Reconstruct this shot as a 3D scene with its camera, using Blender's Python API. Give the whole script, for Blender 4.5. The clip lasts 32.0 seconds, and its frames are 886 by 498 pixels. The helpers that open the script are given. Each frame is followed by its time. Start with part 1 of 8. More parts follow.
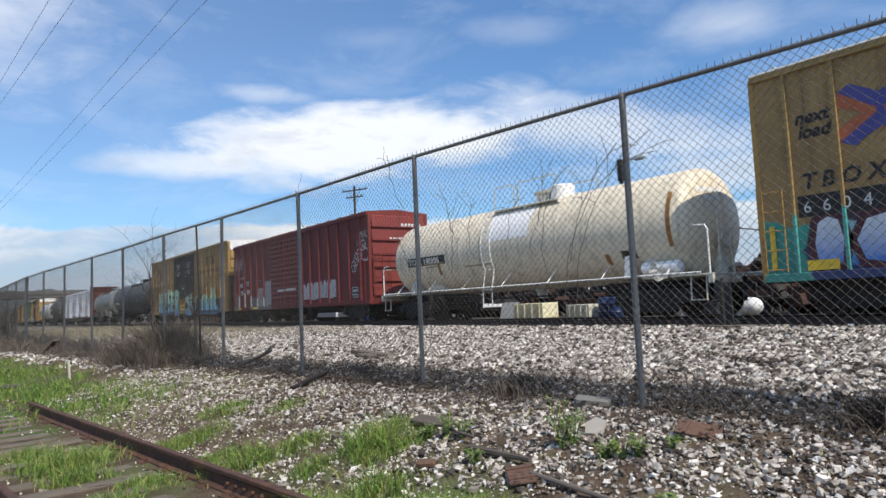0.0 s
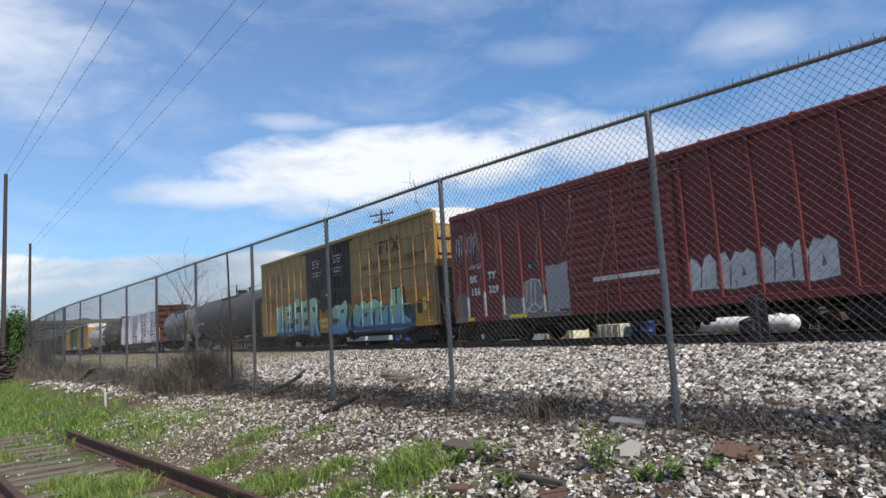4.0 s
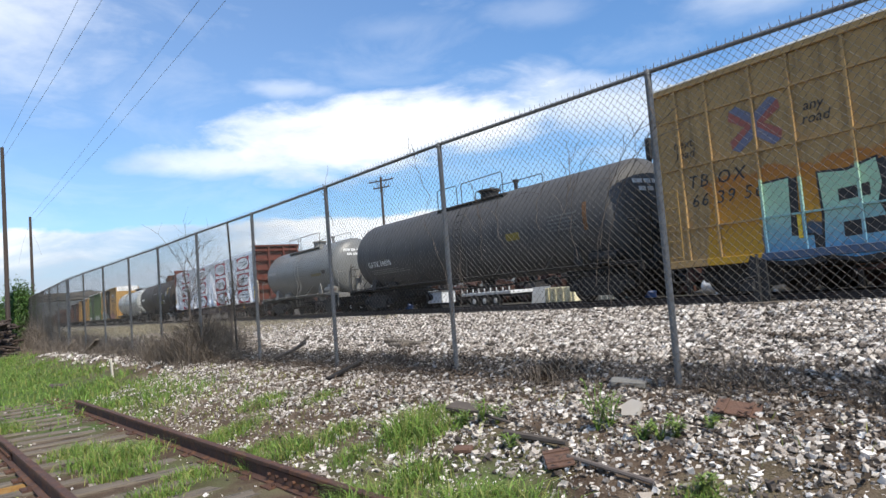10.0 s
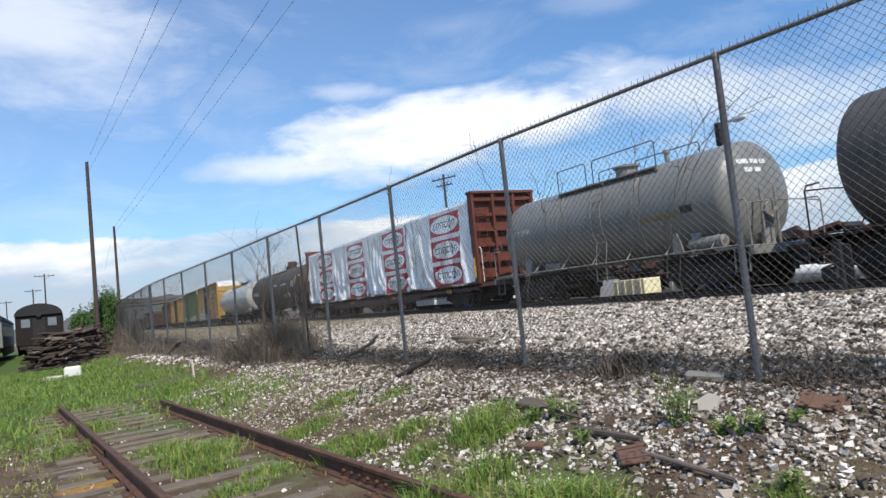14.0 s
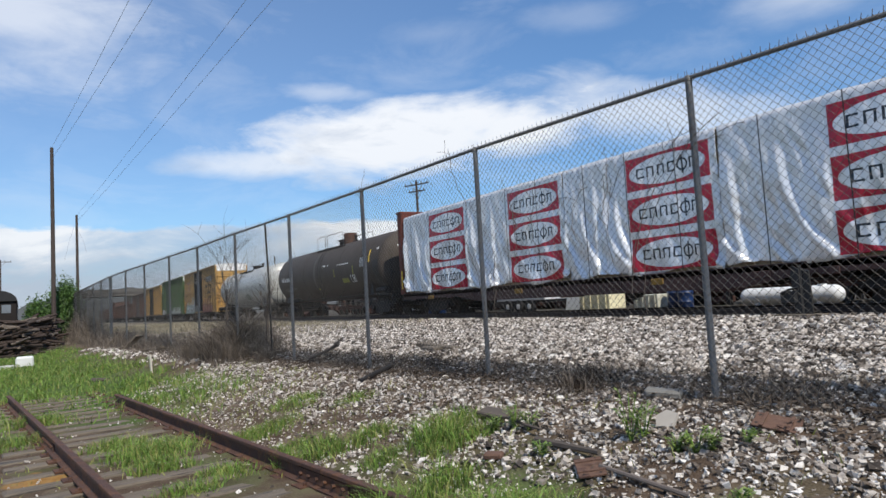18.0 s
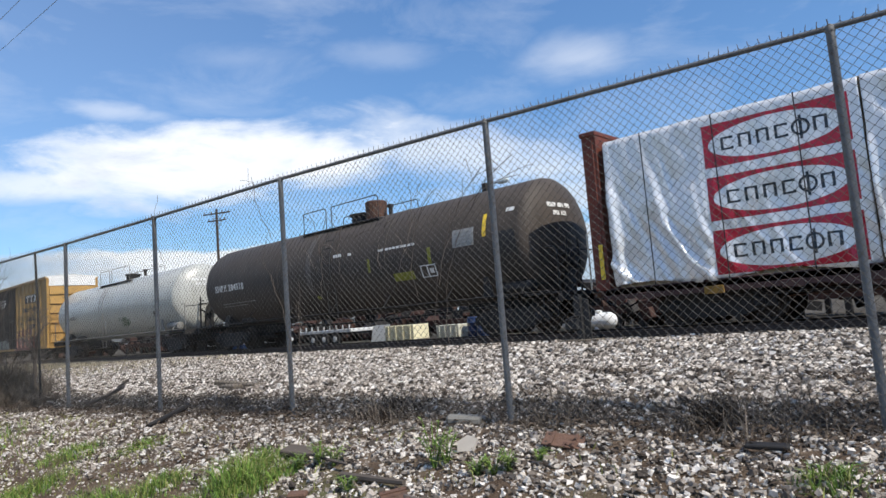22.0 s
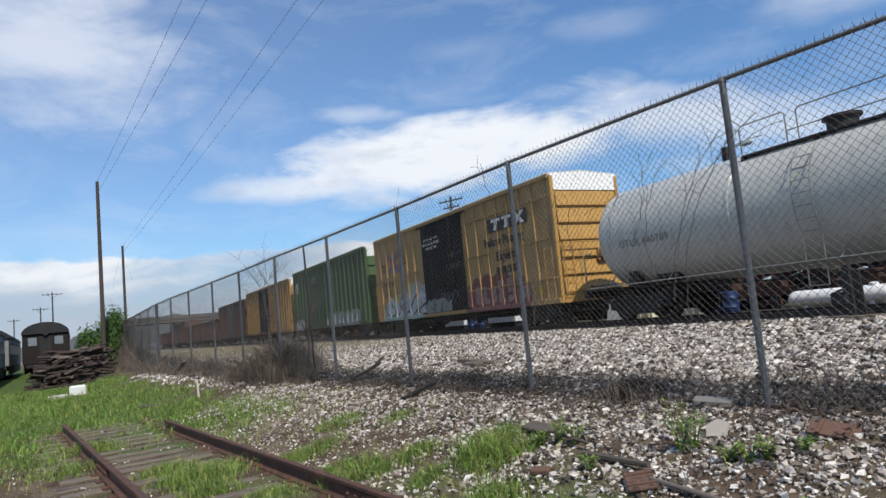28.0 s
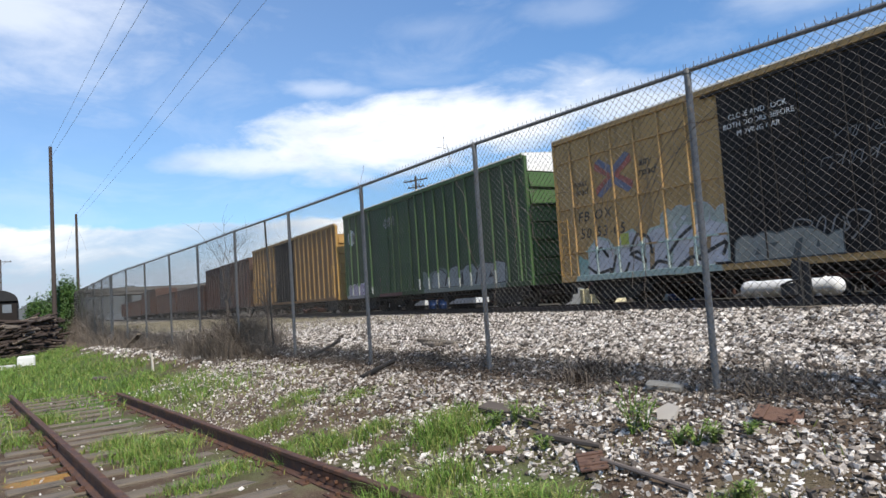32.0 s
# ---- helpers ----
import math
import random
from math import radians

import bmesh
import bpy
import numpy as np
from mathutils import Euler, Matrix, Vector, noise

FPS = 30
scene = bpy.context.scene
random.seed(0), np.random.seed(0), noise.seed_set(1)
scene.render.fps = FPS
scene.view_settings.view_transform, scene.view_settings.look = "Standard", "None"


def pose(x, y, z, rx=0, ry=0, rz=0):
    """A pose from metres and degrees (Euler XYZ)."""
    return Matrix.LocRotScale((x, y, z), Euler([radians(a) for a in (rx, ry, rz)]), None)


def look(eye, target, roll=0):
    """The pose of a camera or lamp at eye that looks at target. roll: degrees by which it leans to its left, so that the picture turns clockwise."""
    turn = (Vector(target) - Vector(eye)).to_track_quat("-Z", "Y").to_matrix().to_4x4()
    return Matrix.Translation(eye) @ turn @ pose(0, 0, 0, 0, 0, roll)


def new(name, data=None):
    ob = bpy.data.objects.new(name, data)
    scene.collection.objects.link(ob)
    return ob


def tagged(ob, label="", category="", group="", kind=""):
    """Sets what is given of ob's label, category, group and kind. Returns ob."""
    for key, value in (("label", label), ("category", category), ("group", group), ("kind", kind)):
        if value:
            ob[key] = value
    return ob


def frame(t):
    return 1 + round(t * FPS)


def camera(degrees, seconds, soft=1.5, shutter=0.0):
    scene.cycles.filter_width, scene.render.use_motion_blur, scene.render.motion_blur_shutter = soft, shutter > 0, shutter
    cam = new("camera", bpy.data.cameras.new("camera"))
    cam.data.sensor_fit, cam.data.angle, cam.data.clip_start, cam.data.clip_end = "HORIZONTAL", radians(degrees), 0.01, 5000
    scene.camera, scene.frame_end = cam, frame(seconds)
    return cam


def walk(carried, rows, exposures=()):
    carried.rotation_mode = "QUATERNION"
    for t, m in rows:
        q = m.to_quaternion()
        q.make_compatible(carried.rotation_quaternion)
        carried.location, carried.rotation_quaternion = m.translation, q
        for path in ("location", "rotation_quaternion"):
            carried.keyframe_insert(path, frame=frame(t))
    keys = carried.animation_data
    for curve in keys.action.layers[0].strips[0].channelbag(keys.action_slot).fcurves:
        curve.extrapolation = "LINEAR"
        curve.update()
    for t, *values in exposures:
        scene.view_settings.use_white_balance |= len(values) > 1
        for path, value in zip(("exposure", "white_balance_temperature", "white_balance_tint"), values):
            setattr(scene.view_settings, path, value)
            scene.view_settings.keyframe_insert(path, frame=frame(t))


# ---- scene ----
EYE = (0.0, 0.0, 1.55)


def aim(yaw, pitch, lean):
    a, b = radians(yaw), radians(pitch)
    return look(EYE, (EYE[0] - math.sin(a) * math.cos(b), EYE[1] + math.cos(a) * math.cos(b), EYE[2] + math.sin(b)), lean)


# A hand-held camera that turns on one spot: seconds, yaw, pitch, lean.
cam = camera(67.2, 32.0)
walk(cam, [(t, aim(y, p, r)) for t, y, p, r in [
    (0, 53.56, 4.75, -2.52), (0.5, 52.91, 5.16, -2.94), (1, 52.42, 5.35, -3.11), (1.5, 52.62, 5.65, -3.21), (2, 54.26, 6.47, -3.22), (2.5, 55.35, 6.95, -3.10),
    (3, 55.97, 6.95, -3.22), (3.5, 56.00, 6.92, -3.44), (5.5, 53.87, 5.46, -3.42), (6, 52.48, 5.00, -3.84), (6.5, 51.70, 5.05, -4.54), (7, 52.19, 5.29, -4.79),
    (7.5, 53.15, 4.79, -4.73), (8, 53.71, 4.32, -4.18), (8.5, 54.67, 4.14, -4.39), (9, 54.91, 3.82, -4.62), (9.5, 55.72, 3.98, -4.67), (10, 56.10, 3.82, -4.57),
    (10.5, 56.53, 3.53, -4.65), (11, 57.52, 3.32, -4.84), (11.5, 58.68, 2.99, -5.59), (12, 58.12, 2.94, -5.90), (12.5, 56.92, 2.99, -5.90), (13, 58.11, 3.13, -6.02),
    (13.5, 61.63, 4.14, -6.14), (14, 61.68, 4.04, -5.98), (14.5, 61.73, 4.14, -5.27), (16.5, 60.75, 4.76, -3.92), (17, 60.55, 4.64, -3.67), (17.5, 59.63, 4.43, -3.46),
    (18, 59.01, 4.39, -3.31), (18.5, 57.81, 4.55, -3.06), (19, 51.33, 4.68, -3.79), (19.5, 47.24, 4.69, -4.61), (20, 45.43, 4.80, -4.79), (20.5, 44.46, 5.11, -4.78),
    (21, 44.00, 5.37, -4.61), (21.5, 43.37, 5.72, -4.58), (22, 42.27, 5.99, -4.57), (22.5, 41.62, 6.19, -4.65), (23, 42.99, 6.51, -4.55), (23.5, 47.98, 7.23, -3.84),
    (24, 48.44, 7.59, -3.71), (24.5, 51.33, 7.39, -3.44), (26.5, 57.31, 5.20, -4.69), (27, 58.41, 5.04, -5.15), (27.5, 61.02, 5.52, -5.49), (28, 62.06, 5.96, -5.49),
    (28.5, 62.16, 6.46, -5.49), (29, 62.45, 6.14, -5.29), (29.5, 61.02, 5.70, -5.16), (30, 59.53, 5.07, -4.97), (30.5, 58.74, 4.67, -4.57), (31, 58.37, 4.19, -4.27),
    (31.5, 58.46, 3.96, -4.09), (32, 59.03, 4.01, -3.86),
]], exposures=[
    (0, -0.06), (1, -0.12), (2, -0.16), (3.5, -0.12), (5.5, 0.06), (6.5, 0.12), (9, 0.17), (10.5, 0.17), (12, 0.04), (14, 0.06), (16, -0.08), (18, -0.16), (20, -0.1), (22, 0.02), (23, 0.08), (24.5, 0.06), (26.5, -0.08), (28, -0.18), (30, -0.14), (31, 0.0), (32, 0.1),
])

# ---- sky and sun ----
SUN_WAY = Vector((0.83, -0.055, 1.0)).normalized()


def make_world():
    world = bpy.data.worlds.new("sky")
    scene.world = world
    world.use_nodes = True
    nt = world.node_tree
    nt.nodes.clear()
    N = lambda kind, **kw: build_node(nt, kind, **kw)
    L = nt.links.new
    sky = N("ShaderNodeTexSky")
    sky.sky_type, sky.sun_disc = "NISHITA", False
    sky.sun_elevation = math.asin(SUN_WAY.z)
    sky.sun_rotation = math.atan2(SUN_WAY.x, SUN_WAY.y)
    sky.air_density, sky.dust_density, sky.ozone_density = 1.0, 0.6, 2.0
    coord = N("ShaderNodeTexCoord")
    sep = N("ShaderNodeSeparateXYZ")
    L(coord.outputs["Generated"], sep.inputs[0])

    def m(op, a, b=None, c=None, clamp=False):
        n = N("ShaderNodeMath", operation=op, use_clamp=clamp)
        for i, v in enumerate((a, b, c)):
            if v is None:
                continue
            if isinstance(v, (int, float)):
                n.inputs[i].default_value = v
            else:
                L(v, n.inputs[i])
        return n.outputs[0]

    x, y, z = sep.outputs
    az = m("ARCTAN2", m("MULTIPLY", x, -1.0), y)
    el = m("ARCSINE", z)
    comb = N("ShaderNodeCombineXYZ")
    L(az, comb.inputs[0]), L(m("MULTIPLY", el, 2.4), comb.inputs[1])

    def fbm(scale, detail, rough, off, dist=0.0):
        mp = N("ShaderNodeMapping")
        mp.inputs["Location"].default_value = off
        L(comb.outputs[0], mp.inputs[0])
        n = N("ShaderNodeTexNoise")
        n.inputs["Scale"].default_value, n.inputs["Detail"].default_value = scale, detail
        n.inputs["Roughness"].default_value, n.inputs["Distortion"].default_value = rough, dist
        L(mp.outputs[0], n.inputs["Vector"])
        return n.outputs["Fac"]

    wisp = fbm(5.0, 7, 0.6, (3.1, 1.7, 0), 0.5)
    fine = fbm(13.0, 6, 0.6, (0.4, 5.2, 0), 0.3)
    drift = fbm(7.0, 5, 0.55, (7.7, 2.9, 0), 0.2)
    wave = m("SUBTRACT", wisp, 0.5)
    sway = m("ADD", m("MULTIPLY", m("SUBTRACT", drift, 0.5), 0.7), m("MULTIPLY", m("SUBTRACT", fine, 0.5), 0.35))

    def blob(a0, e0, wa, we, tilt, gain, edge, rag):
        """A cloud round an azimuth and elevation, in degrees, with a ragged edge."""
        turned = m("SUBTRACT", az, radians(a0))
        da = m("MULTIPLY", turned, 1 / radians(wa))
        de = m("MULTIPLY", m("SUBTRACT", m("SUBTRACT", el, radians(e0)), m("MULTIPLY", turned, tilt)), 1 / radians(we))
        d = m("SQRT", m("ADD", m("MULTIPLY", da, da), m("MULTIPLY", de, de)))
        ragged = m("ADD", d, m("MULTIPLY", m("ADD", wave, sway), rag))
        f = m("SUBTRACT", 1.0, m("MULTIPLY", m("SUBTRACT", ragged, 1.0 - edge), 1 / (2 * edge)), clamp=True)
        return m("MULTIPLY", m("MULTIPLY", m("MULTIPLY", f, f), m("SUBTRACT", 3.0, m("MULTIPLY", f, 2.0))), gain, clamp=True)

    cover = None
    for spec in CLOUDS:
        b = blob(*spec)
        cover = b if cover is None else m("MAXIMUM", cover, b)
    veil = m("ADD", m("MULTIPLY", m("SUBTRACT", wisp, 0.47), 0.6, clamp=True), m("MULTIPLY", m("SUBTRACT", az, radians(45.0)), 0.1, clamp=True))
    cover = m("MAXIMUM", cover, veil)
    # The bank of cloud low over the horizon.
    edge = m("ADD", el, m("MULTIPLY", m("SUBTRACT", fine, 0.5), 0.035))
    bank = m("MULTIPLY", m("SUBTRACT", radians(7.3), edge), 1 / radians(0.45), clamp=True)
    bank = m("MULTIPLY", bank, m("ADD", 0.8, m("MULTIPLY", m("SUBTRACT", wisp, 0.4), 1.4), clamp=True))
    cover = m("MAXIMUM", cover, m("MULTIPLY", bank, 0.92))
    cover = m("MULTIPLY", cover, m("MULTIPLY", m("ADD", el, 0.02), 40.0, clamp=True))
    low = m("MULTIPLY", m("SUBTRACT", m("ADD", radians(5.6), m("MULTIPLY", m("SUBTRACT", drift, 0.5), 0.12)), el), 1 / radians(2.2), clamp=True)
    tone = N("ShaderNodeMixRGB")
    tone.inputs[1].default_value, tone.inputs[2].default_value = (4.4, 5.2, 6.5, 1), (9.4, 9.6, 9.9, 1)
    L(m("MULTIPLY", m("MULTIPLY", m("SUBTRACT", m("ADD", wisp, m("MULTIPLY", el, 0.9)), 0.42), 4.0, clamp=True), m("SUBTRACT", 1.0, m("MULTIPLY", low, 0.85))), tone.inputs[0])
    deep = N("ShaderNodeMixRGB")
    deep.blend_type = "MULTIPLY"
    deep.inputs[0].default_value = 1.0
    deep.inputs[2].default_value = (0.86, 1.15, 1.40, 1)
    L(sky.outputs[0], deep.inputs[1])
    mix = N("ShaderNodeMixRGB")
    L(cover, mix.inputs[0]), L(deep.outputs[0], mix.inputs[1]), L(tone.outputs[0], mix.inputs[2])
    bg = N("ShaderNodeBackground")
    L(m("MULTIPLY", m("ADD", 0.96, m("MULTIPLY", m("MAXIMUM", m("MINIMUM", el, 0.7), 0.0), 0.42)), SKY), bg.inputs["Strength"])
    L(mix.outputs[0], bg.inputs["Color"])
    out = N("ShaderNodeOutputWorld")
    L(bg.outputs[0], out.inputs["Surface"])


def build_node(nt, kind, **kw):
    n = nt.nodes.new(kind)
    if "operation" in kw:
        n.operation = kw["operation"]
    if "use_clamp" in kw:
        n.use_clamp = kw["use_clamp"]
    return n


SKY = 0.108
# azimuth, elevation, half width, half height in degrees, tilt, strength, softness, raggedness
CLOUDS = [(60.5, 13.9, 13.5, 2.9, -0.06, 0.9, 0.45, 1.7), (72.0, 12.2, 7.0, 1.1, -0.03, 0.7, 0.7, 1.8), (68.4, 17.9, 3.4, 0.6, 0.06, 0.4, 0.9, 2.4), (50.5, 14.8, 5.0, 1.5, -0.02, 0.5, 0.9, 2.2),
          (37.0, 13.2, 12.0, 1.9, 0.22, 0.6, 0.9, 2.6), (29.0, 20.6, 4.0, 1.2, 0.05, 0.38, 1.0, 1.8), (46.6, 22.6, 3.2, 0.8, 0.05, 0.16, 1.0, 2.4), (58.6, 22.3, 4.0, 0.8, 0.0, 0.14, 1.0, 2.4),
          (92.5, 22.8, 8.5, 4.6, 0.1, 0.6, 0.8, 1.8), (110.0, 30.0, 14.0, 8.0, 0.0, 0.7, 0.8, 1.6), (22.0, 9.5, 14.0, 1.6, 0.05, 0.7, 0.8, 2.2)]
make_world()
sun = new("sun", bpy.data.lights.new("sun", "SUN"))
sun.data.energy, sun.data.angle, sun.data.color = 5.0, radians(0.53), (1.0, 0.92, 0.80)
sun.matrix_world = look((0, 0, 60), Vector((0, 0, 60)) - SUN_WAY)

# ---- materials ----
MATS = {}


def mat(name, base, rough=0.6, metal=0.0, var=0.15, scale=6.0, bump=0.0, bump_scale=40.0, spots=None, spot_at=0.6, spot_scale=3.0,
        streak=None, streak_amount=0.5, island=0.0, stretch=(1, 1, 1), spec=0.5, spot_soft=0.08, gradient=None, pieces=None):
    """A painted or natural surface: base colour with grain at two scales, stains, streaks and fine relief."""
    if name in MATS:
        return MATS[name]
    M = MATS[name] = bpy.data.materials.new(name)
    M.use_nodes = True
    nt = M.node_tree
    nt.nodes.clear()
    L = nt.links.new
    out, bsdf = nt.nodes.new("ShaderNodeOutputMaterial"), nt.nodes.new("ShaderNodeBsdfPrincipled")
    L(bsdf.outputs[0], out.inputs[0])
    bsdf.inputs["Roughness"].default_value, bsdf.inputs["Metallic"].default_value = rough, metal
    bsdf.inputs["Specular IOR Level"].default_value = spec
    tc, mp = nt.nodes.new("ShaderNodeTexCoord"), nt.nodes.new("ShaderNodeMapping")
    mp.inputs["Scale"].default_value = stretch
    L(tc.outputs["Object"], mp.inputs[0])

    def noise_tex(s, d=5, r=0.6, vec=None):
        n = nt.nodes.new("ShaderNodeTexNoise")
        n.inputs["Scale"].default_value, n.inputs["Detail"].default_value, n.inputs["Roughness"].default_value = s, d, r
        L(vec or mp.outputs[0], n.inputs["Vector"])
        return n.outputs["Fac"]

    def math_node(op, a, b, clamp=False):
        n = nt.nodes.new("ShaderNodeMath")
        n.operation, n.use_clamp = op, clamp
        for i, v in enumerate((a, b)):
            if isinstance(v, (int, float)):
                n.inputs[i].default_value = v
            else:
                L(v, n.inputs[i])
        return n.outputs[0]

    def mix(fac, a, b, mode="MIX"):
        n = nt.nodes.new("ShaderNodeMixRGB")
        n.blend_type = mode
        for i, v in enumerate((fac, a, b)):
            if isinstance(v, (int, float)):
                n.inputs[i].default_value = v
            elif isinstance(v, tuple):
                n.inputs[i].default_value = (*v[:3], 1)
            else:
                L(v, n.inputs[i])
        return n.outputs[0]

    col = tuple(base)
    if gradient:
        z0, z1, top = gradient
        sep = nt.nodes.new("ShaderNodeSeparateXYZ")
        L(tc.outputs["Object"], sep.inputs[0])
        g = math_node("MULTIPLY", math_node("SUBTRACT", math_node("ADD", sep.outputs[2], math_node("MULTIPLY", noise_tex(3.0), 0.3)), z0), 1 / (z1 - z0), True)
        col = mix(g, col, top)
    if pieces:
        g = nt.nodes.new("ShaderNodeNewGeometry")
        ramp = nt.nodes.new("ShaderNodeValToRGB")
        while len(ramp.color_ramp.elements) < len(pieces):
            ramp.color_ramp.elements.new(0.5)
        for e, (p, c) in zip(ramp.color_ramp.elements, pieces):
            e.position, e.color = p, (*c, 1)
        L(g.outputs["Random Per Island"], ramp.inputs[0])
        col = ramp.outputs[0]
    big, small = noise_tex(scale * 0.17, 3), noise_tex(scale, 6)
    shade = math_node("ADD", math_node("MULTIPLY", math_node("SUBTRACT", big, 0.5), 2 * var), math_node("MULTIPLY", math_node("SUBTRACT", small, 0.5), 2 * var))
    if island:
        g = nt.nodes.new("ShaderNodeNewGeometry")
        shade = math_node("ADD", shade, math_node("MULTIPLY", math_node("SUBTRACT", g.outputs["Random Per Island"], 0.5), island))
    hsv = nt.nodes.new("ShaderNodeHueSaturation")
    L(math_node("ADD", shade, 1.0), hsv.inputs["Value"])
    if isinstance(col, tuple):
        hsv.inputs["Color"].default_value = (*col[:3], 1)
    else:
        L(col, hsv.inputs["Color"])
    col = hsv.outputs[0]
    if streak:
        st = nt.nodes.new("ShaderNodeMapping")
        st.inputs["Scale"].default_value = (5, 5, 0.35)
        L(tc.outputs["Object"], st.inputs[0])
        s = math_node("MULTIPLY", math_node("SUBTRACT", noise_tex(1.0, 5, 0.65, st.outputs[0]), 0.5), 5.0, True)
        col = mix(math_node("MULTIPLY", s, streak_amount), col, streak)
    if spots:
        s = math_node("MULTIPLY", math_node("SUBTRACT", noise_tex(spot_scale, 7, 0.7), spot_at), 1 / spot_soft, True)
        col = mix(s, col, spots)
    L(col, bsdf.inputs["Base Color"])
    if bump:
        b = nt.nodes.new("ShaderNodeBump")
        b.inputs["Strength"].default_value, b.inputs["Distance"].default_value = bump, 0.02
        L(noise_tex(bump_scale, 5), b.inputs["Height"])
        L(b.outputs[0], bsdf.inputs["Normal"])
    rn = math_node("ADD", math_node("MULTIPLY", math_node("SUBTRACT", small, 0.5), 0.25), rough, True)
    L(rn, bsdf.inputs["Roughness"])
    return M


def ground_material():
    """Dirt, crushed stone and turf in strips beside the two tracks."""
    M = bpy.data.materials.new("ground")
    M.use_nodes = True
    nt = M.node_tree
    nt.nodes.clear()
    L = nt.links.new
    out, bsdf = nt.nodes.new("ShaderNodeOutputMaterial"), nt.nodes.new("ShaderNodeBsdfPrincipled")
    L(bsdf.outputs[0], out.inputs[0])
    bsdf.inputs["Roughness"].default_value = 0.95
    bsdf.inputs["Specular IOR Level"].default_value = 0.15
    geo = nt.nodes.new("ShaderNodeNewGeometry")
    sep = nt.nodes.new("ShaderNodeSeparateXYZ")
    L(geo.outputs["Position"], sep.inputs[0])

    def m(op, a, b, clamp=False):
        n = nt.nodes.new("ShaderNodeMath")
        n.operation, n.use_clamp = op, clamp
        for i, v in enumerate((a, b)):
            if isinstance(v, (int, float)):
                n.inputs[i].default_value = v
            else:
                L(v, n.inputs[i])
        return n.outputs[0]

    def nz(s, d=6, r=0.6):
        n = nt.nodes.new("ShaderNodeTexNoise")
        n.inputs["Scale"].default_value, n.inputs["Detail"].default_value, n.inputs["Roughness"].default_value = s, d, r
        L(geo.outputs["Position"], n.inputs["Vector"])
        return n.outputs["Fac"]

    def ramp(f, *stops):
        n = nt.nodes.new("ShaderNodeValToRGB")
        while len(n.color_ramp.elements) < len(stops):
            n.color_ramp.elements.new(0.5)
        for e, (p, c) in zip(n.color_ramp.elements, stops):
            e.position, e.color = p, (*c, 1)
        L(f, n.inputs[0])
        return n.outputs[0]

    def mix(f, a, b):
        n = nt.nodes.new("ShaderNodeMixRGB")
        for i, v in enumerate((f, a, b)):
            L(v, n.inputs[i])
        return n.outputs[0]

    vor = nt.nodes.new("ShaderNodeTexVoronoi")
    vor.inputs["Scale"].default_value = 16.0
    L(geo.outputs["Position"], vor.inputs["Vector"])
    cell = nt.nodes.new("ShaderNodeSeparateXYZ")
    L(vor.outputs["Color"], cell.inputs[0])
    stone = ramp(cell.outputs[0], (0.0, (0.028, 0.0224, 0.0184)), (0.4, (0.08, 0.068, 0.056)), (0.78, (0.224, 0.2, 0.168)), (1.0, (0.448, 0.408, 0.352)))
    speck = m("ADD", m("MULTIPLY", nz(2.2), 0.6), m("MULTIPLY", nz(60.0), 0.4))
    dirt = ramp(speck, (0.36, (0.0527, 0.0347, 0.0236)), (0.5, (0.11, 0.0781, 0.0539)), (0.66, (0.205, 0.158, 0.115)))
    turf = ramp(nz(3.5), (0.3, (0.045, 0.075, 0.018)), (0.75, (0.1, 0.145, 0.04)))
    u = m("SUBTRACT", sep.outputs[1], m("MULTIPLY", sep.outputs[0], 0.11))
    w = m("ADD", u, m("MULTIPLY", m("SUBTRACT", nz(0.8), 0.5), 2.2))
    gravel = m("MULTIPLY", m("SUBTRACT", w, 5.4), 1.2, True)
    far = m("MULTIPLY", m("SUBTRACT", -10.5, sep.outputs[0]), 0.2, True)
    green = m("MULTIPLY", m("SUBTRACT", 4.6, w), 0.7, True)
    g2 = m("MULTIPLY", green, m("MULTIPLY", m("SUBTRACT", nz(0.55), m("SUBTRACT", 0.5, m("MULTIPLY", far, 0.35))), 5.0, True))
    past = m("MULTIPLY", m("SUBTRACT", sep.outputs[1], 18.5), 0.8, True)
    pale = ramp(nz(0.4), (0.3, (0.045, 0.038, 0.03)), (0.7, (0.11, 0.098, 0.08)))
    col = mix(gravel, dirt, stone)
    col = mix(g2, col, turf)
    col = mix(past, col, pale)
    strip = m("MULTIPLY", m("MULTIPLY", m("SUBTRACT", -19.5, m("ADD", sep.outputs[0], m("MULTIPLY", nz(0.7), 3.0))), 0.35, True), m("MULTIPLY", m("SUBTRACT", w, 5.6), 1.5, True))
    strip = m("MULTIPLY", strip, m("MULTIPLY", m("SUBTRACT", 12.6, sep.outputs[1]), 0.8, True))
    col = mix(strip, col, ramp(nz(2.5), (0.35, (0.15, 0.135, 0.09)), (0.65, (0.28, 0.245, 0.185))))
    # a patch of orange earth beside the old track
    dx, dy = m("SUBTRACT", sep.outputs[0], -8.1), m("SUBTRACT", sep.outputs[1], 0.0)
    away = m("SQRT", m("ADD", m("MULTIPLY", dx, dx), m("MULTIPLY", dy, dy)), 0.0)
    spot = m("MULTIPLY", m("SUBTRACT", 0.75, m("ADD", away, m("MULTIPLY", nz(4.0), 0.7))), 6.0, True)
    earth = ramp(nz(9.0), (0.35, (0.255, 0.128, 0.034)), (0.65, (0.357, 0.212, 0.0765)))
    col = mix(spot, col, earth)
    L(col, bsdf.inputs["Base Color"])
    b = nt.nodes.new("ShaderNodeBump")
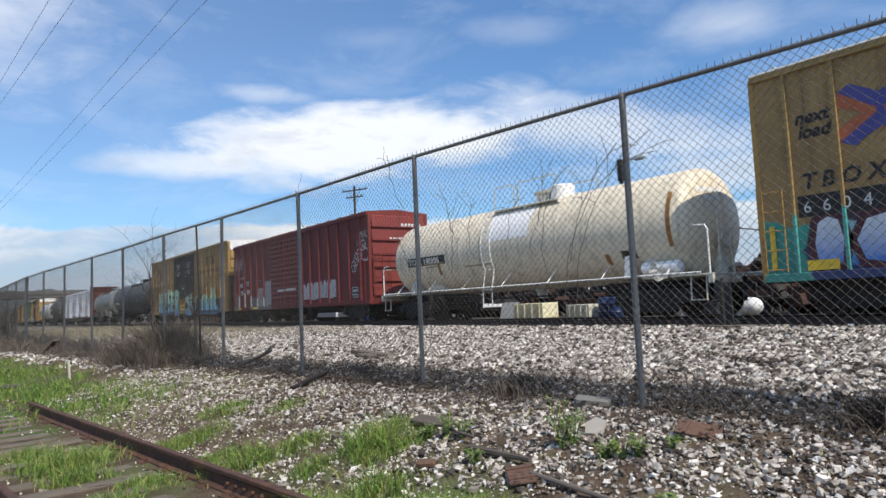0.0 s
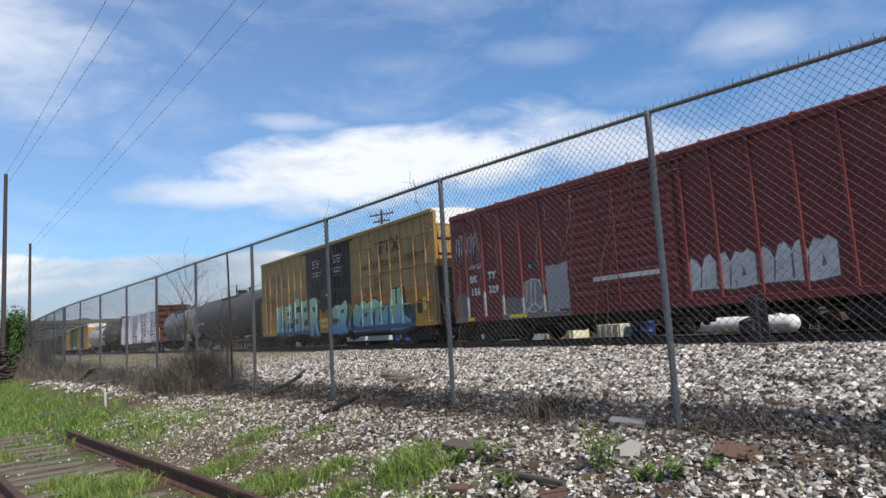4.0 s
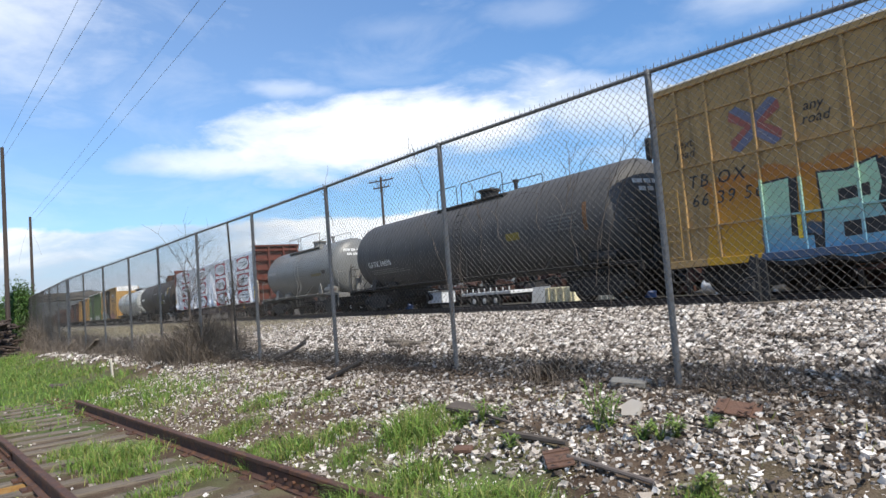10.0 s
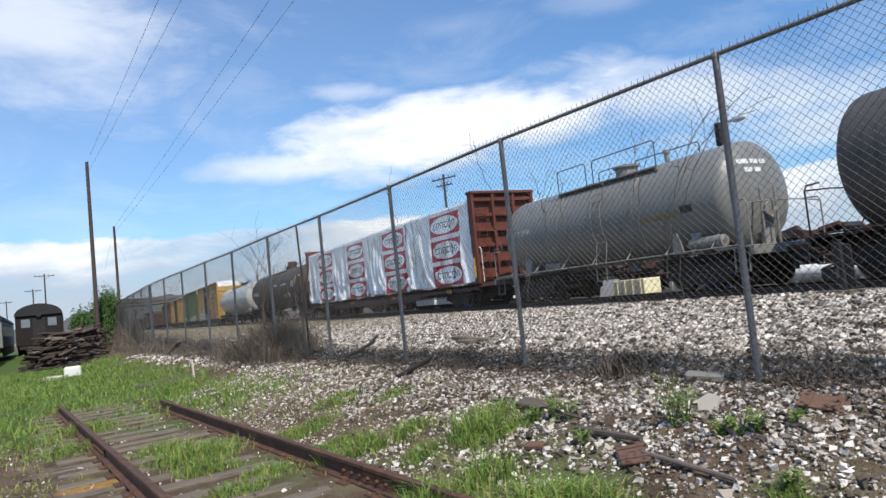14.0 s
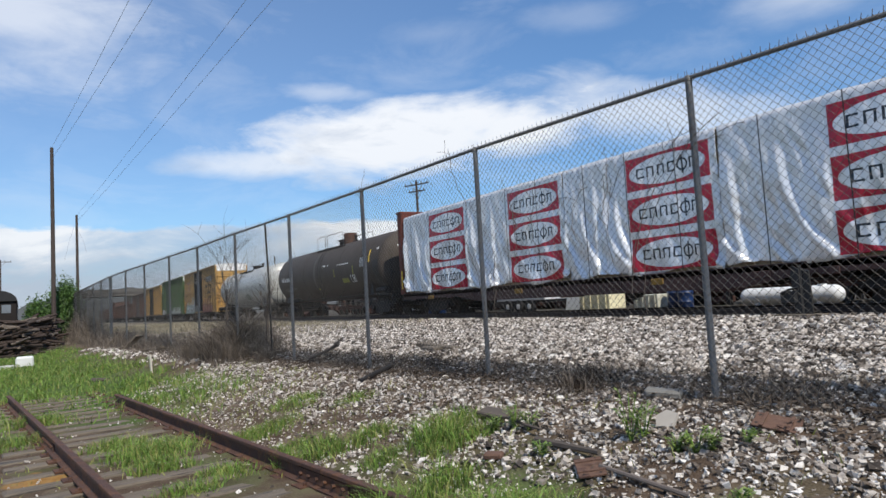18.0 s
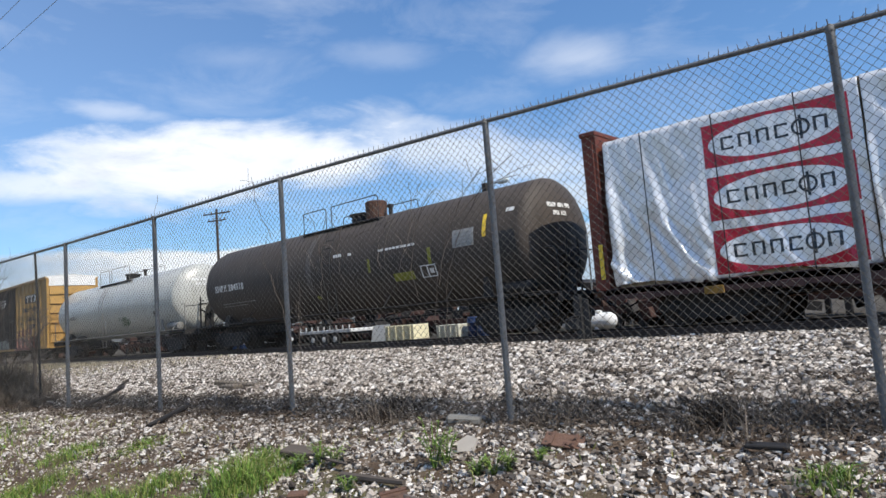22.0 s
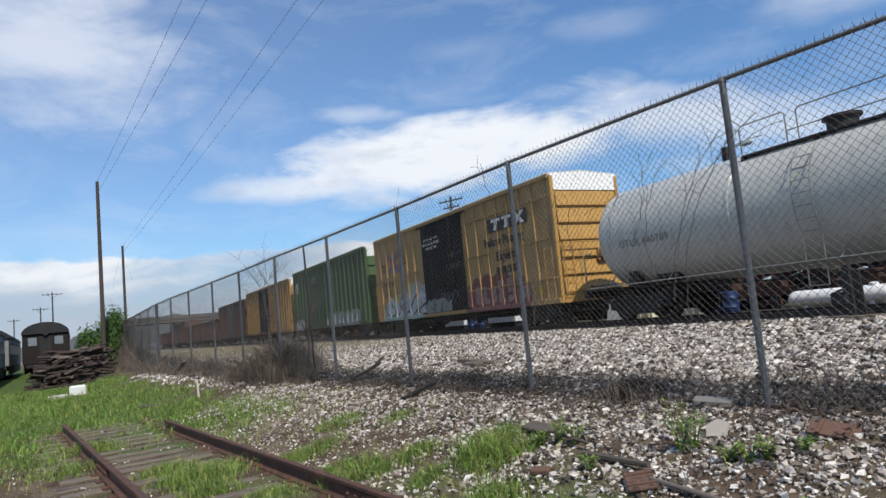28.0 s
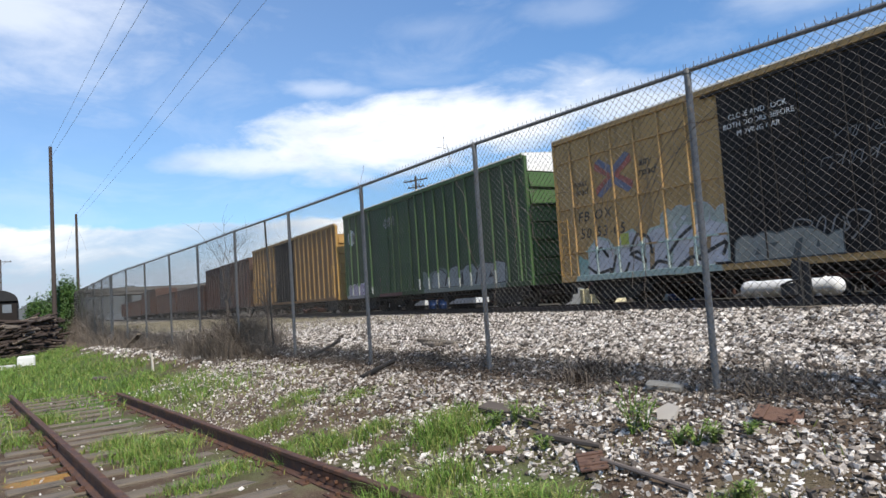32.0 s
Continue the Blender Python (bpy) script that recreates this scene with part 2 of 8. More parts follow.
    b.inputs["Strength"].default_value, b.inputs["Distance"].default_value = 0.8, 0.03
    L(m("SUBTRACT", m("MULTIPLY", nz(45.0), 1.0), m("MULTIPLY", vor.outputs["Distance"], gravel)), b.inputs["Height"])
    L(b.outputs[0], bsdf.inputs["Normal"])
    return M


GALV = mat("galvanised_steel", (0.15, 0.154, 0.157), 0.6, 0.2, 0.3, 14, spots=(0.104, 0.084, 0.068), spot_at=0.58, spot_scale=9)
RUST = mat("rusty_rail_steel", (0.085, 0.0442, 0.0314), 0.75, 0.3, 0.3, 12, bump=0.5, spots=(0.136, 0.0638, 0.034), spot_at=0.5, spot_scale=6)
TIE = mat("weathered_tie_wood", (0.151, 0.122, 0.09), 0.9, 0, 0.4, 14, bump=0.8, bump_scale=20, stretch=(6, 0.6, 6), spots=(0.0504, 0.0432, 0.036), spot_at=0.55)
DARK = mat("grimy_black_steel", (0.0165, 0.015, 0.0142), 0.7, 0.2, 0.3, 6, bump=0.2, spots=(0.045, 0.0338, 0.0263), spot_at=0.58)


def car_paint(name, base, patches=(), rough=0.62, spec=0.22, grime=(0.05, 0.035, 0.025), grime_amount=0.45, fade=0.22, rust=0.66):
    """Weathered car paint. patches: sprayed areas x0, x1, z0, z1, lower colour, upper colour, raggedness, in the car's space."""
    M = mat(name, base, rough, 0.0, fade, 2.5, bump=0.12, bump_scale=3.0, streak=grime, streak_amount=grime_amount, spots=(0.09, 0.04, 0.022), spot_at=rust, spot_scale=2.2, spec=spec)
    nt = M.node_tree
    L = nt.links.new
    bsdf = next(n for n in nt.nodes if n.type == "BSDF_PRINCIPLED")
    if not patches:
        return M
    col = bsdf.inputs["Base Color"].links[0].from_socket
    tc, sep = nt.nodes.new("ShaderNodeTexCoord"), nt.nodes.new("ShaderNodeSeparateXYZ")
    L(tc.outputs["Object"], sep.inputs[0])
    nz = nt.nodes.new("ShaderNodeTexNoise")
    nz.inputs["Scale"].default_value, nz.inputs["Detail"].default_value = 1.6, 3
    L(tc.outputs["Object"], nz.inputs["Vector"])

    def m(op, a, b, clamp=False):
        n = nt.nodes.new("ShaderNodeMath")
        n.operation, n.use_clamp = op, clamp
        for i, v in enumerate((a, b)):
            if isinstance(v, (int, float)):
                n.inputs[i].default_value = v
            else:
                L(v, n.inputs[i])
        return n.outputs[0]

    x, _, z = sep.outputs
    for x0, x1, z0, z1, low, high, rag in patches:
        d = m("MINIMUM", m("MINIMUM", m("SUBTRACT", x, x0), m("SUBTRACT", x1, x)), m("MINIMUM", m("SUBTRACT", z, z0), m("SUBTRACT", z1, z)))
        d = m("ADD", d, m("MULTIPLY", m("SUBTRACT", nz.outputs["Fac"], 0.5), rag))
        f = m("MULTIPLY", d, 1 / 0.06, True)
        shade = nt.nodes.new("ShaderNodeMixRGB")
        L(m("MULTIPLY", m("SUBTRACT", z, z0), 1 / (z1 - z0), True), shade.inputs[0])
        shade.inputs[1].default_value, shade.inputs[2].default_value = (*low, 1), (*high, 1)
        mx = nt.nodes.new("ShaderNodeMixRGB")
        L(m("MULTIPLY", f, 0.92), mx.inputs[0]), L(col, mx.inputs[1]), L(shade.outputs[0], mx.inputs[2])
        col = mx.outputs[0]
    L(col, bsdf.inputs["Base Color"])
    return M

# ---- mesh tools ----
class Mb:
    """Collects faces for one mesh."""

    def __init__(self):
        self.v, self.f = [], []

    def add(self, verts, faces):
        n = len(self.v)
        self.v += [tuple(p) for p in verts]
        self.f += [tuple(i + n for i in f) for f in faces]
        return self

    def box(self, x0, x1, y0, y1, z0, z1, c=0.0):
        """A block, its edges chamfered by c."""
        if c <= 0:
            v = [(x, y, z) for x in (x0, x1) for y in (y0, y1) for z in (z0, z1)]
            return self.add(v, [(0, 1, 3, 2), (4, 6, 7, 5), (0, 4, 5, 1), (2, 3, 7, 6), (0, 2, 6, 4), (1, 5, 7, 3)])
        bm = bmesh.new()
        bmesh.ops.create_cube(bm, size=1.0, matrix=Matrix.Translation(((x0 + x1) / 2, (y0 + y1) / 2, (z0 + z1) / 2)) @ Matrix.Diagonal((x1 - x0, y1 - y0, z1 - z0, 1)))
        bmesh.ops.bevel(bm, geom=bm.edges[:], offset=c, segments=1, affect="EDGES")
        self.bm(bm)
        return self

    def bm(self, bm):
        bm.verts.index_update()
        self.add([v.co[:] for v in bm.verts], [[v.index for v in f.verts] for f in bm.faces])
        bm.free()

    def tube(self, a, b, r, n=8, r2=None, caps=True):
        a, b = Vector(a), Vector(b)
        r2 = r if r2 is None else r2
        way = (b - a).normalized()
        s = way.orthogonal().normalized()
        t = way.cross(s)
        ring = [s * math.cos(2 * math.pi * i / n) + t * math.sin(2 * math.pi * i / n) for i in range(n)]
        v = [a + r * d for d in ring] + [b + r2 * d for d in ring]
        f = [(i, (i + 1) % n, n + (i + 1) % n, n + i) for i in range(n)]
        if caps:
            f += [tuple(reversed(range(n))), tuple(range(n, 2 * n))]
        return self.add(v, f)

    def path(self, pts, r, n=6):
        """One round bar bent along the points."""
        pts = [Vector(p) for p in pts]
        v, side = [], None
        for k, p in enumerate(pts):
            way = (pts[min(k + 1, len(pts) - 1)] - pts[max(k - 1, 0)]).normalized()
            side = way.orthogonal().normalized() if side is None else (side - way * side.dot(way)).normalized()
            up = way.cross(side)
            bend = 1.0
            if 0 < k < len(pts) - 1:
                bend = 1 / max(0.5, math.sqrt(max(0.0, (1 + (pts[k] - pts[k - 1]).normalized().dot((pts[k + 1] - pts[k]).normalized())) / 2)))
            v += [p + (side * math.cos(2 * math.pi * i / n) + up * math.sin(2 * math.pi * i / n)) * r * bend for i in range(n)]
        m = len(pts)
        f = [(k * n + i, k * n + (i + 1) % n, (k + 1) * n + (i + 1) % n, (k + 1) * n + i) for k in range(m - 1) for i in range(n)]
        return self.add(v, f + [tuple(reversed(range(n))), tuple(range((m - 1) * n, m * n))])

    def lathe(self, profile, n=32, axis="x", centre=(0, 0, 0)):
        """profile: (along, radius) pairs turned about an axis."""
        v, f = [], []
        for s, r in profile:
            for i in range(n):
                a = 2 * math.pi * i / n
                p = (s, r * math.cos(a), r * math.sin(a)) if axis == "x" else (r * math.cos(a), s, r * math.sin(a)) if axis == "y" else (r * math.cos(a), r * math.sin(a), s)
                v.append((p[0] + centre[0], p[1] + centre[1], p[2] + centre[2]))
        for k in range(len(profile) - 1):
            for i in range(n):
                f.append((k * n + i, k * n + (i + 1) % n, (k + 1) * n + (i + 1) % n, (k + 1) * n + i))
        f += [tuple(reversed(range(n))), tuple(range((len(profile) - 1) * n, len(profile) * n))]
        return self.add(v, f)

    def prism(self, poly, lo, hi, plane="yz"):
        """A flat outline drawn out from lo to hi across its plane."""
        put = {"yz": lambda p, d: (d, p[0], p[1]), "xz": lambda p, d: (p[0], d, p[1]), "xy": lambda p, d: (p[0], p[1], d)}[plane]
        n = len(poly)
        v = [put(p, lo) for p in poly] + [put(p, hi) for p in poly]
        f = [(i, (i + 1) % n, n + (i + 1) % n, n + i) for i in range(n)] + [tuple(reversed(range(n))), tuple(range(n, 2 * n))]
        return self.add(v, f)

    def mesh(self, name, material, smooth=False):
        me = bpy.data.meshes.new(name)
        me.from_pydata(self.v, [], self.f)
        bm = bmesh.new()
        bm.from_mesh(me)
        bmesh.ops.recalc_face_normals(bm, faces=bm.faces)
        bm.to_mesh(me)
        bm.free()
        me.materials.append(material)
        if smooth:
            me.shade_smooth()
            me.set_sharp_from_angle(angle=radians(38))
        return me


def part(name, made, material, parent=None, label="", smooth=False, at=None):
    """Links what was collected as one mesh object under a thing or a part."""
    me = made if isinstance(made, bpy.types.Mesh) else made.mesh(name, material, smooth)
    ob = new(name, me)
    ob.parent = parent
    if at is not None:
        ob.matrix_basis = at if isinstance(at, Matrix) else Matrix.Translation(at)
    return tagged(ob, label) if label else ob


def thing(name, label, category, at=(0, 0, 0), group="", kind=""):
    ob = new(name)
    ob.empty_display_size = 0.2
    ob.matrix_basis = at if isinstance(at, Matrix) else Matrix.Translation(at)
    return tagged(ob, label, category, group, kind)


def soup(name, verts, faces_n, idx, material, smooth=False):
    """A large mesh from arrays, all faces with the same number of corners."""
    me = bpy.data.meshes.new(name)
    verts, idx = np.asarray(verts, np.float32).reshape(-1, 3), np.asarray(idx, np.int32).ravel()
    n = len(idx) // faces_n
    me.vertices.add(len(verts)), me.loops.add(len(idx)), me.polygons.add(n)
    me.vertices.foreach_set("co", verts.ravel())
    me.loops.foreach_set("vertex_index", idx)
    me.polygons.foreach_set("loop_start", np.arange(0, n * faces_n, faces_n, dtype=np.int32))
    me.update(calc_edges=True)
    me.validate()
    me.materials.append(material)
    me.shade_smooth() if smooth else me.shade_flat()
    return me


def words(name, text, size, material, parent, x, y, z, label="", italic=0.0, spread=1.0, align="LEFT", thin=0.003, bold=0.0):
    """Lettering on the side that faces -y."""
    cu = bpy.data.curves.new(name, "FONT")
    cu.body, cu.size, cu.shear, cu.space_character, cu.align_x, cu.extrude, cu.resolution_u = text, size, italic, spread, align, thin, 2
    cu.offset = bold
    tmp = bpy.data.objects.new(name, cu)
    scene.collection.objects.link(tmp)
    me = bpy.data.meshes.new_from_object(tmp.evaluated_get(bpy.context.evaluated_depsgraph_get()))
    bpy.data.objects.remove(tmp)
    me.materials.clear()
    me.materials.append(material)
    return part(name, me, material, parent, label, at=pose(x, y, z, 90, 0, 0))

# ---- ground ----
def fence_y(x):
    return 5.55 + 0.11 * x if x > -29.8 else 2.272 + 0.047 * (x + 29.8)


def ground_z(x, y):
    """Height of the ground: yard at 0, a bank of stone up to the fence, then ballast up to the main track."""
    u = y - (5.55 + 0.11 * np.clip(x, -30.0, 8.0))
    z = np.interp(u, [-60, -3.6, -2.5, -1.8, -1.0, 0.0, 0.5, 1.6, 3.5], [0.0, 0.0, 0.06, 0.22, 0.41, 0.52, 0.68, 0.70, 0.71])
    d = np.abs(y - (1.885 + 0.111 * x))
    z = z - 0.028 * np.clip((1.75 - d) / 0.4, 0, 1) * (x > -17.5) * (x < 8)
    t = np.clip((y - 8.0) / 5.2, 0, 1)
    z = np.where(u > 1.0, z + (0.775 - z) * t, z)
    t2 = np.clip((y - 17.6) / 2.0, 0, 1)
    return np.where(y > 17.0, 0.775 - 0.1 * t2, z)


def bumps(x, y):
    return 0.02 * np.sin(3.1 * x + 1.7 * np.sin(2.3 * y)) * np.sin(2.7 * y + 0.6) + 0.012 * np.sin(9.1 * x + 4 * np.sin(5 * y))


def surface(x, y):
    near = np.abs(np.asarray(y) - (1.885 + 0.111 * np.asarray(x))) < 1.5
    return ground_z(x, y) + bumps(x, y) * (np.abs(np.asarray(y) - 15.2) > 2.6) * np.where(near, 0.45, 1.0)


def make_ground():
    xs = np.concatenate([[-3000, -1500, -700, -350, -200, -120, -80, -60, -50, -44], np.arange(-40, 10.01, 0.25), [12, 16, 24, 40, 80, 200, 600, 3000]])
    ys = np.concatenate([[-3000, -1000, -300, -100, -50, -30, -20, -14, -10, -8, -6.5], np.arange(-5.5, 20.01, 0.25), [21, 23, 26, 30, 40, 60, 100, 200, 500, 1500, 3000]])
    X, Y = np.meshgrid(xs, ys, indexing="ij")
    Z = surface(X, Y)
    v = np.stack([X, Y, Z], -1)
    a = np.arange(len(xs) * len(ys)).reshape(len(xs), len(ys))
    q = np.stack([a[:-1, :-1], a[1:, :-1], a[1:, 1:], a[:-1, 1:]], -1)
    ob = new("ground", soup("ground", v, 4, q, ground_material(), True))
    tagged(ob, "uneven ground of dirt, crushed stone and turf", "ground", kind="structure")


make_ground()

# ---- the disused near track ----
TRACK_TURN = math.degrees(math.atan(0.111))


def rail_mesh(name, length, material, h=0.17, head=0.07, foot=0.14):
    """A flat-bottomed rail along x from 0 to length, its top at z = 0."""
    hh, f = head / 2, foot / 2
    poly = [(-f, -h), (f, -h), (f, -h + 0.012), (0.012, -h + 0.03), (0.01, -0.045), (hh, -0.036), (hh, -0.006), (hh - 0.008, 0), (-hh + 0.008, 0), (-hh, -0.006), (-hh, -0.036), (-0.01, -0.045), (-0.012, -h + 0.03), (-f, -h + 0.012)]
    return Mb().prism(poly, 0, length).mesh(name, material)


def make_near_track():
    tr = thing("disused_track", "rusty disused railway track with weathered ties in grass", "railway track", pose(0, 1.885, 0.18, 0, 0, TRACK_TURN), kind="structure")
    for y, x0, cuts in ((-0.7525, -16.0, (-9.9,)), (0.7525, -13.8, (-5.5,))):
        ends = [x0, *cuts, 6.0]
        for a, b in zip(ends, ends[1:]):
            part("rail", rail_mesh("rail", b - a - 0.008, RUST), RUST, tr, at=(a, y, 0))
        for c in cuts:
            for s in (-1, 1):
                bar = Mb().prism([(0.014, -0.145), (0.034, -0.14), (0.026, -0.1), (0.032, -0.055), (0.034, -0.046), (0.012, -0.05)], c - 0.46, c + 0.46)
                bar.v = [(x, y + s * yy, z) for x, yy, z in bar.v]
                jb = part("joint_bar", bar, RUST, tr)
                for k in range(6):
                    part("bolt", Mb().tube((c - 0.39 + 0.156 * k, y + s * 0.02, -0.095), (c - 0.39 + 0.156 * k, y + s * 0.055, -0.095), 0.017, 6), RUST, jb)
    rng = random.Random(3)
    x = -16.4
    while x < 4:
        half, dx, w = 1.3 + rng.uniform(-0.08, 0.1), rng.uniform(-0.04, 0.04), rng.uniform(0.095, 0.12)
        top = -0.174 - rng.uniform(0, 0.016)
        t = Mb()
        t.box(x - w, x + w, -half + dx, half + dx, top - 0.16, top, 0.012)
        part("tie", t, TIE, tr, at=Matrix.Translation((x, 0, 0)) @ pose(0, 0, 0, 0, 0, rng.uniform(-2, 2)) @ Matrix.Translation((-x, 0, 0)))
        for y in (-0.7525, 0.7525):
            p = Mb().box(x - 0.09, x + 0.09, y - 0.15, y + 0.15, top, top + 0.018)
            p.box(x - 0.06, x - 0.04, y + 0.07, y + 0.1, top + 0.018, top + 0.045).box(x + 0.04, x + 0.06, y - 0.1, y - 0.07, top + 0.018, top + 0.045)
            part("tie_plate", p, RUST, tr)
        x += 0.53 + rng.uniform(-0.05, 0.05)


make_near_track()

# ---- the main track ----
RAIL_Z, TRACK_Y = 0.95, 15.2


def make_main_track():
    steel = mat("worn_rail_steel", (0.07, 0.05, 0.042), 0.6, 0.5, 0.25, 10)
    tr = thing("main_track", "main railway line on pale crushed-stone ballast", "railway track", (0, TRACK_Y, RAIL_Z), kind="structure")
    for y in (-0.7525, 0.7525):
        part("rail", rail_mesh("rail", 420, steel), steel, tr, at=(-380, y, 0))
    me = Mb().box(-0.11, 0.11, -1.3, 1.3, -0.33, -0.172, 0.01).mesh("tie", TIE)
    k = -90.0
    while k < 12:
        part("tie", me, TIE, tr, at=(k, 0, 0))
        k += 0.54


make_main_track()

# ---- the chain-link fence ----
POSTS = [(2.05, 3.43), (-0.98, 3.43), (-3.954, 3.46), (-7.015, 3.465), (-9.906, 3.42), (-12.74, 3.39), (-15.75, 3.375), (-18.57, 3.33), (-21.3, 3.32), (-24.3, 3.30), (-27.1, 3.29), (-29.8, 3.25)] + [(-29.8 - 3.0 * k, 3.24 - 0.01 * k) for k in range(1, 11)]


def make_fence():
    fe = thing("chain_link_fence", "tall galvanised chain-link fence with round posts and a top rail", "fence")
    cap = Mb().lathe([(0, 0.036), (0.03, 0.036), (0.05, 0.026), (0.06, 0.01)], 12, "z").mesh("post_cap", GALV, True)
    for i, (x, top) in enumerate(POSTS):
        y = fence_y(x)
        z0 = float(ground_z(x, y)) - 0.3
        p = part("post", Mb().tube((0, 0, z0), (0, 0, top - 0.02), 0.06 if i == 11 else 0.031, 14), GALV, fe, smooth=True, at=(x, y, 0))
        part("post_cap", cap, GALV, p, at=(0, 0, top - 0.03))
    for (xa, ta), (xb, tb) in zip(POSTS, POSTS[1:]):
        a, b = Vector((xa, fence_y(xa), ta)), Vector((xb, fence_y(xb), tb))
        part("top_rail", Mb().tube(a, b, 0.021, 10), GALV, fe, smooth=True)
        part("mesh_panel", mesh_panel(xa, ta, xb, tb), WIRE, fe, "woven diamond wire mesh")


def mesh_panel(xa, ta, xb, tb, pitch=0.0762, r=0.0021):
    """Two crossed families of wire between two posts, their ends twisted into barbs over the rail."""
    w = math.hypot(xb - xa, fence_y(xb) - fence_y(xa))
    a = Vector((xa, fence_y(xa) - 0.045, 0))
    along = Vector((xb - xa, fence_y(xb) - fence_y(xa), 0)).normalized()
    za, zb = float(ground_z(xa, fence_y(xa))) + 0.03, float(ground_z(xb, fence_y(xb))) + 0.03
    h = (ta + tb) / 2 + 0.02 - (za + zb) / 2
    m = Mb()

    def at(s, z):
        k = s / w
        lo, hi = za + (zb - za) * k, ta + (tb - ta) * k + 0.02
        return a + along * s + Vector((0, 0, lo + (hi - lo) * z / h))

    n = int((w + h) / pitch) + 1
    for k in range(n):
        s = k * pitch - h
        lo, hi = max(0, -s), min(h, w - s)
        if hi > lo + 0.02:
            m.tube(at(s + lo, lo), at(s + hi, hi), r, 3, caps=False)
            m.tube(at(w - s - lo, lo) + Vector((0, -0.004, 0)), at(w - s - hi, hi) + Vector((0, -0.004, 0)), r, 3, caps=False)
    k = 0
    while k * pitch < w:
        p = at(k * pitch, h)
        m.tube(p + Vector((0, 0, -0.03)), p + Vector((0.012 * math.sin(k * 7.0), 0, 0.034)), 0.0032, 3)
        k += 1
    return m


WIRE = mat("fence_wire", (0.106, 0.0978, 0.0867), 0.75, 0.0, 0.25, 5, spec=0.2)
make_fence()

# ---- the train ----
def train_x(t):
    """How far the train has come by t seconds, slowing a little."""
    return 13.65 * (0.3735 * t - 0.0007 * t * t)


CARS, WHEELSETS = [], []
WHITE = mat("white_lettering", (0.62, 0.62, 0.6), 0.6, var=0.25, scale=8, spots=(0.25, 0.22, 0.2), spot_at=0.62)
BLACK = mat("black_lettering", (0.018, 0.016, 0.015), 0.6, var=0.2)
YELLOW = mat("yellow_marking", (0.75, 0.5, 0.03), 0.5, var=0.2)
STEEL = mat("grey_fittings", (0.2, 0.195, 0.18), 0.6, 0.2, 0.25, 8, spots=(0.1, 0.06, 0.04), spot_at=0.58)
PALE = mat("cream_rail_paint", (0.6, 0.56, 0.46), 0.5, var=0.2, spots=(0.2, 0.12, 0.07), spot_at=0.65)
WHEEL = mat("wheel_steel", (0.035, 0.027, 0.022), 0.6, 0.4, 0.3, 8)
WHITE_TOP = mat("white_end_paint", (0.82, 0.81, 0.78), 0.55, var=0.12, scale=5, spots=(0.35, 0.28, 0.22), spot_at=0.68)


def truck_meshes():
    side = Mb()
    for s in (-1, 1):
        side.prism([(-1.22, 0.56), (-0.9, 0.72), (-0.42, 0.74), (0.42, 0.74), (0.9, 0.72), (1.22, 0.56), (1.22, 0.36), (0.95, 0.34), (0.55, 0.2), (-0.55, 0.2), (-0.95, 0.34), (-1.22, 0.36)], -0.075, 0.075, "xz")
        break
    spring = Mb()
    for dx in (-0.16, 0, 0.16):
        spring.lathe([(0.26, 0.05), (0.3, 0.07), (0.34, 0.05), (0.38, 0.07), (0.42, 0.05), (0.46, 0.07), (0.5, 0.05)], 8, "z", (dx, 0, 0))
    cap = Mb().lathe([(-0.05, 0.13), (0.05, 0.13), (0.09, 0.08)], 12, "y")
    wheel = Mb()
    for s in (-1, 1):
        wheel.lathe([(s * 0.66, 0.455), (s * 0.69, 0.455), (s * 0.70, 0.425), (s * 0.80, 0.42), (s * 0.80, 0.36), (s * 0.755, 0.33), (s * 0.75, 0.15), (s * 0.83, 0.12), (s * 0.83, 0.07)], 24, "y")
    wheel.tube((0, -0.98, 0), (0, 0.98, 0), 0.075, 10)
    wheel.box(-0.05, 0.05, -0.835, -0.8, 0.16, 0.3).box(-0.05, 0.05, -0.835, -0.8, -0.3, -0.16)
    bolster = Mb().box(-0.2, 0.2, -1.12, 1.12, 0.5, 0.72, 0.03)
    coupler = Mb().box(0, 0.62, -0.08, 0.08, -0.07, 0.07, 0.015).box(0.5, 0.72, -0.17, 0.17, -0.14, 0.14, 0.04)
    return [a.mesh(n, m) for a, n, m in ((side, "side_frame", DARK), (spring, "spring_nest", DARK), (cap, "bearing_cap", DARK), (wheel, "wheelset", WHEEL), (bolster, "bolster", DARK), (coupler, "coupler", RUST))]


M_SIDE, M_SPRING, M_CAP, M_WHEEL, M_BOLSTER, M_COUPLER = truck_meshes()


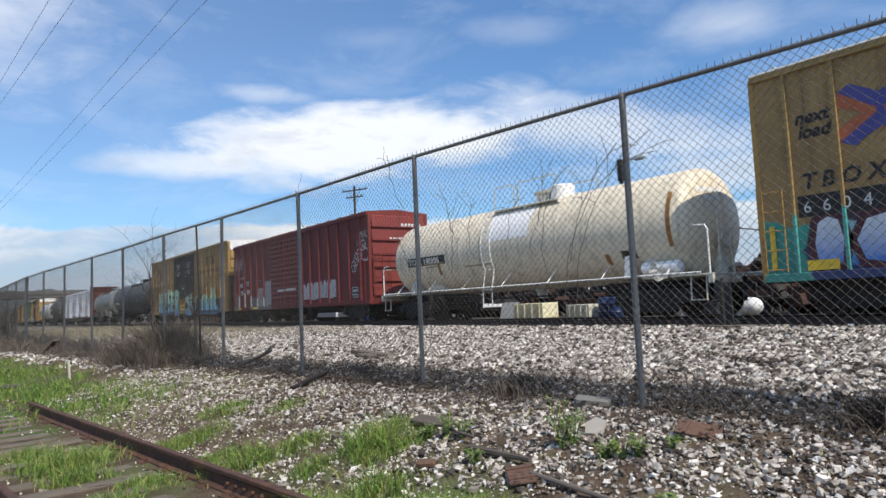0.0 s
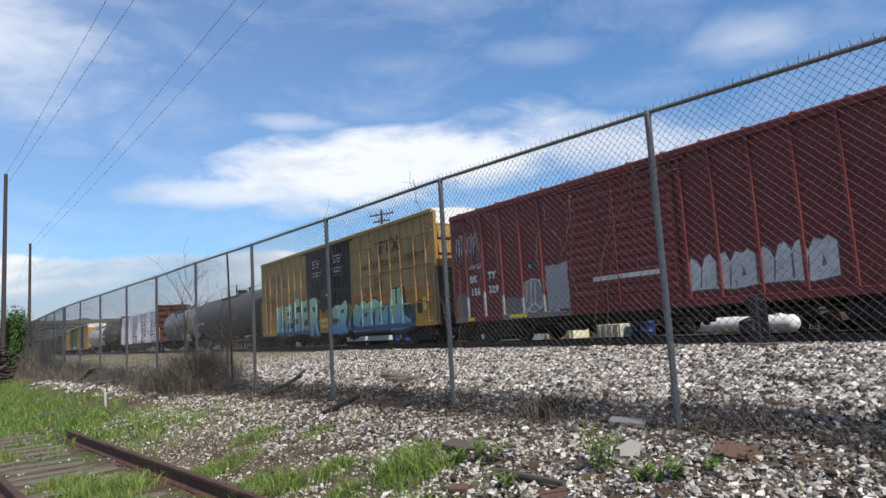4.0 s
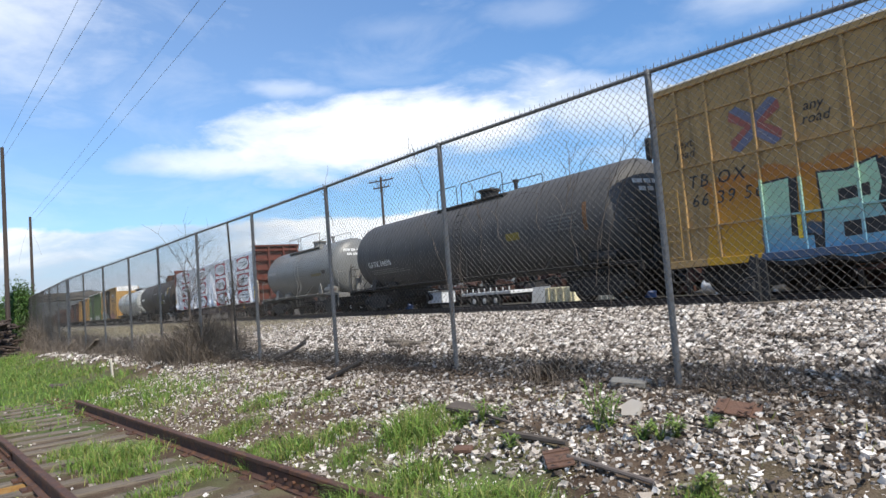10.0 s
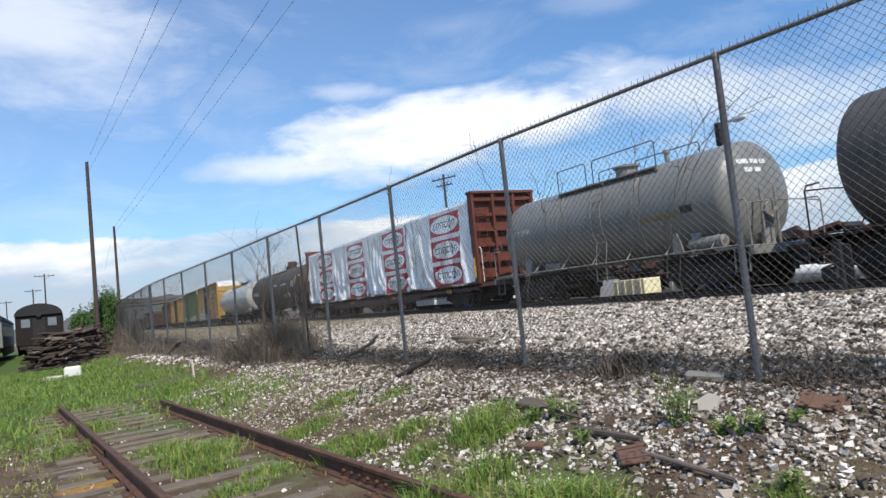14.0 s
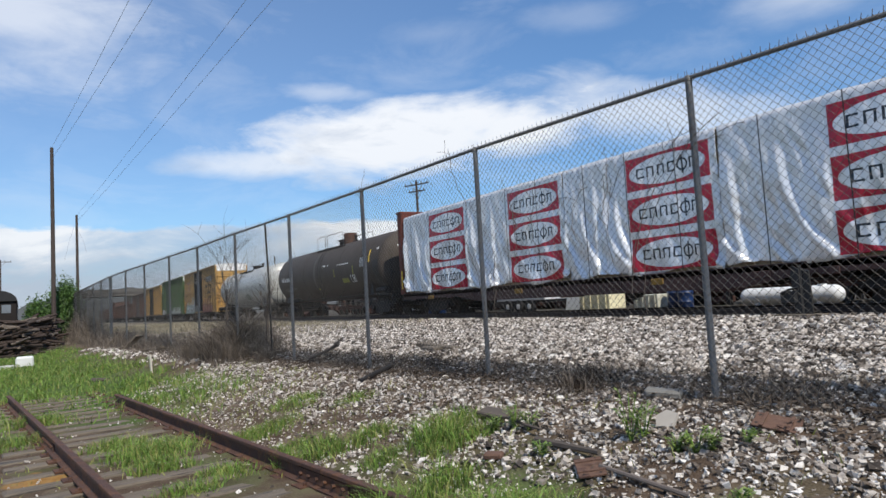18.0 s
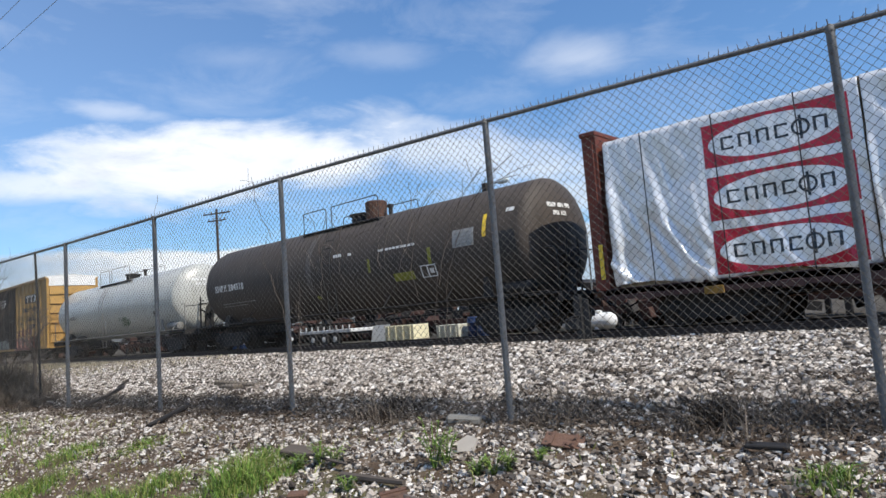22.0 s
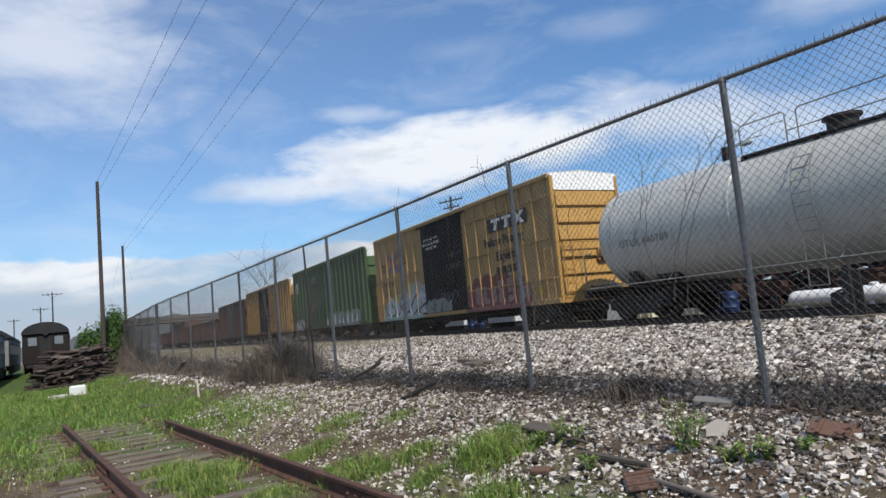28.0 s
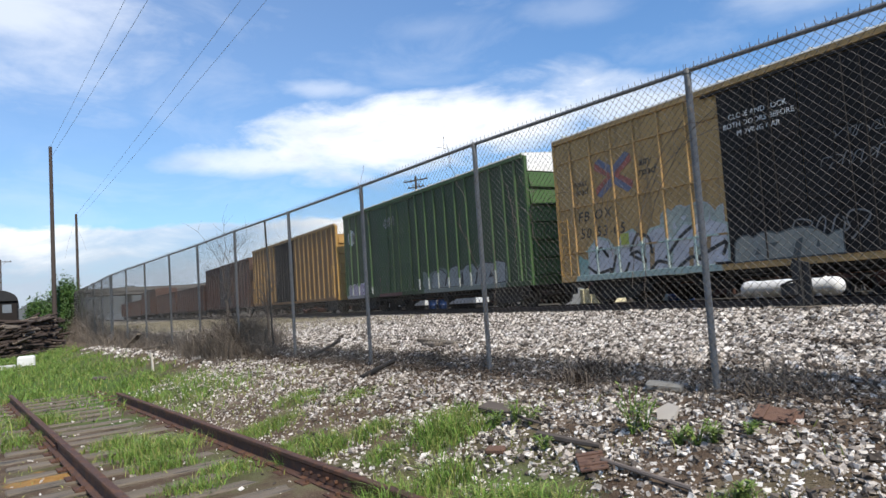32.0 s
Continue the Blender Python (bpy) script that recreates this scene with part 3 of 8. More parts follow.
def running_gear(car, half, inset=1.9, coupler_z=0.88):
    for x in (-half + inset, half - inset):
        t = part("truck", M_BOLSTER, DARK, car, "grimy two-axle freight truck", at=(x, 0, 0))
        for s in (-1, 1):
            part("side_frame", M_SIDE, DARK, t, at=(0, s * 1.02, 0))
            part("spring_nest", M_SPRING, DARK, t, at=(0, s * 1.02, 0))
            for a in (-0.89, 0.89):
                part("bearing_cap", M_CAP, STEEL, t, at=pose(a, s * 1.1, 0.46, 0, 0, 0 if s > 0 else 180))
        for a in (-0.89, 0.89):
            WHEELSETS.append(part("wheelset", M_WHEEL, WHEEL, t, at=(a, 0, 0.455)))
    part("coupler", M_COUPLER, RUST, car, at=pose(half - 0.05, 0, coupler_z))
    part("coupler", M_COUPLER, RUST, car, at=pose(-half + 0.05, 0, coupler_z, 0, 0, 180))
    for s in (-1, 1):
        hose = Mb().path([(s * half, 0.4, 0.8), (s * (half + 0.2), 0.42, 0.62), (s * (half + 0.45), 0.42, 0.52), (s * (half + 0.6), 0.4, 0.6)], 0.025, 6)
        part("brake_hose", hose, DARK, car)


def rigging(car, half, sill=0.74):
    """Cross bearers, brake rods, levers and the train pipe under the floor."""
    for k in range(9):
        x = (-1 + 2 * (k + 0.5) / 9) * (half - 3.0)
        part("cross_bearer", Mb().prism([(-1.4, sill), (1.4, sill), (1.3, sill - 0.1), (0.35, sill - 0.3), (-0.35, sill - 0.3), (-1.3, sill - 0.1)], x - 0.05, x + 0.05), DARK, car)
    part("train_pipe", Mb().path([(-half + 0.2, 0.5, 0.82), (-half + 2.4, -1.1, 0.6), (half - 2.4, -1.1, 0.6), (half - 0.2, 0.5, 0.82)], 0.03, 6), DARK, car)
    part("brake_rod", Mb().tube((-half + 2.5, -0.55, 0.52), (half - 2.8, -0.6, 0.5), 0.018, 6), RUST, car)
    part("brake_lever", Mb().box(-1.3, -1.2, -1.15, -0.2, 0.46, 0.52), RUST, car)
    part("brake_valve", Mb().box(1.5, 1.85, -1.15, -0.8, 0.36, 0.68, 0.03).tube((1.68, -0.98, 0.3), (1.68, -0.98, 0.4), 0.08, 8), DARK, car)


def rungs(parent, x, y, z0, z1, w, n, along="x", material=STEEL, name="ladder"):
    """A ladder of n rungs with its stiles, standing off the wall at y (or at x)."""
    b = Mb()
    put = (lambda u, z: (x + u, y, z)) if along == "x" else (lambda u, z: (x, y + u, z))
    for k in range(n):
        z = z0 + (z1 - z0) * k / max(1, n - 1)
        b.tube(put(-w / 2, z), put(w / 2, z), 0.012, 6)
    for u in (-w / 2, w / 2):
        b.tube(put(u, z0 - 0.06), put(u, z1 + 0.06), 0.014, 6)
    return part(name, b, material, parent)


def boxcar(label, x0, x1, top, paint, end_paint, roof_mat, door, ribs, beams, rib_w=0.055, white_top=True, rib_mat=None, rib_z=None, sill_mat=None, deep=0.063):
    """A box car with outside posts, a plug door and corrugated ends."""
    half = (x1 - x0) / 2
    car = thing("boxcar", label, "freight car", ((x0 + x1) / 2, TRACK_Y, RAIL_Z), group="cars of the freight train")
    car["half"] = half
    wall = Mb()
    wall.box(-half, half, -1.47, -1.43, 0.78, top - 0.12)
    part("side_wall", wall, paint, car)
    part("side_wall", Mb().box(-half, half, 1.43, 1.47, 0.78, top - 0.12), paint, car)
    part("top_chord", Mb().box(-half, half, -1.545, -1.472, top - 0.2, top - 0.06, 0.012), rib_mat or paint, car)
    part("side_sill", Mb().box(-half, half, -1.53, -1.472, 0.75, 0.92, 0.01), sill_mat or paint, car)
    roof = Mb().prism([(-1.55, top - 0.06), (-1.53, top - 0.02), (0, top + 0.1), (1.53, top - 0.02), (1.55, top - 0.06), (1.5, top - 0.12), (-1.5, top - 0.12)], -half + 0.01, half - 0.01)
    k = -half + 0.5
    while k < half - 0.3:
        roof.prism([(-1.53, top - 0.018), (0, top + 0.102), (1.53, top - 0.018), (1.53, top + 0.02), (0, top + 0.14), (-1.53, top + 0.02)], k, k + 0.06)
        k += 1.1
    part("roof", roof, roof_mat, car)
    z0, z1 = rib_z or (0.92, top - 0.2)
    for x in ribs:
        r = Mb().prism([(x - rib_w / 2 - 0.006, -1.472), (x - rib_w / 2, -1.472 - deep), (x + rib_w / 2, -1.472 - deep), (x + rib_w / 2 + 0.006, -1.472)], z0, z1, "xy")
        part("side_post", r, rib_mat or paint, car)
    d0, d1 = door[0], door[1]
    for z in beams:
        for a, b in ((-half, d0), (d1, half)):
            part("side_beam", Mb().prism([(-1.472, z - 0.03), (-1.522, z - 0.022), (-1.522, z + 0.015), (-1.472, z + 0.02)], a + 0.12, b - 0.05), rib_mat or paint, car)
    for s in (-1, 1):
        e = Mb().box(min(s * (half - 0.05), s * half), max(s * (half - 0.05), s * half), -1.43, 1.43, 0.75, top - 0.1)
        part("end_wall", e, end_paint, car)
        zt = top - 0.62 if white_top else top - 0.15
        n = 6
        pitch = (zt - 1.05) / n
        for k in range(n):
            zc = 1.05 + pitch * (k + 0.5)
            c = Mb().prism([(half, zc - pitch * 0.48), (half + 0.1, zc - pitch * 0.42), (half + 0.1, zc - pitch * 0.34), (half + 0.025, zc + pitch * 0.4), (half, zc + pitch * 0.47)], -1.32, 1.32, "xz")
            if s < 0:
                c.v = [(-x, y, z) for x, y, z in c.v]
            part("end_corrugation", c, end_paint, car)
        if white_top:
            w = Mb().prism([(-1.46, zt), (1.46, zt), (1.46, top - 0.04), (0, top + 0.02), (-1.46, top - 0.04)], s * half - 0.02, s * (half + 0.05))
            part("end_top_panel", w, WHITE_TOP, car, "white excess-height panel")
        for y in (-1.42, 1.42):
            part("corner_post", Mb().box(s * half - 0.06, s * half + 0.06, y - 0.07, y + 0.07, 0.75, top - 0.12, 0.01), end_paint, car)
        rungs(car, s * (half + 0.13), -1.12, 1.05, 2.7, 0.45, 5, "y", end_paint)
        rungs(car, s * (half - 0.32), -1.6, 1.0, 2.6, 0.42, 5, "x", end_paint)
        st = Mb().path([(s * (half - 0.52), -1.5, 0.8), (s * (half - 0.52), -1.52, 0.42), (s * (half - 0.12), -1.52, 0.42), (s * (half - 0.12), -1.5, 0.8)], 0.016, 6)
        part("sill_step", st, DARK, car)
    # the brake end
    part("end_rail", Mb().path([(half + 0.28, -1.38, 0.95), (half + 0.28, -1.38, 2.75), (half + 0.28, 1.38, 2.75), (half + 0.28, 1.38, 0.95)], 0.018, 6).path([(half + 0.28, -0.6, 2.75), (half + 0.28, -0.6, 1.0)], 0.016, 6), end_paint, car)
    part("brake_wheel", Mb().lathe([(half + 0.22, 0.2), (half + 0.24, 0.22), (half + 0.25, 0.2), (half + 0.24, 0.05)], 16, "x", (0, 0.35, 2.35)), RUST, car)
    part("brake_housing", Mb().box(half + 0.02, half + 0.2, 0.15, 0.55, 2.1, 2.55, 0.02), end_paint, car)
    part("end_platform", Mb().box(half, half + 0.3, -0.3, 1.0, 1.2, 1.25, 0.01), STEEL, car)
    part("underframe", Mb().box(-half + 0.1, half - 0.1, -0.25, 0.25, 0.62, 0.78).box(-2.5, 2.5, -1.2, 1.2, 0.66, 0.76).box(-half + 0.2, half - 0.2, -1.3, 1.3, 0.72, 0.78), DARK, car)
    part("air_reservoir", Mb().lathe([(-0.6, 0.05), (-0.55, 0.2), (0.55, 0.2), (0.6, 0.05)], 12, "x", (-3.1, -0.7, 0.5)), DARK, car)
    rigging(car, half)
    leaves = door[3]
    for i in range(leaves):
        a, b = d0 + (d1 - d0) * i / leaves, d0 + (d1 - d0) * (i + 1) / leaves
        dz0, dz1 = 0.95, top - 0.3
        dd = part("door", Mb().box(a + 0.01, b - 0.01, -1.52, -1.48, dz0, dz1, 0.008), door[2], car, door[4] if len(door) > 4 else "")
        w = b - a
        for k in range(1, 3):
            part("door_rib", Mb().box(a + w * k / 3 - 0.03, a + w * k / 3 + 0.03, -1.555, -1.522, dz0 + 0.05, dz1 - 0.05, 0.008), door[2], dd)
        for z in (dz0 + 0.3 * (dz1 - dz0), dz0 + 0.65 * (dz1 - dz0)):
            part("door_beam", Mb().box(a + 0.05, b - 0.05, -1.545, -1.522, z - 0.05, z + 0.05, 0.008), door[2], dd)
        part("lock_bar", Mb().tube((a + w * 0.5, -1.575, dz0), (a + w * 0.5, -1.575, dz1), 0.018, 6), door[2], dd)
    for z in (0.93, top - 0.26):
        part("door_rail", Mb().box(d0 - 0.4, d1 + 0.4, -1.56, -1.5, z - 0.03, z + 0.03, 0.006), door[2], car)
    running_gear(car, half)
    CARS.append(car)
    return car


# Sprayed block shapes in a unit square: the outline, then the dark gaps cut into it.
BLOCKS = {
    "ell": ([(0, .98), (.6, 1), (.55, .3), (1, .28), (1, .02), (.5, 0), (0, .03)], []),
    "comb": ([(.02, .95), (.5, .92), (.95, 1), (1, .74), (.92, .56), (1, .42), (1, .03), (.5, 0), (0, .05), (.06, .5)], [[(.32, .74), (.82, .76), (.82, .63), (.32, .61)], [(.35, .38), (1.02, .4), (1.02, .24), (.35, .22)]]),
    "snake": ([(0, .93), (.3, 1), (.92, .98), (1, .75), (.96, .5), (1, .06), (.5, .02), (0, 0), (.03, .45)], [[(.36, .74), (.98, .76), (.98, .6), (.36, .58)], [(-.02, .4), (.6, .42), (.6, .27), (-.02, .25)]]),
    "leg": ([(.03, .97), (.5, 1), (.8, .99), (.86, .8), (.84, .5), (.66, .42), (1, .02), (.7, -.02), (.46, .3), (.4, 0), (0, .02), (.06, .5)], [[(.36, .77), (.6, .75), (.56, .61), (.4, .63)]]),
    "hook": ([(.0, .78), (.25, .88), (.6, .86), (.9, 1.0), (1, .8), (.95, .55), (.85, .3), (1, .05), (.5, 0), (.02, .04), (0, .3), (.5, .34), (.45, .45), (.05, .5)], [[(.55, .68), (.8, .76), (.72, .6)], [(.04, .36), (.4, .4), (.5, .47), (.1, .47)]]),
    "wave": ([(0, 0), (.02, .75), (.09, .95), (.15, .97), (.2, .84), (.28, 1), (.36, 1.02), (.44, .9), (.55, 1), (.68, 1.03), (.78, .92), (.88, .6), (.93, .74), (1, .8), (1, .02), (.5, .03)], [[(.2, .2), (.28, .22), (.24, .48)], [(.34, .6), (.45, .62), (.4, .45)], [(.56, .04), (.63, .04), (.67, .7), (.61, .6)], [(.77, .28), (.81, .3), (.8, .6)]]),
    "fork": ([(.06, 0), (.02, .5), (.12, 1), (.36, 1.01), (.36, .64), (.42, .6), (.42, 1), (.66, 1.04), (.7, .5), (.74, .34), (1, .24), (.98, .06), (.5, 0)], [[(.14, .32), (.2, .34), (.19, .6), (.15, .6)]]),
    "drop": ([(.1, .1), (0, .5), (.15, .9), (.5, 1), (.85, .92), (1, .55), (.9, .12), (.5, 0)], []),
    "crest": ([(0, .05), (.02, .7), (.1, .95), (.18, .85), (.24, .6), (.3, .92), (.38, 1), (.46, .75), (.52, .95), (.6, 1), (.66, .7), (.74, .98), (.84, .9), (.9, 1), (1, .85), (.99, .08), (.7, 0), (.4, .06)], [[(.2, .1), (.22, .1), (.25, .6), (.23, .6)], [(.44, .12), (.47, .1), (.47, .7), (.45, .7)], [(.62, .08), (.64, .06), (.67, .6), (.65, .6)], [(.8, .3), (.86, .34), (.83, .6)]]),
}


def sprayed(car, kind, x0, x1, z0, z1, fill, edge, y=-1.476, grow=0.06, drop=0.0, label="sprayed block shape"):
    """A sprayed block with a dark outline, and a dark drop shadow where it has one."""
    outer, gaps = BLOCKS[kind]
    at = lambda p: (x0 + (x1 - x0) * p[0], z0 + (z1 - z0) * p[1])
    pts = [Vector(at(p)) for p in outer]
    mid = sum(pts, Vector((0, 0))) / len(pts)
    n = len(pts)
    turn = sum(pts[k].x * pts[(k + 1) % n].y - pts[(k + 1) % n].x * pts[k].y for k in range(n))
    wide = []
    for k, p in enumerate(pts):
        d = (pts[(k + 1) % n] - p).normalized() + (p - pts[k - 1]).normalized()
        out = Vector((d.y, -d.x)) if turn > 0 else Vector((-d.y, d.x))
        wide.append(p + (out.normalized() if out.length > 1e-4 else (p - mid).normalized()) * grow)
    face = lambda q, yy: Mb().add([(p[0], yy, p[1]) for p in q], [tuple(range(len(q)))])
    e = face(wide, y - 0.004)
    if drop:
        e.add([(p.x + drop, y - 0.002, p.y - drop * 0.4) for p in wide], [tuple(range(n))])
    part("sprayed_outline", e, edge, car)
    part("sprayed_shape", face(pts, y - 0.007), fill, car, label)
    for g in gaps:
        part("sprayed_gap", face([at(p) for p in g], y - 0.010), edge, car)


def sprayed_lines(car, strokes, x0, x1, z0, z1, material, half=0.025, y=-1.486):
    """Sprayed lines, their strokes given in a unit square."""
    m = Mb()
    for k, st in enumerate(strokes):
        ribbon(m, curve_points([(x0 + (x1 - x0) * a, z0 + (z1 - z0) * b) for a, b in st], 5, 0.6), half, y - 0.0004 * k)
    part("sprayed_line", m, material, car)


def curve_points(pts, n=6, slack=1.0):
    """A smooth line through the given points."""
    p = [Vector(q) for q in [pts[0], *pts, pts[-1]]]
    out = []
    for a, b, c, d in zip(p, p[1:], p[2:], p[3:]):
        for k in range(n):
            t = k / n
            u, w = (c - a) * 0.5 * slack, (d - b) * 0.5 * slack
            out.append(b * (2 * t**3 - 3 * t * t + 1) + u * (t**3 - 2 * t * t + t) + c * (3 * t * t - 2 * t**3) + w * (t**3 - t * t))
    return out + [p[-2]]


def ribbon(m, pts, half, y):
    """A sprayed line of the given half width on a side that faces -y."""
    v = []
    for k, p in enumerate(pts):
        d = pts[min(k + 1, len(pts) - 1)] - pts[max(k - 1, 0)]
        nrm = Vector((-d.y, d.x)).normalized() * half if d.length > 1e-6 else Vector((half, 0))
        v += [(p.x + nrm.x, y, p.y + nrm.y), (p.x - nrm.x, y, p.y - nrm.y)]
    for p, q in ((pts[0], 0), (pts[-1], 1)):
        ring = [(p.x + half * math.cos(a), y - 0.0002, p.y + half * math.sin(a)) for a in np.linspace(0, 2 * math.pi, 13)[:-1]]
        m.add(ring, [tuple(range(12))])
    m.add(v, [(2 * k, 2 * k + 1, 2 * k + 3, 2 * k + 2) for k in range(len(pts) - 1)])


def scrawl(car, x0, x1, z0, z1, material, n=7, seed=2, r=0.018, y=-1.478, name="sprayed_scrawl"):
    """Thin looping sprayed lines that cannot be read."""
    rng = random.Random(seed)
    m = Mb()
    k = 0
    while k < n:
        run = min(n - k, rng.randint(2, 3))
        pts = []
        for j in range(run):
            x, w = x0 + (x1 - x0) * (k + j + 0.5) / n, (x1 - x0) / n
            pts += [(x + w * rng.uniform(-0.8, -0.2), z0 + (z1 - z0) * rng.uniform(0, 0.3)), (x + w * rng.uniform(-0.3, 0.3), z0 + (z1 - z0) * rng.uniform(0.7, 1)), (x + w * rng.uniform(0.3, 0.9), z0 + (z1 - z0) * rng.uniform(0.4, 0.8)), (x + w * rng.uniform(-0.2, 0.5), z0 + (z1 - z0) * rng.uniform(0, 0.35))]
        ribbon(m, curve_points(pts, 5), r * rng.uniform(0.7, 1.2), y - 0.004 - 0.0006 * k)
        k += run
    return part(name, m, material, car)


def plate(car, name, x0, x1, z0, z1, material, y=-1.478, label=""):
    return part(name, Mb().box(x0, x1, y - 0.003, y + 0.002, z0, z1), material, car, label)


def cross_mark(car, x, z, w, h, bold=1.0, fresh=False):
    """The red and blue mark of crossed bands."""
    red, blue = mat("mark_red", (0.3, 0.085, 0.06), 0.6, var=0.25), mat("mark_blue", (0.125, 0.13, 0.19), 0.6, var=0.25)
    if fresh:
        red, blue = mat("fresh_mark_red", (0.46, 0.12, 0.045), 0.6, var=0.2), mat("fresh_mark_blue", (0.07, 0.07, 0.26), 0.6, var=0.2)
    bands = {1: Mb(), -1: Mb()}
    for sx in (-1, 1):
        for sz in (-1, 1):
            tip = (x + sx * w * 0.9, z + sz * h * 0.86)
            bands[1].prism([(x, z), tip, (tip[0] + sx * 0.04, tip[1] - sz * 0.2 * bold), (x + sx * 0.22 * bold, z)], -1.484, -1.48, "xz")
            bands[-1].prism([(x, z), tip, (tip[0] - sx * 0.17 * bold, tip[1] + sz * 0.09 * bold), (x, z + sz * 0.24 * bold)], -1.487, -1.483, "xz")
    bands[-1].box(x - 0.07, x + 0.07, -1.489, -1.485, z - 0.16, z + 0.16)
    part("mark_band", bands[1], red, car), part("mark_band", bands[-1], blue, car)


YEL = (0.375, 0.238, 0.098)
DOOR = mat("black_door_paint", (0.0205, 0.0185, 0.0175), 0.75, 0, 0.25, 5, spec=0.12, streak=(0.055, 0.048, 0.043), streak_amount=0.25)
GALV_ROOF = mat("white_roof_sheet", (0.55, 0.54, 0.5), 0.5, 0.1, 0.2, 4, spots=(0.25, 0.17, 0.12), spot_at=0.62)
BROWN = mat("brown_lettering", (0.032, 0.016, 0.011), 0.6, var=0.2)


def grid_lines(a, b, n):
    return [a + (b - a) * (k + 0.5) / n for k in range(n)]


# The leading box car.
DOOR_SPRAYED = car_paint("black_sprayed_door", (0.014, 0.0135, 0.014), [(-2.6, 2.6, 0.6, 1.9, (0.375, 0.225, 0.0225), (0.3, 0.12, 0.015), 1.1), (-2.4, -0.95, 0.6, 2.45, (0.045, 0.195, 0.39), (0.3, 0.465, 0.3), 0.15), (0.6, 2.5, 0.6, 2.0, (0.045, 0.195, 0.39), (0.27, 0.435, 0.3), 0.3)], grime=(0.057, 0.0525, 0.0488), grime_amount=0.3, rust=0.8)
p0 = car_paint("yellow_paint_a", YEL, [(-9.9, -6.9, 0.6, 2.0, (0.037, 0.252, 0.222), (0.0445, 0.356, 0.282), 0.9), (-8.9, 2.0, 0.6, 2.1, (0.0296, 0.037, 0.133), (0.0741, 0.0296, 0.0445), 0.9), (-8.8, 0.0, 1.0, 1.85, (0.0445, 0.178, 0.489), (0.37, 0.593, 0.624), 0.7)], fade=0.32)
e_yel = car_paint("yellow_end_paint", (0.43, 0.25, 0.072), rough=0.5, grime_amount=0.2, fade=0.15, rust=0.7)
r0 = car_paint("yellow_post_paint", (0.333, 0.225, 0.0889), [(-9.9, 2.0, 0.6, 2.2, (0.0445, 0.222, 0.222), (0.0741, 0.415, 0.37), 0.7)], grime_amount=0.25)
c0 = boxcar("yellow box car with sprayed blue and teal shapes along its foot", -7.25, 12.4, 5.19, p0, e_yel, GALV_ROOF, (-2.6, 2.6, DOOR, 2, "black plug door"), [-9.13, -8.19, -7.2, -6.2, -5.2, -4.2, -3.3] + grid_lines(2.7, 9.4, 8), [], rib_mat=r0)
words("lettering", "next", 0.36, BLACK, c0, -8.98, -1.482, 3.9, italic=0.25, bold=0.012)
words("lettering", "load", 0.36, BLACK, c0, -8.94, -1.482, 3.6, italic=0.25, bold=0.012)
cross_mark(c0, -7.42, 3.85, 0.8, 0.56, 1.35, True)
plate(c0, "number_panel", -9.05, -6.2, 2.02, 2.45, BLACK)
words("lettering", "TBOX", 0.44, BLACK, c0, -8.95, -1.482, 2.58, italic=0.2, spread=1.5, bold=0.01)
words("lettering", "6 6 0 4", 0.34, WHITE, c0, -8.95, -1.488, 2.1, spread=1.3)
plate(c0, "yellow_plate", -8.95, -8.35, 0.95, 1.15, YELLOW, -1.5)
plate(c0, "yellow_bar", -9.66, -9.55, 1.0, 1.9, YELLOW, -1.5)
whiteblue = mat("spray_white_to_blue", (0.06, 0.2, 0.55), 0.5, var=0.2, gradient=(1.2, 1.9, (0.62, 0.66, 0.7)))
MAROON = mat("spray_maroon", (0.07, 0.018, 0.025), 0.6, var=0.3)
sprayed(c0, "drop", -8.78, -8.24, 0.95, 1.98, whiteblue, MAROON, grow=0.16), sprayed(c0, "drop", -8.02, -6.7, 1.0, 1.95, whiteblue, MAROON, grow=0.16), sprayed(c0, "wave", -6.4, -3.4, 0.95, 1.95, whiteblue, MAROON)


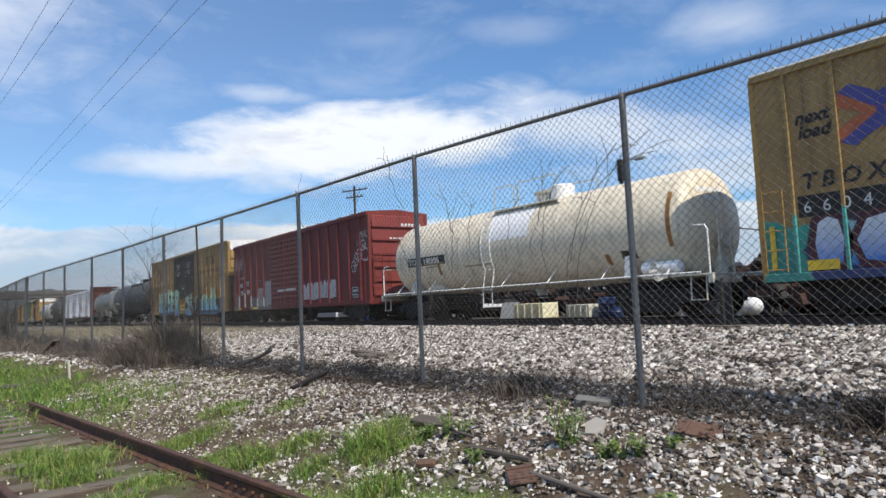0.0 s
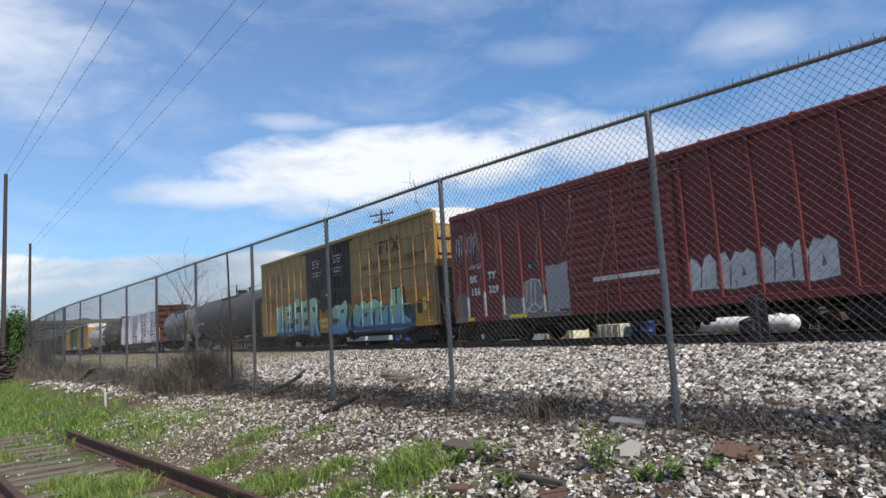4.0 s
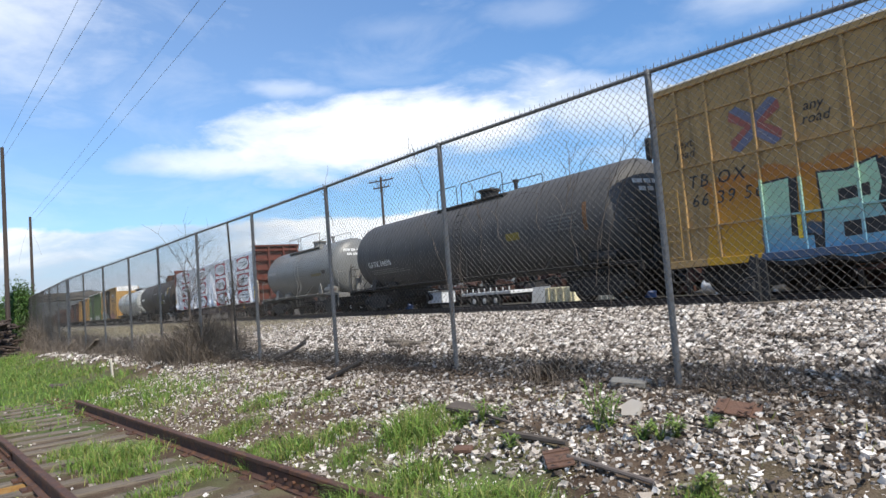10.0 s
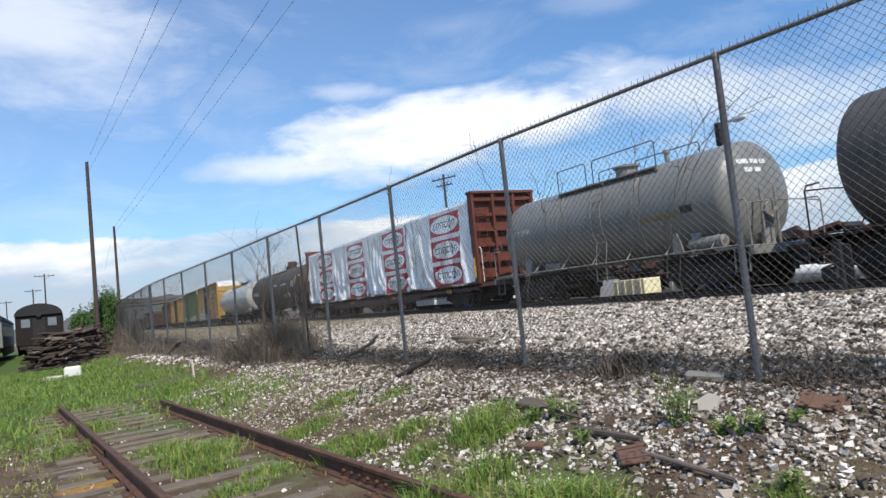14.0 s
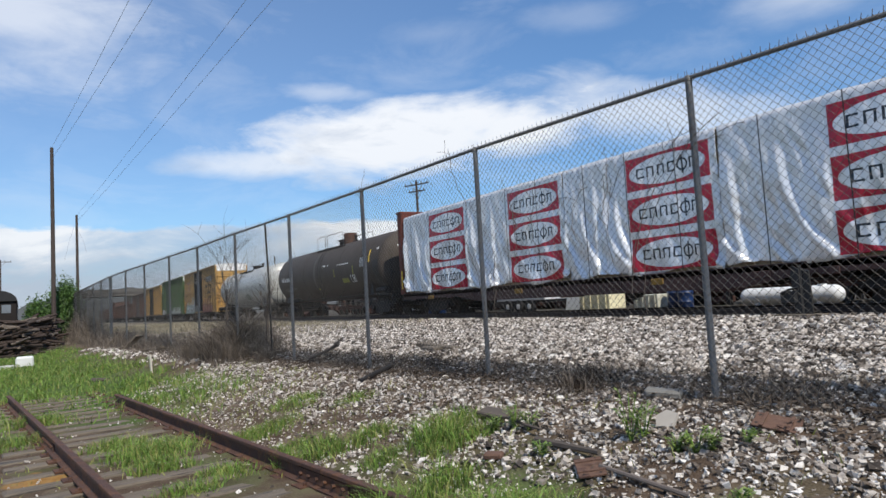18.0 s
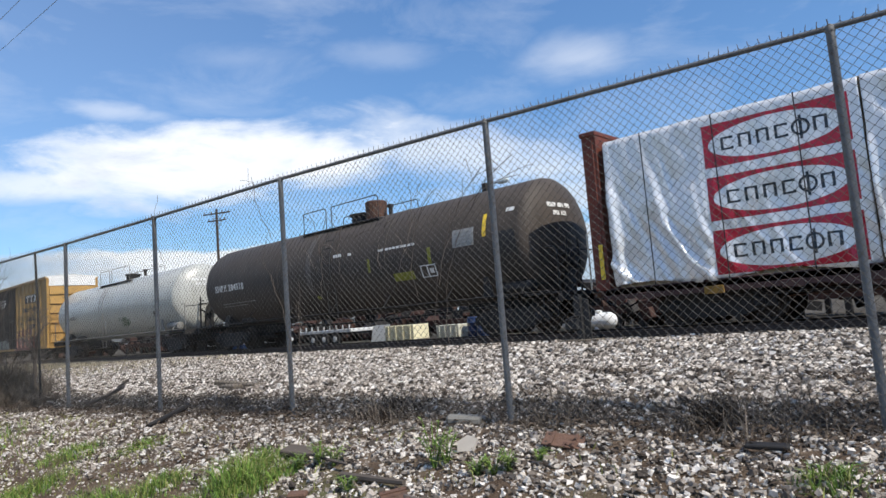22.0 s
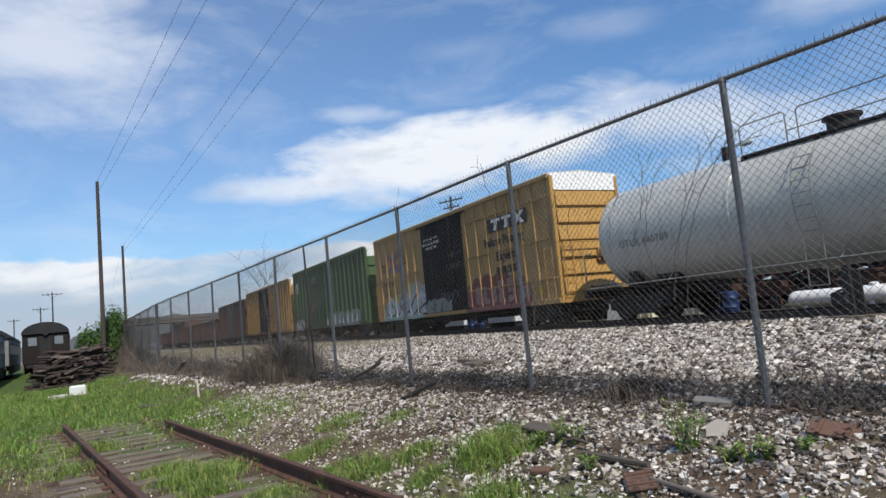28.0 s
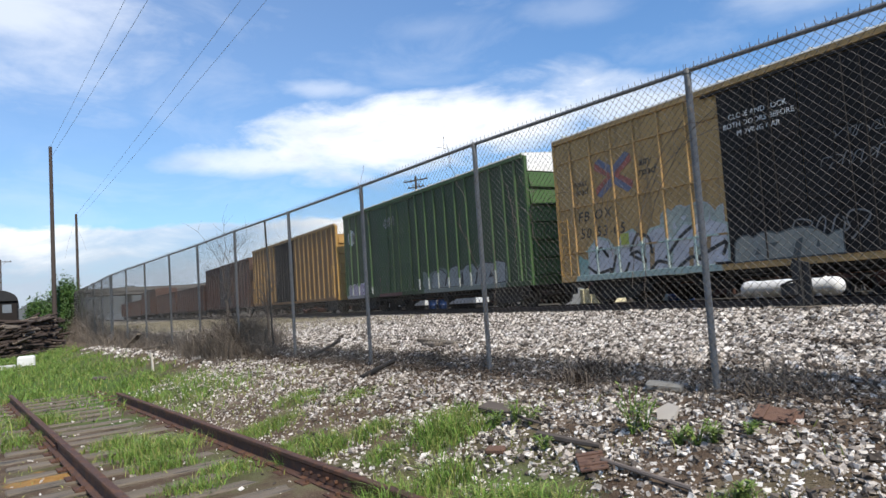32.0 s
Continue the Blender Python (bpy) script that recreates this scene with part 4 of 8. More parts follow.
def tank_car(label, x0, x1, cz, r, paint, fit_mat, rail_mat, centre=0.0, plat=2.0, dome=0.0, ladder_x=0.0, boss=None, head=0.36, dome_mat=None, dome_at=0.9):
    """A tank car: shell with dished heads, stub sills, side handrail, ladder and a railed platform on top."""
    half = (x1 - x0) / 2
    car = thing("tank_car", label, "freight car", ((x0 + x1) / 2, TRACK_Y, RAIL_Z), group="cars of the freight train")
    car["half"] = half
    a = half - 0.55
    dish = [(a - head * r + head * r * math.sin(q), r * math.cos(q)) for q in np.linspace(0, math.pi / 2 * 0.985, 9)]
    prof = [(-s, q) for s, q in reversed(dish)] + [(-a * 0.34, r), (-a * 0.34 + 0.01, r + 0.012), (-a * 0.34 + 0.09, r + 0.012), (-a * 0.34 + 0.1, r), (a * 0.34, r), (a * 0.34 + 0.01, r + 0.012), (a * 0.34 + 0.09, r + 0.012), (a * 0.34 + 0.1, r)] + dish
    part("shell", Mb().lathe(prof, 64, "x", (0, 0, cz)), paint, car, smooth=True)
    for s in (-1, 1):
        sill = Mb().box(min(s * half, s * (half - 4.0)), max(s * half, s * (half - 4.0)), -0.3, 0.3, 0.62, 0.98, 0.02)
        part("stub_sill", sill, DARK, car)
        part("saddle", Mb().prism([(-1.25, 1.0), (1.25, 1.0), (1.1, cz - r * 0.55), (0.6, cz - r * 0.83), (-0.6, cz - r * 0.83), (-1.1, cz - r * 0.55)], s * (half - 1.9) - 0.18, s * (half - 1.9) + 0.18), fit_mat, car)
        pf = Mb().box(min(s * half, s * (half - 1.1)), max(s * half, s * (half - 1.1)), -1.5, 1.5, 1.0, 1.05, 0.01).box(min(s * half, s * (half - 0.12)), max(s * half, s * (half - 0.12)), -1.5, 1.5, 0.82, 1.0, 0.01)
        part("end_platform", pf, fit_mat, car)
        for y in (-1.42, 1.42):
            hr = Mb().path([(s * (half - 0.1), y, 1.05), (s * (half - 0.1), y, 2.05), (s * (half - 0.16), y, 2.15), (s * (half - 0.45), y, 2.17)], 0.02, 8)
            part("grab_rail", hr, rail_mat, car)
            part("sill_step", Mb().path([(s * (half - 0.6), y, 1.0), (s * (half - 0.6), y - 0.03, 0.45), (s * (half - 0.2), y - 0.03, 0.45), (s * (half - 0.2), y, 1.0)], 0.016, 6), fit_mat, car)
        part("end_rail", Mb().path([(s * (half - 0.1), -1.42, 2.05), (s * (half - 0.1), -0.5, 2.1), (s * (half - 0.1), 0.5, 2.1), (s * (half - 0.1), 1.42, 2.05)], 0.018, 6), fit_mat, car)
    for y in (-1.5, 1.5):
        line = Mb().tube((-half + 0.3, y, 1.08), (half - 0.3, y, 1.08), 0.02, 8)
        for k in range(7):
            x = -half + 1.2 + (2 * half - 2.4) * k / 6
            line.tube((x, y, 1.08), (x, y * 0.72, cz - r * 0.62), 0.016, 6)
        part("side_handrail", line, rail_mat, car)
    part("brake_cylinder", Mb().lathe([(-0.45, 0.05), (-0.42, 0.17), (0.42, 0.17), (0.45, 0.05)], 14, "x", (-half + 3.0, -0.8, 1.2)), fit_mat, car, smooth=True)
    part("brake_stand", Mb().box(half - 0.75, half - 0.6, -0.2, 0.2, 1.05, 2.1, 0.02).tube((half - 0.58, 0, 1.9), (half - 0.5, 0, 1.9), 0.03, 8).lathe([(half - 0.5, 0.24), (half - 0.47, 0.26), (half - 0.45, 0.24)], 16, "x", (0, 0, 1.9)), fit_mat, car)
    part("air_reservoir", Mb().lathe([(half - 2.05, 0.04), (half - 2.02, 0.16), (half - 1.0, 0.16), (half - 0.97, 0.04)], 16, "x", (0, -1.2, 1.26)), rail_mat, car, smooth=True)
    br = Mb()
    for x in (half - 1.85, half - 1.2):
        br.box(x - 0.03, x + 0.03, -1.38, -1.0, 1.05, 1.14)
    part("reservoir_bracket", br, fit_mat, car)
    part("grab_plate", Mb().prism([(half - 2.5, 1.05), (half - 2.14, 1.05), (half - 2.2, 1.32), (half - 2.32, 1.62), (half - 2.45, 1.6)], -1.42, -1.38, "xz"), rail_mat, car)
    for y in (-0.55, 0.0):
        part("brake_mast", Mb().tube((half - 0.35, y, 1.05), (half - 0.35, y, 2.45), 0.03, 8), fit_mat, car)
    part("chain_guard", Mb().path([(half - 0.35, -0.55, 1.9), (half - 0.3, -0.28, 1.7), (half - 0.35, 0.0, 1.95)], 0.035, 6), fit_mat, car)
    for k, (ya, yb) in enumerate(((-0.75, -0.42), (-0.36, -0.1), (-0.04, 0.2), (-0.6, -0.35), (-0.28, -0.05))):
        dz = 0.72 if k < 3 else 0.5
        part("head_print", Mb().add([(a + 0.012 - head * r * (1 - math.sqrt(1 - (yy * yy + zz * zz) / (r * r))), yy, cz + zz) for yy, zz in ((ya, dz), (yb, dz), (yb, dz + 0.12), (ya, dz + 0.12))], [(0, 1, 2, 3)]), WHITE, car)
    part("outlet", Mb().lathe([(cz - r - 0.28, 0.16), (cz - r - 0.1, 0.18), (cz - r + 0.05, 0.25)], 12, "z", (0.3, 0, 0)), fit_mat, car)
    part("piping", Mb().path([(-half + 2.6, -0.5, 0.9), (-0.8, -0.55, 0.72), (1.5, -0.55, 0.72), (half - 2.4, -0.5, 0.85)], 0.03, 6), DARK, car)
    # ladder up the side
    n = 12
    pts = []
    for k in range(n):
        q = -1.15 + (1.15 + 0.72) * k / (n - 1)
        pts.append((-(r + 0.13) * math.cos(q), cz + (r + 0.13) * math.sin(q)))
    pts = [(-1.5, 0.55), (-1.5, 1.0)] + [p for p in pts if p[1] > cz - r * 0.55]
    lad = Mb()
    for u in (-0.22, 0.22):
        lad.path([(ladder_x + u, y, z) for y, z in pts], 0.014, 6)
    for (y0, z0), (y1, z1) in zip(pts, pts[1:]):
        lad.tube((ladder_x - 0.22, y0, z0), (ladder_x + 0.22, y0, z0), 0.011, 6)
    part("ladder", lad, rail_mat, car)
    zt = cz + r
    pf = Mb().box(centre - plat, centre + plat, -0.95, -0.5, zt - 0.22, zt - 0.17, 0.01).box(centre - plat, centre + plat, 0.5, 0.95, zt - 0.22, zt - 0.17, 0.01)
    for x in (centre - plat, centre, centre + plat):
        pf.box(x - 0.04, x + 0.04, -0.95, 0.95, zt - 0.3, zt - 0.2)
    part("top_platform", pf, fit_mat, car)
    part("manway", Mb().lathe([(zt - 0.1, 0.34), (zt + 0.2, 0.34), (zt + 0.21, 0.42), (zt + 0.27, 0.42), (zt + 0.31, 0.2)], 18, "z", (centre + 0.1, 0, 0)), fit_mat, car)
    if dome:
        part("valve_housing", Mb().lathe([(zt - 0.1, 0.36), (zt + dome, 0.38), (zt + dome + 0.04, 0.33)], 18, "z", (centre + dome_at, 0, 0)), dome_mat or RUST, car)
    part("relief_valve", Mb().tube((centre + plat - 0.5, 0.1, zt - 0.1), (centre + plat - 0.5, 0.1, zt + 0.32), 0.07, 8).tube((centre + plat - 0.5, 0.1, zt + 0.3), (centre + plat - 0.5, 0.1, zt + 0.4), 0.11, 8), fit_mat, car)
    for xa, xb in ((centre - plat, centre - plat * 0.35), (centre - plat * 0.2, centre + plat)):
        for y in (-0.92, 0.92):
            h = 0.56
            g = Mb().path([(xa, y, zt - 0.2), (xa, y, zt + h - 0.06), (xa + 0.06, y, zt + h), (xb - 0.06, y, zt + h), (xb, y, zt + h - 0.06), (xb, y, zt - 0.2)], 0.015, 6)
            part("guard_rail", g, boss or fit_mat, car)
    running_gear(car, half, 1.9)
    CARS.append(car)
    return car


def tank_words(car, name, text, size, material, x, dz, cz, r, **kw):
    """Lettering that lies on the flank of a tank, dz over its middle."""
    q = math.asin(max(-1, min(1, dz / r)))
    ob = words(name, text, size, material, car, 0, 0, 0, **kw)
    ob.matrix_basis = pose(x, -(r + 0.008) * math.cos(q), cz + (r + 0.008) * math.sin(q), 90 - math.degrees(q), 0, 0)
    return ob


def tank_plate(car, name, x0, x1, q0, q1, cz, r, material, label="", off=0.008, n=8):
    """A patch that follows the shell between two angles over the flank, in degrees."""
    qs = [radians(q0 + (q1 - q0) * k / n) for k in range(n + 1)]
    v = [(x, -(r + o) * math.cos(q), cz + (r + o) * math.sin(q)) for q in qs for x, o in ((x0, 0), (x1, 0), (x1, off), (x0, off))]
    f = [(4 * k + i, 4 * k + (i + 1) % 4, 4 * k + 4 + (i + 1) % 4, 4 * k + 4 + i) for k in range(n) for i in range(4)]
    m = Mb().add(v, f + [(3, 2, 1, 0), (4 * n, 4 * n + 1, 4 * n + 2, 4 * n + 3)])
    return part(name, m, material, car, label)


cream = car_paint("cream_tank_paint", (0.74, 0.65, 0.49), rough=0.45, spec=0.35, grime=(0.22, 0.17, 0.12), grime_amount=0.6, fade=0.12, rust=0.7)
t1 = tank_car("cream-painted tank car with rust stains and a side ladder", -22.8, -8.45, 2.34, 1.4, cream, PALE, WHITE_TOP, centre=0.66, plat=1.4, ladder_x=-0.65, dome=0.34, dome_mat=WHITE_TOP, dome_at=0.75)
tank_plate(t1, "white_band", -0.75, 1.15, 8, 84, 2.34, 1.4, mat("fresh_white_coat", (0.8, 0.79, 0.78), 0.45, var=0.08, scale=3, spots=(0.5, 0.42, 0.32), spot_at=0.66), "fresh white coat round the dome", off=0.004, n=14)
tank_plate(t1, "number_panel", -5.32, -3.02, -13, 0, 2.34, 1.4, BLACK)
tank_words(t1, "lettering", "TCBX 140006", 0.3, WHITE, -5.24, -0.26, 2.34, 1.412, spread=1.1, bold=0.008)
for k, (x, w) in enumerate(((-4.3, 1.2), (-4.2, 0.9), (-2.0, 1.4))):
    tank_plate(t1, "small_print", x, x + w, -12 - 5 * k, -10 - 5 * k, 2.34, 1.4, mat("faded_print", (0.3, 0.24, 0.14), 0.7))
tank_plate(t1, "rust_streak", -3.5, -3.36, -30, -6, 2.34, 1.4, mat("rust_orange", (0.3, 0.13, 0.03), 0.8, var=0.4))
tank_plate(t1, "rust_streak", 3.95, 4.1, -40, -26, 2.34, 1.4, mat("rust_orange", (0.3, 0.13, 0.03), 0.8, var=0.4))
tank_plate(t1, "rust_streak", 5.98, 6.1, -25, 32, 2.34, 1.4, mat("rust_orange", (0.3, 0.13, 0.03), 0.8, var=0.4))
tank_plate(t1, "placard", 4.5, 4.96, -34, -24, 2.34, 1.4, BLACK)
sheet = Mb().add([(5.42, -1.33, 1.38), (5.6, -1.42, 1.42), (5.66, -1.36, 1.2), (5.9, -1.44, 1.24), (5.95, -1.38, 1.02), (5.7, -1.47, 0.92), (5.5, -1.38, 1.0), (5.45, -1.45, 1.15)], [(0, 1, 2, 7), (2, 3, 4, 5), (2, 5, 6, 7)])
part("torn_sheet", sheet, PALE, t1, "torn pale sheet caught on the handrail")

# The red box car.
grey_p = (0.171, 0.167, 0.156)
pr = car_paint("red_paint", (0.15, 0.03, 0.031), [(-8.05, -7.2, 0.6, 1.75, grey_p, (0.137, 0.15, 0.137), 0.5), (-5.45, -2.2, 0.6, 1.45, grey_p, (0.144, 0.137, 0.133), 0.3), (-4.42, -3.42, 0.9, 1.95, (0.0864, 0.0936, 0.0972), (0.216, 0.216, 0.216), 0.3), (-3.36, -2.3, 0.9, 2.35, (0.302, 0.288, 0.281), (0.36, 0.353, 0.346), 0.5)], grime_amount=0.35, fade=0.32)
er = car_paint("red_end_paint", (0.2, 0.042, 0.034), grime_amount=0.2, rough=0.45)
rr = car_paint("red_post_paint", (0.16, 0.034, 0.035), [(-8.2, -2.0, 0.6, 1.6, (0.233, 0.226, 0.219), (0.328, 0.321, 0.315), 1.0)], grime_amount=0.2)
dr = mat("red_door_paint", (0.14, 0.028, 0.028), 0.62, 0, 0.2, 4, spec=0.22, streak=(0.0684, 0.041, 0.041), streak_amount=0.4)
c2 = boxcar("dark red box car with white lettering and sprayed patches", -39.87, -23.74, 4.6, pr, er, er, (-2.3, 1.5, dr, 1, "dark red corrugated sliding door"), [-7.26, -6.3, -5.32, -4.36, -3.4, 1.69, 2.52, 3.5, 4.46, 5.41, 6.4, 7.4], [], 0.07, False, rr)
for k in range(13):
    part("door_corrugation", Mb().prism([(-1.522, 1.2 + 0.24 * k), (-1.55, 1.25 + 0.24 * k), (-1.55, 1.33 + 0.24 * k), (-1.522, 1.38 + 0.24 * k)], -2.2, 1.4), dr, c2)
words("lettering", "BK", 0.33, WHITE, c2, -7.1, -1.482, 2.1, bold=0.012, spread=1.1)
words("lettering", "TY", 0.33, WHITE, c2, -6.08, -1.482, 2.15, bold=0.012, spread=1.1)
words("lettering", "156", 0.33, WHITE, c2, -7.08, -1.482, 1.66, bold=0.012, spread=1.1)
words("lettering", "329", 0.33, WHITE, c2, -6.08, -1.482, 1.68, bold=0.012, spread=1.1)
for k in range(6):
    part("end_print", Mb().box(8.165 + 0.01, 8.18, 0.1 + 0.17 * k, 0.22 + 0.17 * k, 3.98, 4.1), WHITE, c2)
for k in range(5):
    part("end_print", Mb().box(8.165 + 0.01, 8.18, -0.5 + 0.15 * k, -0.4 + 0.15 * k, 3.42, 3.5), WHITE, c2)
scrawl(c2, -7.95, -6.3, 2.8, 3.75, STEEL, 11, 4, 0.014)
scrawl(c2, -7.8, -6.6, 3.1, 3.9, WHITE, 7, 44, 0.01, -1.484)
scrawl(c2, -7.15, -6.4, 2.55, 2.72, WHITE, 5, 5, 0.012)
CHALKY = mat("spray_dull_white", (0.6, 0.57, 0.55), 0.7, var=0.25)
ringed = [[(cx + rx * math.cos(q), cz + rz * math.sin(q)) for q in np.linspace(0, 2 * math.pi, 9)] for cx, cz, rx, rz in ((.15, .2, .15, .18), (.3, .42, .13, .2), (.5, .55, .16, .2), (.8, .55, .2, .22), (.72, .84, .17, .16))]
sprayed_lines(c2, ringed + [[(.08, .24), (.22, .22), (.16, .12)], [(.25, .5), (.36, .34)], [(.42, .62), (.6, .5)], [(.66, .88), (.76, .78), (.8, .88)], [(.7, .4), (.98, .34)]], 6.6, 8.05, 2.1, 3.42, CHALKY, 0.02)
sprayed_lines(c2, [[(0, .1), (.08, .9), (.18, .3), (.28, 1), (.34, 0)], [(.6, .9), (.42, .8), (.6, .4), (.44, .05)], [(.7, 1), (.72, 0)], [(.98, .95), (.74, .45), (1, 0)]], 7.42, 8.0, 3.52, 3.8, CHALKY, 0.014)
scrawl(c2, 7.1, 7.9, 3.1, 3.7, STEEL, 5, 6, 0.016)
FADED = mat("spray_faded_white", (0.5, 0.475, 0.455), 0.7, var=0.35, scale=5, spots=(0.22, 0.1, 0.095), spot_at=0.58, spot_scale=6)
SHADOW_GREY = mat("spray_shadow_grey", (0.13, 0.1, 0.1), 0.7)
sprayed(c2, "crest", 1.62, 3.4, 1.08, 1.93, FADED, SHADOW_GREY, grow=0.03), sprayed(c2, "crest", 3.42, 5.12, 1.1, 1.98, FADED, SHADOW_GREY, grow=0.03)
plate(c2, "chalk_smear", -1.3, 1.0, 1.62, 1.74, FADED, -1.56)
sprayed(c2, "drop", -4.36, -3.46, 0.95, 1.92, mat("spray_pale_grey", (0.2, 0.2, 0.2), 0.6, var=0.3), FADED, grow=0.05)
sprayed_lines(c2, [[(.1, .3), (.2, .9)], [(.35, .2), (.45, .95)], [(.62, .2), (.66, .9)], [(.1, 0), (.5, .25), (.9, .1)]], -4.3, -3.5, 0.95, 1.9, FADED, 0.03)
plate(c2, "dark_plate", -4.08, -3.78, 2.22, 2.52, BLACK)
words("lettering", "C", 0.16, WHITE, c2, -4.0, -1.486, 2.28)
plate(c2, "plate_rim", 6.6, 7.1, 1.06, 1.49, WHITE), plate(c2, "dark_plate", 6.63, 7.07, 1.09, 1.46, BLACK, -1.483)
for k in range(2):
    plate(c2, "print_bar", 6.69 + 0.19 * k, 6.83 + 0.19 * k, 1.28, 1.4, WHITE, -1.488)
plate(c2, "print_bar", 6.69, 7.0, 1.15, 1.2, WHITE, -1.488)
plate(c2, "yellow_plate", -7.3, -6.9, 0.8, 0.9, YELLOW, -1.535), plate(c2, "yellow_plate", -5.0, -4.2, 0.8, 0.9, YELLOW, -1.535)

# The long yellow box car with the blue spray.
p1 = car_paint("yellow_paint_b", YEL, [(-8.6, -2.0, 0.5, 2.75, (0.534, 0.311, 0.0222), (0.385, 0.14, 0.0296), 0.8), (2.4, 9.4, 0.5, 2.3, (0.474, 0.296, 0.0296), (0.356, 0.133, 0.0296), 0.8), (-7.3, -2.0, 0.55, 1.5, (0.0296, 0.0889, 0.193), (0.0296, 0.0741, 0.119), 0.6), (2.4, 8.2, 0.55, 1.6, (0.0296, 0.0889, 0.193), (0.0296, 0.0445, 0.0593), 0.6)], fade=0.32)
r1 = car_paint("yellow_post_paint_b", YEL, [(-7.3, -0.9, 0.55, 2.5, (0.056, 0.24, 0.464), (0.336, 0.528, 0.352), 0.3), (0.4, 7.9, 0.55, 1.95, (0.056, 0.24, 0.464), (0.336, 0.528, 0.352), 0.4)], grime_amount=0.25)
# The dark patch low on this end paints in the red car's shadow, with soiling.
e3 = car_paint("soiled_shaded_yellow_end_paint", (0.345, 0.214, 0.0638), [(9.0, 10.6, 0.5, 2.95, (0.0375, 0.0315, 0.0263), (0.0562, 0.045, 0.036), 0.5)], rough=0.5, grime_amount=0.3)
c3 = boxcar("long yellow box car with black doors and large teal sprayed shapes", -60.57, -41.05, 5.19, p1, e3, GALV_ROOF, (-2.64, 2.56, DOOR_SPRAYED, 2, "black plug door with orange spray"), [-9.11, -8.3, -7.2, -6.36, -5.25, -4.38, -3.45, 3.64, 4.52, 5.4, 6.34, 7.2, 8.29, 9.14], [4.32, 3.13, 1.67], 0.05, rib_mat=r1, deep=0.055)
fill = mat("spray_teal", (0.051, 0.221, 0.442), 0.45, var=0.15, gradient=(0.9, 2.1, (0.34, 0.527, 0.34)))
OCHRE = mat("spray_ochre", (0.57, 0.36, 0.038), 0.5, var=0.3)
for kind, xa, xb, za, zb in (("ell", -7.2, -6.2, 0.7, 2.42), ("comb", -6.02, -4.86, 0.68, 2.5), ("snake", -4.6, -3.7, 0.78, 2.72), ("comb", -3.46, -2.68, 0.75, 2.62)):
    sprayed(c3, kind, xa, xb, za, zb, fill, BLACK, drop=0.13)
sprayed(c3, "leg", -2.25, -1.0, 0.62, 2.56, fill, BLACK, y=-1.558, drop=0.16)
for z in (0.98, 1.24):
    plate(c3, "ochre_band", -0.85, 0.4, z, z + 0.2, OCHRE, -1.56)
sprayed(c3, "hook", 0.55, 2.3, 0.62, 2.2, fill, BLACK, y=-1.558, drop=0.1)
sprayed(c3, "wave", 2.64, 5.95, 0.66, 2.02, fill, BLACK, drop=0.1), sprayed(c3, "fork", 6.02, 7.82, 0.64, 2.34, fill, BLACK, drop=0.16)
for x, y in ((-6.5, -1.494), (-3.3, -1.494), (0.32, -1.575), (6.45, -1.494)):
    plate(c3, "yellow_dab", x, x + 0.09, 1.15, 1.65, YELLOW, y)
words("lettering", "next", 0.3, BLACK, c3, -9.3, -1.482, 3.6, italic=0.25), words("lettering", "load", 0.3, BLACK, c3, -9.25, -1.482, 3.35, italic=0.25)
words("lettering", "any", 0.3, BLACK, c3, -6.15, -1.482, 3.72, italic=0.25), words("lettering", "road", 0.3, BLACK, c3, -6.2, -1.482, 3.45, italic=0.25)
cross_mark(c3, -7.2, 3.7, 0.62, 0.5)
words("lettering", "TB OX", 0.42, BLACK, c3, -9.0, -1.482, 2.6, italic=0.2, spread=1.25), words("lettering", "66 39 56", 0.42, BLACK, c3, -8.95, -1.482, 2.15, italic=0.2, spread=1.2)
words("lettering", "RAILCAR POOLING EXPERTS", 0.4, BROWN, c3, 3.7, -1.51, 3.37, spread=1.08)
tx = Mb()
tx.prism([(5.2, 4.45), (5.95, 4.45), (5.95, 4.3), (5.7, 4.3), (5.62, 3.9), (5.42, 3.9), (5.5, 4.3), (5.2, 4.3)], -1.482, -1.478, "xz").prism([(6.0, 4.45), (6.45, 4.45), (6.45, 4.3), (6.35, 4.3), (6.3, 3.9), (6.12, 3.9), (6.15, 4.3), (6.0, 4.3)], -1.482, -1.478, "xz")
tx.prism([(6.5, 4.5), (6.68, 4.5), (7.2, 3.9), (7.0, 3.9)], -1.482, -1.478, "xz").prism([(7.05, 4.5), (7.25, 4.5), (6.7, 3.9), (6.52, 3.9)], -1.484, -1.4815, "xz")
tx.v = [(x, y - 0.028, z) for x, y, z in tx.v]
part("mark", tx, BROWN, c3, "faded brown block mark")
for x, lines in ((-2.1, ["CLOSE THIS DOOR", "BEFORE CLOSING", "MAIN DOOR", "", "CIERRE ESTA PUERTA", "ANTES DE CERRAR", "LA PUERTA PRINCIPAL"]), (0.5, ["CLOSE THIS DOOR", "BEFORE OPENING", "MAIN DOOR", "", "CIERRE ESTA PUERTA", "ANTES DE ABRIR", "LA PUERTA PRINCIPAL"])):
    for k, line in enumerate(lines):
        if line:
            words("lettering", line, 0.13, WHITE, c3, x + 0.75, -1.526, 4.35 - 0.15 * k, align="CENTER")
scrawl(c3, -1.0, 2.3, 2.55, 2.85, mat("dim_chalk", (0.142, 0.142, 0.137), 0.8, var=0.3), 9, 12, 0.01, -1.527)
